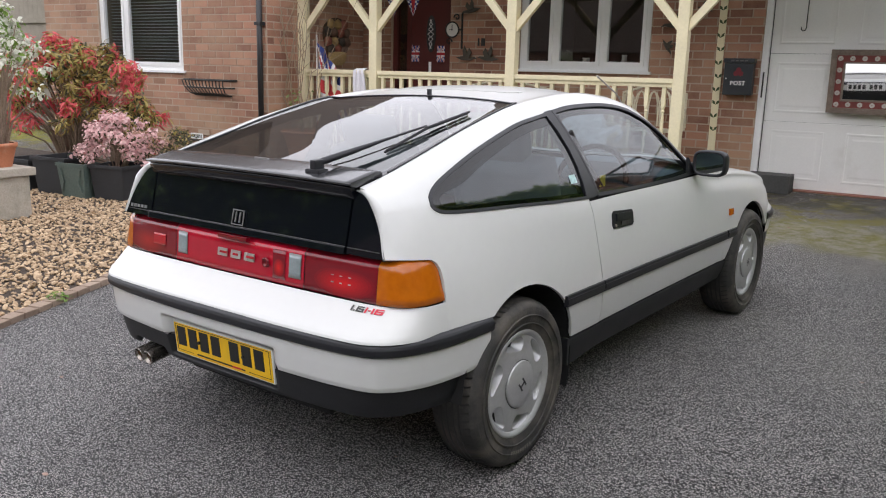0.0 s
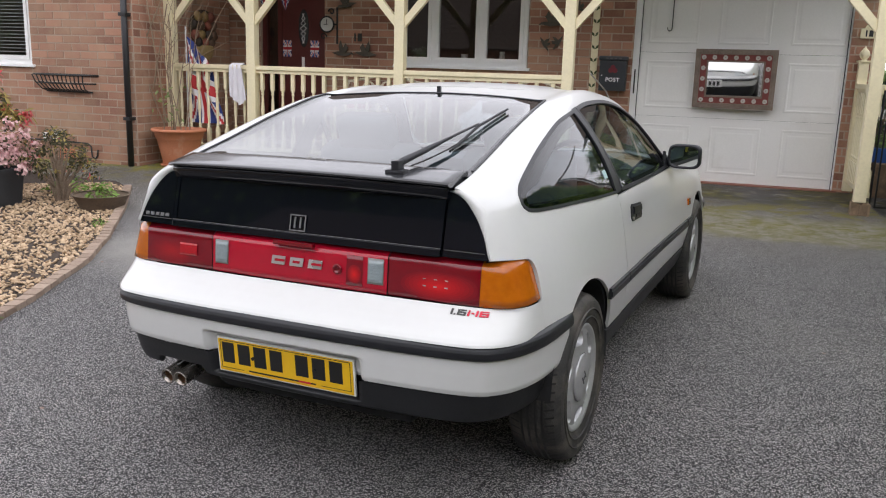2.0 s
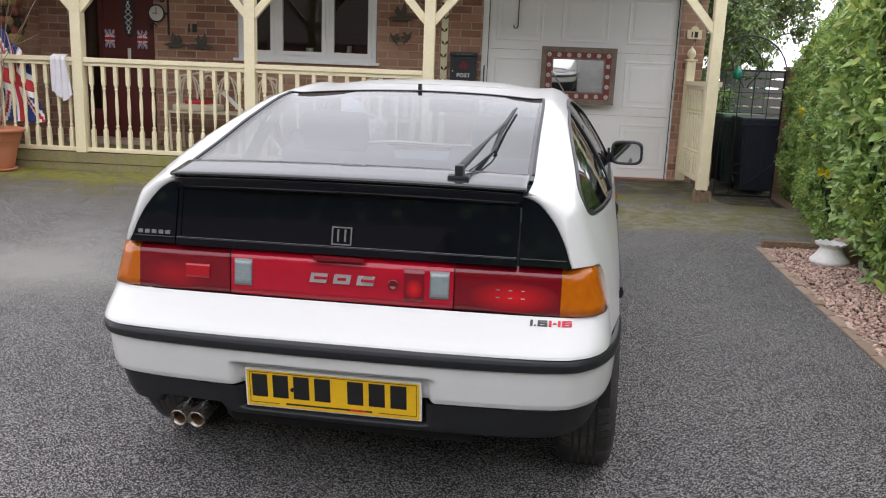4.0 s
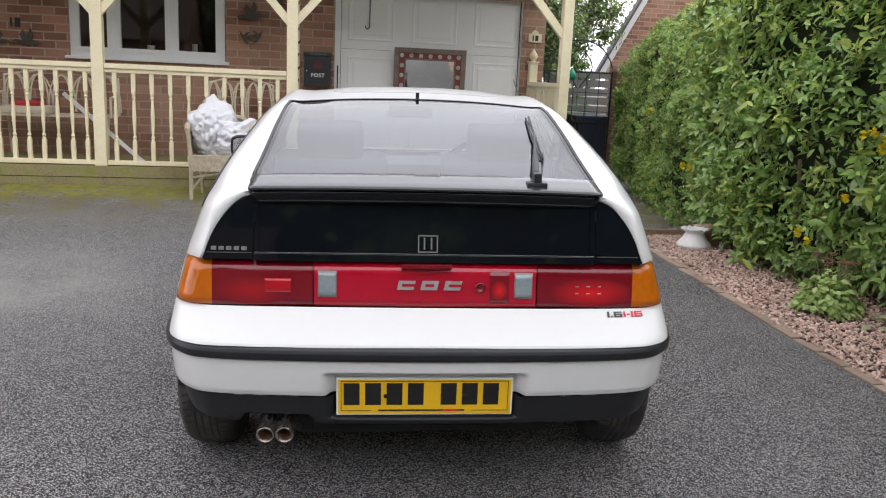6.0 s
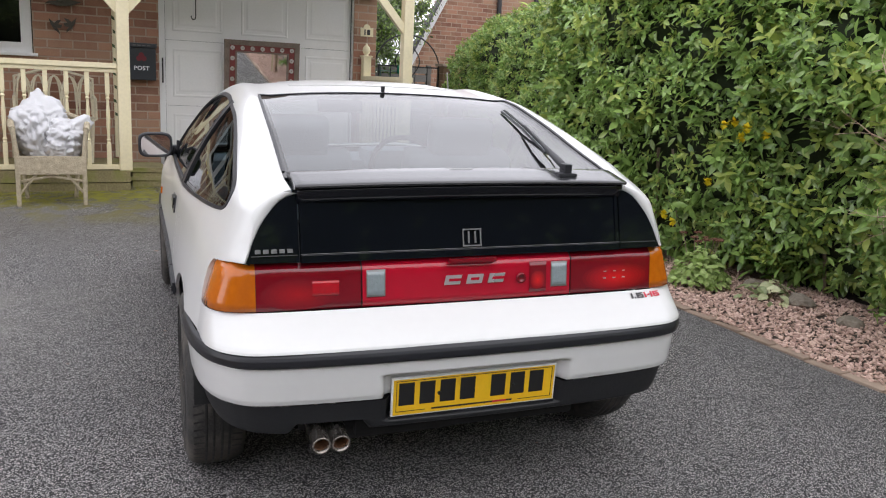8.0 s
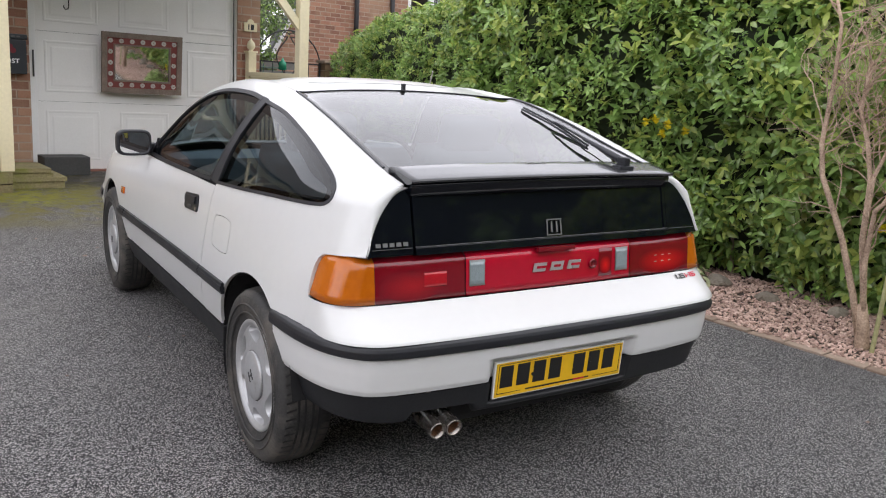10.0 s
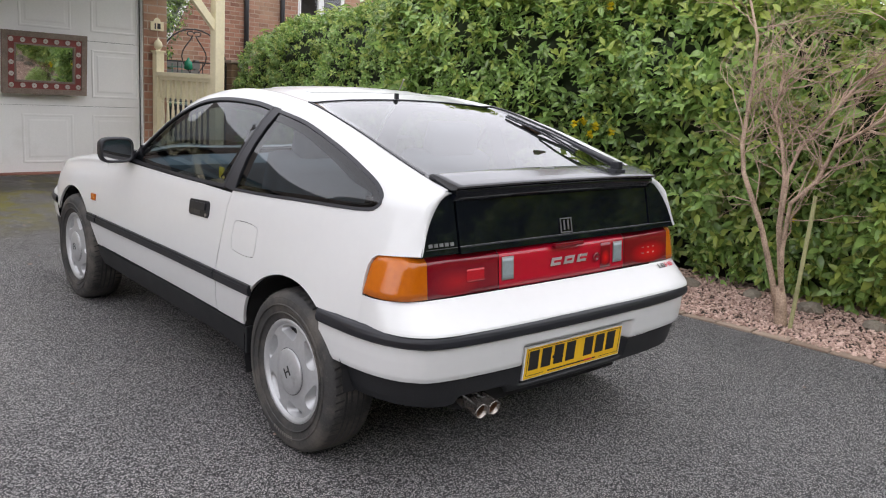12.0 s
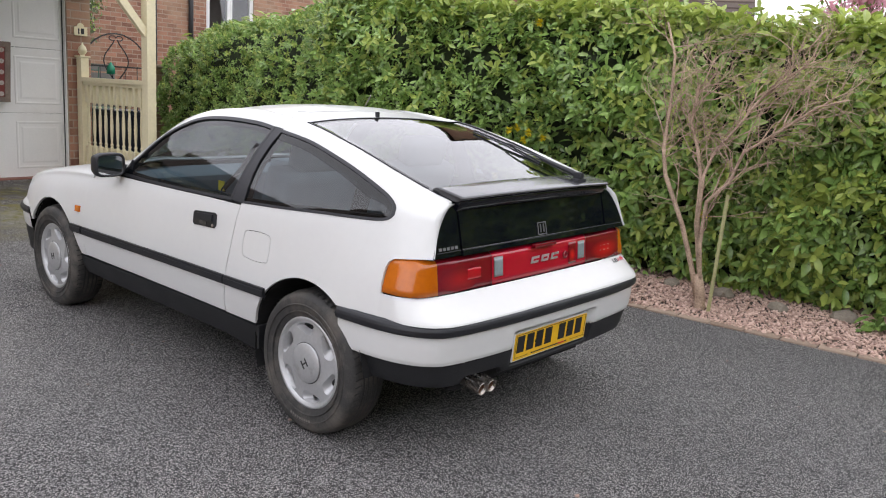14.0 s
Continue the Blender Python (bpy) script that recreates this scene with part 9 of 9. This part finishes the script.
# door mirrors
def rounded(bm, w, h, y, n=36):
    """A ring shaped like a rounded rectangle."""
    out = []
    for i in range(n):
        a = 2 * math.pi * i / n
        c, q = math.cos(a), math.sin(a)
        out.append(bm.verts.new((w * math.copysign(abs(c) ** 0.5, c), y, h * math.copysign(abs(q) ** 0.5, q))))
    return out


for side in (1, -1):
    mir = thing("door_mirror", pose(0, 0, 0), "", "")
    mir.parent = car
    mir.matrix_local = pose(side * 0.862, 1.535, 0.908, 0, 0, side * -4)
    bm = bmesh.new()
    rings = [rounded(bm, w, h, y) for w, h, y in ((0.066, 0.047, -0.036), (0.070, 0.051, -0.046), (0.077, 0.058, -0.044), (0.080, 0.061, -0.032), (0.079, 0.060, -0.005), (0.072, 0.053, 0.022), (0.055, 0.040, 0.042), (0.028, 0.020, 0.052))]
    for p, q in zip(rings, rings[1:]):
        for i in range(len(p)):
            bm.faces.new((p[i], p[(i + 1) % len(p)], q[(i + 1) % len(p)], q[i]))
    bm.faces.new(rings[-1])
    part("mirror_housing", bm, TRIM, mir, "black mirror housing", smooth=True)
    bm = bmesh.new()
    bm.faces.new(rounded(bm, 0.067, 0.048, -0.0375)[::-1])
    part("mirror_glass", bm, MIRROR_GLASS, mir, "mirror glass")
    part("mirror_stalk", boxes((min(-side * 0.05, -side * 0.115), max(-side * 0.05, -side * 0.115), -0.02, 0.035, -0.055, -0.005), bevel=0.01), TRIM, mir)
    bm = slab(bmesh.new(), [(1.46, 0.852), (1.565, 0.85), (1.462, 0.935)], 0.012, Matrix.Translation((side * 0.762, 0, 0)) @ pose(0, 0, 0, 90, 0, 90))
    part("mirror_sail", bm, TRIM, car)


# ---- car: wheels ----
def slot(k):
    a = math.pi / 3 * k
    pts = []
    for r, w in ((0.116, -0.16), (0.126, -0.28), (0.146, -0.33), (0.164, -0.26), (0.168, -0.05), (0.168, 0.20), (0.163, 0.37), (0.152, 0.40), (0.138, 0.28), (0.122, 0.06)):
        pts.append((r * math.cos(a + w), r * math.sin(a + w)))
    return smooth_line(pts, 0.008)


def wheel_face(x, y, s):
    r = math.hypot(x, y)
    return Vector((0.012 * math.cos(min(r, 0.18) / 0.18 * 1.57) ** 0.8 if r < 0.18 else 0.0, x, y))


def wheel(cx, cy, side):
    w = thing("wheel", pose(0, 0, 0), "", "")
    w.parent = car
    w.matrix_local = pose(cx, cy, 0.284, (37 if cy < 1 else 12) * side, 0, 0) @ (Matrix.Identity(4) if side > 0 else pose(0, 0, 0, 0, 0, 180))
    R = pose(0, 0, 0, 0, 90, 0)
    tyre = [(0.186, -0.155), (0.205, -0.172), (0.245, -0.182), (0.268, -0.176), (0.280, -0.158), (0.2855, -0.130), (0.2865, -0.09), (0.2855, -0.05), (0.280, -0.022), (0.268, -0.004), (0.245, 0.004), (0.215, -0.002), (0.192, -0.014), (0.184, -0.018)]
    t = part("tyre", lathe(bmesh.new(), [(r * 1.038 if r > 0.2 else r, z) for r, z in tyre], 72, R), RUBBER, w, "worn black rubber tyre", smooth=True)
    for z in (-0.125, -0.103, -0.077, -0.055):
        part("tread_groove", lathe(bmesh.new(), [(0.2977, z - 0.004), (0.2981, z), (0.2977, z + 0.004)], 60, R), PLATE_BLACK, t)
    for rr, zz in ((0.268, -0.0015), (0.243, 0.0055), (0.214, 0.001)):
        part("sidewall_ridge", lathe(bmesh.new(), [(rr + 0.003, zz - 0.003), (rr + 0.0015, zz + 0.0012), (rr - 0.0015, zz + 0.0012), (rr - 0.003, zz - 0.003)], 72, R), RUBBER, t, smooth=True)
    for k in range(9):
        part("sidewall_mark", boxes((0.0052, 0.0064, -0.0045, 0.0045, 0.231, 0.246)), DUSTY, t).matrix_local = Matrix.Rotation(2.2 + k * 0.062, 4, "X")
    bm = bmesh.new()
    for k in range(64):
        a = 2 * math.pi * k / 64
        for za, zb in ((-0.048, -0.016), (-0.165, -0.133)):
            rr = 0.2835
            m = Matrix.Rotation(a, 4, "X")
            q = [m @ Vector((z, dy, r)) for z, dy, r in ((za, -0.003, 0.2976), (za, 0.003, 0.2976), (zb, 0.011, 0.2921), (zb, 0.005, 0.2921))] if za > -0.1 else [m @ Vector((z, dy, r)) for z, dy, r in ((za, 0.005, 0.2921), (za, 0.011, 0.2921), (zb, 0.003, 0.2976), (zb, -0.003, 0.2976))]
            bm.faces.new([bm.verts.new(p) for p in q])
    part("tread_block", bm, PLATE_BLACK, t, kind="stuff")
    part("rim", lathe(bmesh.new(), [(0.184, -0.155), (0.180, -0.15), (0.165, -0.10), (0.160, -0.03), (0.170, -0.022), (0.178, -0.012), (0.186, -0.010), (0.190, -0.014)], 60, R), ALLOY, w, "silver wheel rim", smooth=True)
    disc = [(0.179 * math.cos(2 * math.pi * i / 60), 0.179 * math.sin(2 * math.pi * i / 60)) for i in range(60)]

    def nrm(x, y, s):
        e = 0.002
        n = (wheel_face(x + e, y, s) - wheel_face(x - e, y, s)).cross(wheel_face(x, y + e, s) - wheel_face(x, y - e, s)).normalized()
        return n if n.x > 0 else -n
    d = sheet_mesh("wheel_disc", disc, [slot(k) for k in range(6)], lambda x, y, s: wheel_face(x, y, s) + Vector((-0.024, 0, 0)), nrm, ALLOY, w, 0.016, 1.0, 0.02, (1,), "silver wheel face with six slots")
    for k in range(6):
        ring = slot(k)
        hole = (0.156 * math.cos(math.pi / 3 * k + 0.16), 0.156 * math.sin(math.pi / 3 * k + 0.16))
        low = [(hole[0] + (x - hole[0]) * 0.56, hole[1] + (y - hole[1]) * 0.56) for x, y in ring]
        bm = bmesh.new()
        hi_v = [bm.verts.new(wheel_face(x, y, 1) + Vector((-0.0242, 0, 0))) for x, y in ring]
        mid_v = [bm.verts.new(wheel_face(x, y, 1) + Vector((-0.030, 0, 0))) for x, y in inset_poly(ring, 0.003)]
        lo_v = [bm.verts.new(wheel_face(x, y, 1) + Vector((-0.052, 0, 0))) for x, y in low]
        for a, b in ((hi_v, mid_v), (mid_v, lo_v)):
            for i in range(len(ring)):
                j = (i + 1) % len(ring)
                bm.faces.new((a[i], a[j], b[j], b[i]))
        part("slot_bevel", bm, ALLOY, d, smooth=True)
    part("hub_cap", lathe(bmesh.new(), [(0.083, -0.015), (0.083, -0.0085), (0.080, -0.006), (0.05, -0.002), (0.001, 0.0)], 40, R), ALLOY, w, "round silver centre cap", smooth=True)
    part("cap_groove", lathe(bmesh.new(), [(0.0835, -0.013), (0.086, -0.0125)], 40, R), INK_GREY, w)
    part("cap_emblem", boxes((-0.002, 0.001, -0.017, -0.011, -0.018, 0.018), (-0.002, 0.001, 0.011, 0.017, -0.018, 0.018), (-0.002, 0.0012, -0.011, 0.011, -0.003, 0.003)), PLATE_BLACK, w)
    part("brake_drum", lathe(bmesh.new(), [(0.150, -0.06), (0.15, -0.05), (0.001, -0.048)], 30, R), LINING, w)
    return w


for cx, cy in ((0.813, -0.02), (0.836, 2.29)):
    for side in (1, -1):
        wheel(side * cx, cy, side)

# mud flaps by the rear arches
for side in (1, -1):
    part("mud_flap", boxes((side * 0.77 - 0.035, side * 0.77 + 0.035, 0.300, 0.313, 0.255, 0.36), bevel=0.004), VALANCE, car, "black arch flap")


# ---- car: cabin ----
def cushion(bm, c, size, bevel, m=None):
    x, y, z = size
    box(bm, c[0] - x / 2, c[0] + x / 2, c[1] - y / 2, c[1] + y / 2, c[2] - z / 2, c[2] + z / 2, bevel, m)
    return bm


part("cargo_floor", boxes((-0.56, 0.56, -0.46, 0.36, 0.70, 0.74)), LINING, car, "dark carpeted cargo deck")
part("cabin_floor", boxes((-0.70, 0.70, 0.0, 1.95, 0.30, 0.34), (-0.66, 0.66, 0.30, 0.36, 0.34, 0.74)), LINING, car, "dark cabin floor")
for x in (-0.35, 0.35):
    seat = thing("seat", pose(0, 0, 0), "", "")
    seat.parent = car
    seat.matrix_local = pose(x, 0.72, 0.34)
    part("seat_cushion", cushion(bmesh.new(), (0, 0.18, 0.14), (0.48, 0.50, 0.16), 0.05), SEAT_BLUE, seat, smooth=True)
    part("backrest", cushion(bmesh.new(), (0, 0, 0.30), (0.47, 0.14, 0.52), 0.055, pose(0, -0.04, 0.12, 18, 0, 0)), SEAT_BLUE, seat, smooth=True)
    part("headrest", cushion(bmesh.new(), (0, 0, 0.64), (0.27, 0.10, 0.15), 0.04, pose(0, -0.05, 0.10, 16, 0, 0)), SEAT_BLUE, seat, "padded headrest", smooth=True)
TAG_YELLOW = material("yellow_tag", (0.75, 0.60, 0.03), 0.5)
for side in (1, -1):
    belt = bmesh.new()
    tube(belt, [(side * 0.640, 0.56, 1.10), (side * 0.655, 0.66, 0.98), (side * 0.658, 0.80, 0.87), (side * 0.655, 0.84, 0.70), (side * 0.64, 0.80, 0.45)], 0.012, 6)
    b = part("seat_belt", belt, LINING, car, "dark seat belt")
    part("belt_tag", boxes((side * 0.664 - 0.003, side * 0.664 + 0.003, 0.785, 0.828, 0.862, 0.908)), TAG_YELLOW, b, "yellow tag on the seat belt")
part("dashboard", boxes((-0.70, 0.70, 1.45, 1.88, 0.62, 0.84), (0.18, 0.55, 1.36, 1.60, 0.80, 0.90), bevel=0.03), SEAT_BLUE, car, "grey dashboard")
bm = bmesh.new()
wm = pose(0.36, 1.28, 0.80, 66, 0, 0)
tube(bm, [wm @ Vector((0.185 * math.cos(k * math.pi / 16), 0.185 * math.sin(k * math.pi / 16), 0)) for k in range(33)], 0.014, 8)
tube(bm, [wm @ Vector((-0.18, 0, 0)), wm @ Vector((0, -0.02, -0.02)), wm @ Vector((0.18, 0, 0))], 0.018, 8)
part("steering_wheel", bm, LINING, car, "dark steering wheel", smooth=True)
part("rear_mirror", boxes((-0.11, 0.11, 1.22, 1.25, 1.10, 1.16), bevel=0.012), LINING, car)
STICKER = material("pale_sticker", (0.40, 0.58, 0.58), 0.5, vary=0.3, scale=60)
body_panel("window_sticker", side_pts((0.395, 0.925), (0.440, 0.925), (0.440, 0.955), (0.395, 0.955)), [], STICKER, car, lift=-0.002, sides=(1,), grid=0.02, flange=0, label="small pale sticker on the side window")

# ---- pieces: edging bricks, single bricks, single leaves ----
def edging_bricks(points, name, label, w, l, h, gap):
    t = thing(name, pose(0, 0, 0), label, "edging", kind="structure")
    me = None
    for p, a in along(points, l + gap):
        if me is None:
            bm = boxes((0, l, -w / 2, w / 2, -0.03, h), bevel=0.006)
            me = bpy.data.meshes.new("edging_brick")
            bm.to_mesh(me)
            bm.free()
            me.materials.append(EDGING)
        o = new("edging_brick", me)
        o.parent = t
        o.location = (p.x, p.y, ground_z(p.y))
        o.rotation_euler = (radians(random.uniform(-3, 3)), radians(random.uniform(-1.5, 1.5)), a + radians(random.uniform(-2, 2)))


edging_bricks(LEFT_EDGE, "edging_left", "curved row of weathered red edging bricks", 0.075, 0.10, 0.035, 0.008)
edging_bricks(RIGHT_EDGE, "edging_right", "row of flush brown edging bricks by the pink gravel", 0.10, 0.215, 0.014, 0.008)
lay_single_bricks()
one_v, one_f = leaf_verts(0.088, 0.038, 0.35, 0.18)
one_leaf = bpy.data.meshes.new("leaf")
one_leaf.from_pydata(one_v, [], one_f)
one_leaf.materials.append(LAUREL_PIECE)
for p, o in HEDGE_SINGLE:
    lf = new("leaf", one_leaf)
    lf.parent = hedge
    d = Vector((random.gauss(0, 0.5), random.gauss(0, 0.7), random.gauss(-0.3, 0.6)))
    nrm = (o + Vector((random.gauss(0, 0.35), random.gauss(0, 0.35), 0.4))).normalized()
    d = (d - nrm * d.dot(nrm)).normalized()
    m = Matrix((d.cross(nrm), d, nrm)).transposed().to_4x4()
    lf.matrix_local = Matrix.Translation(p - o.normalized() * 0.01) @ m
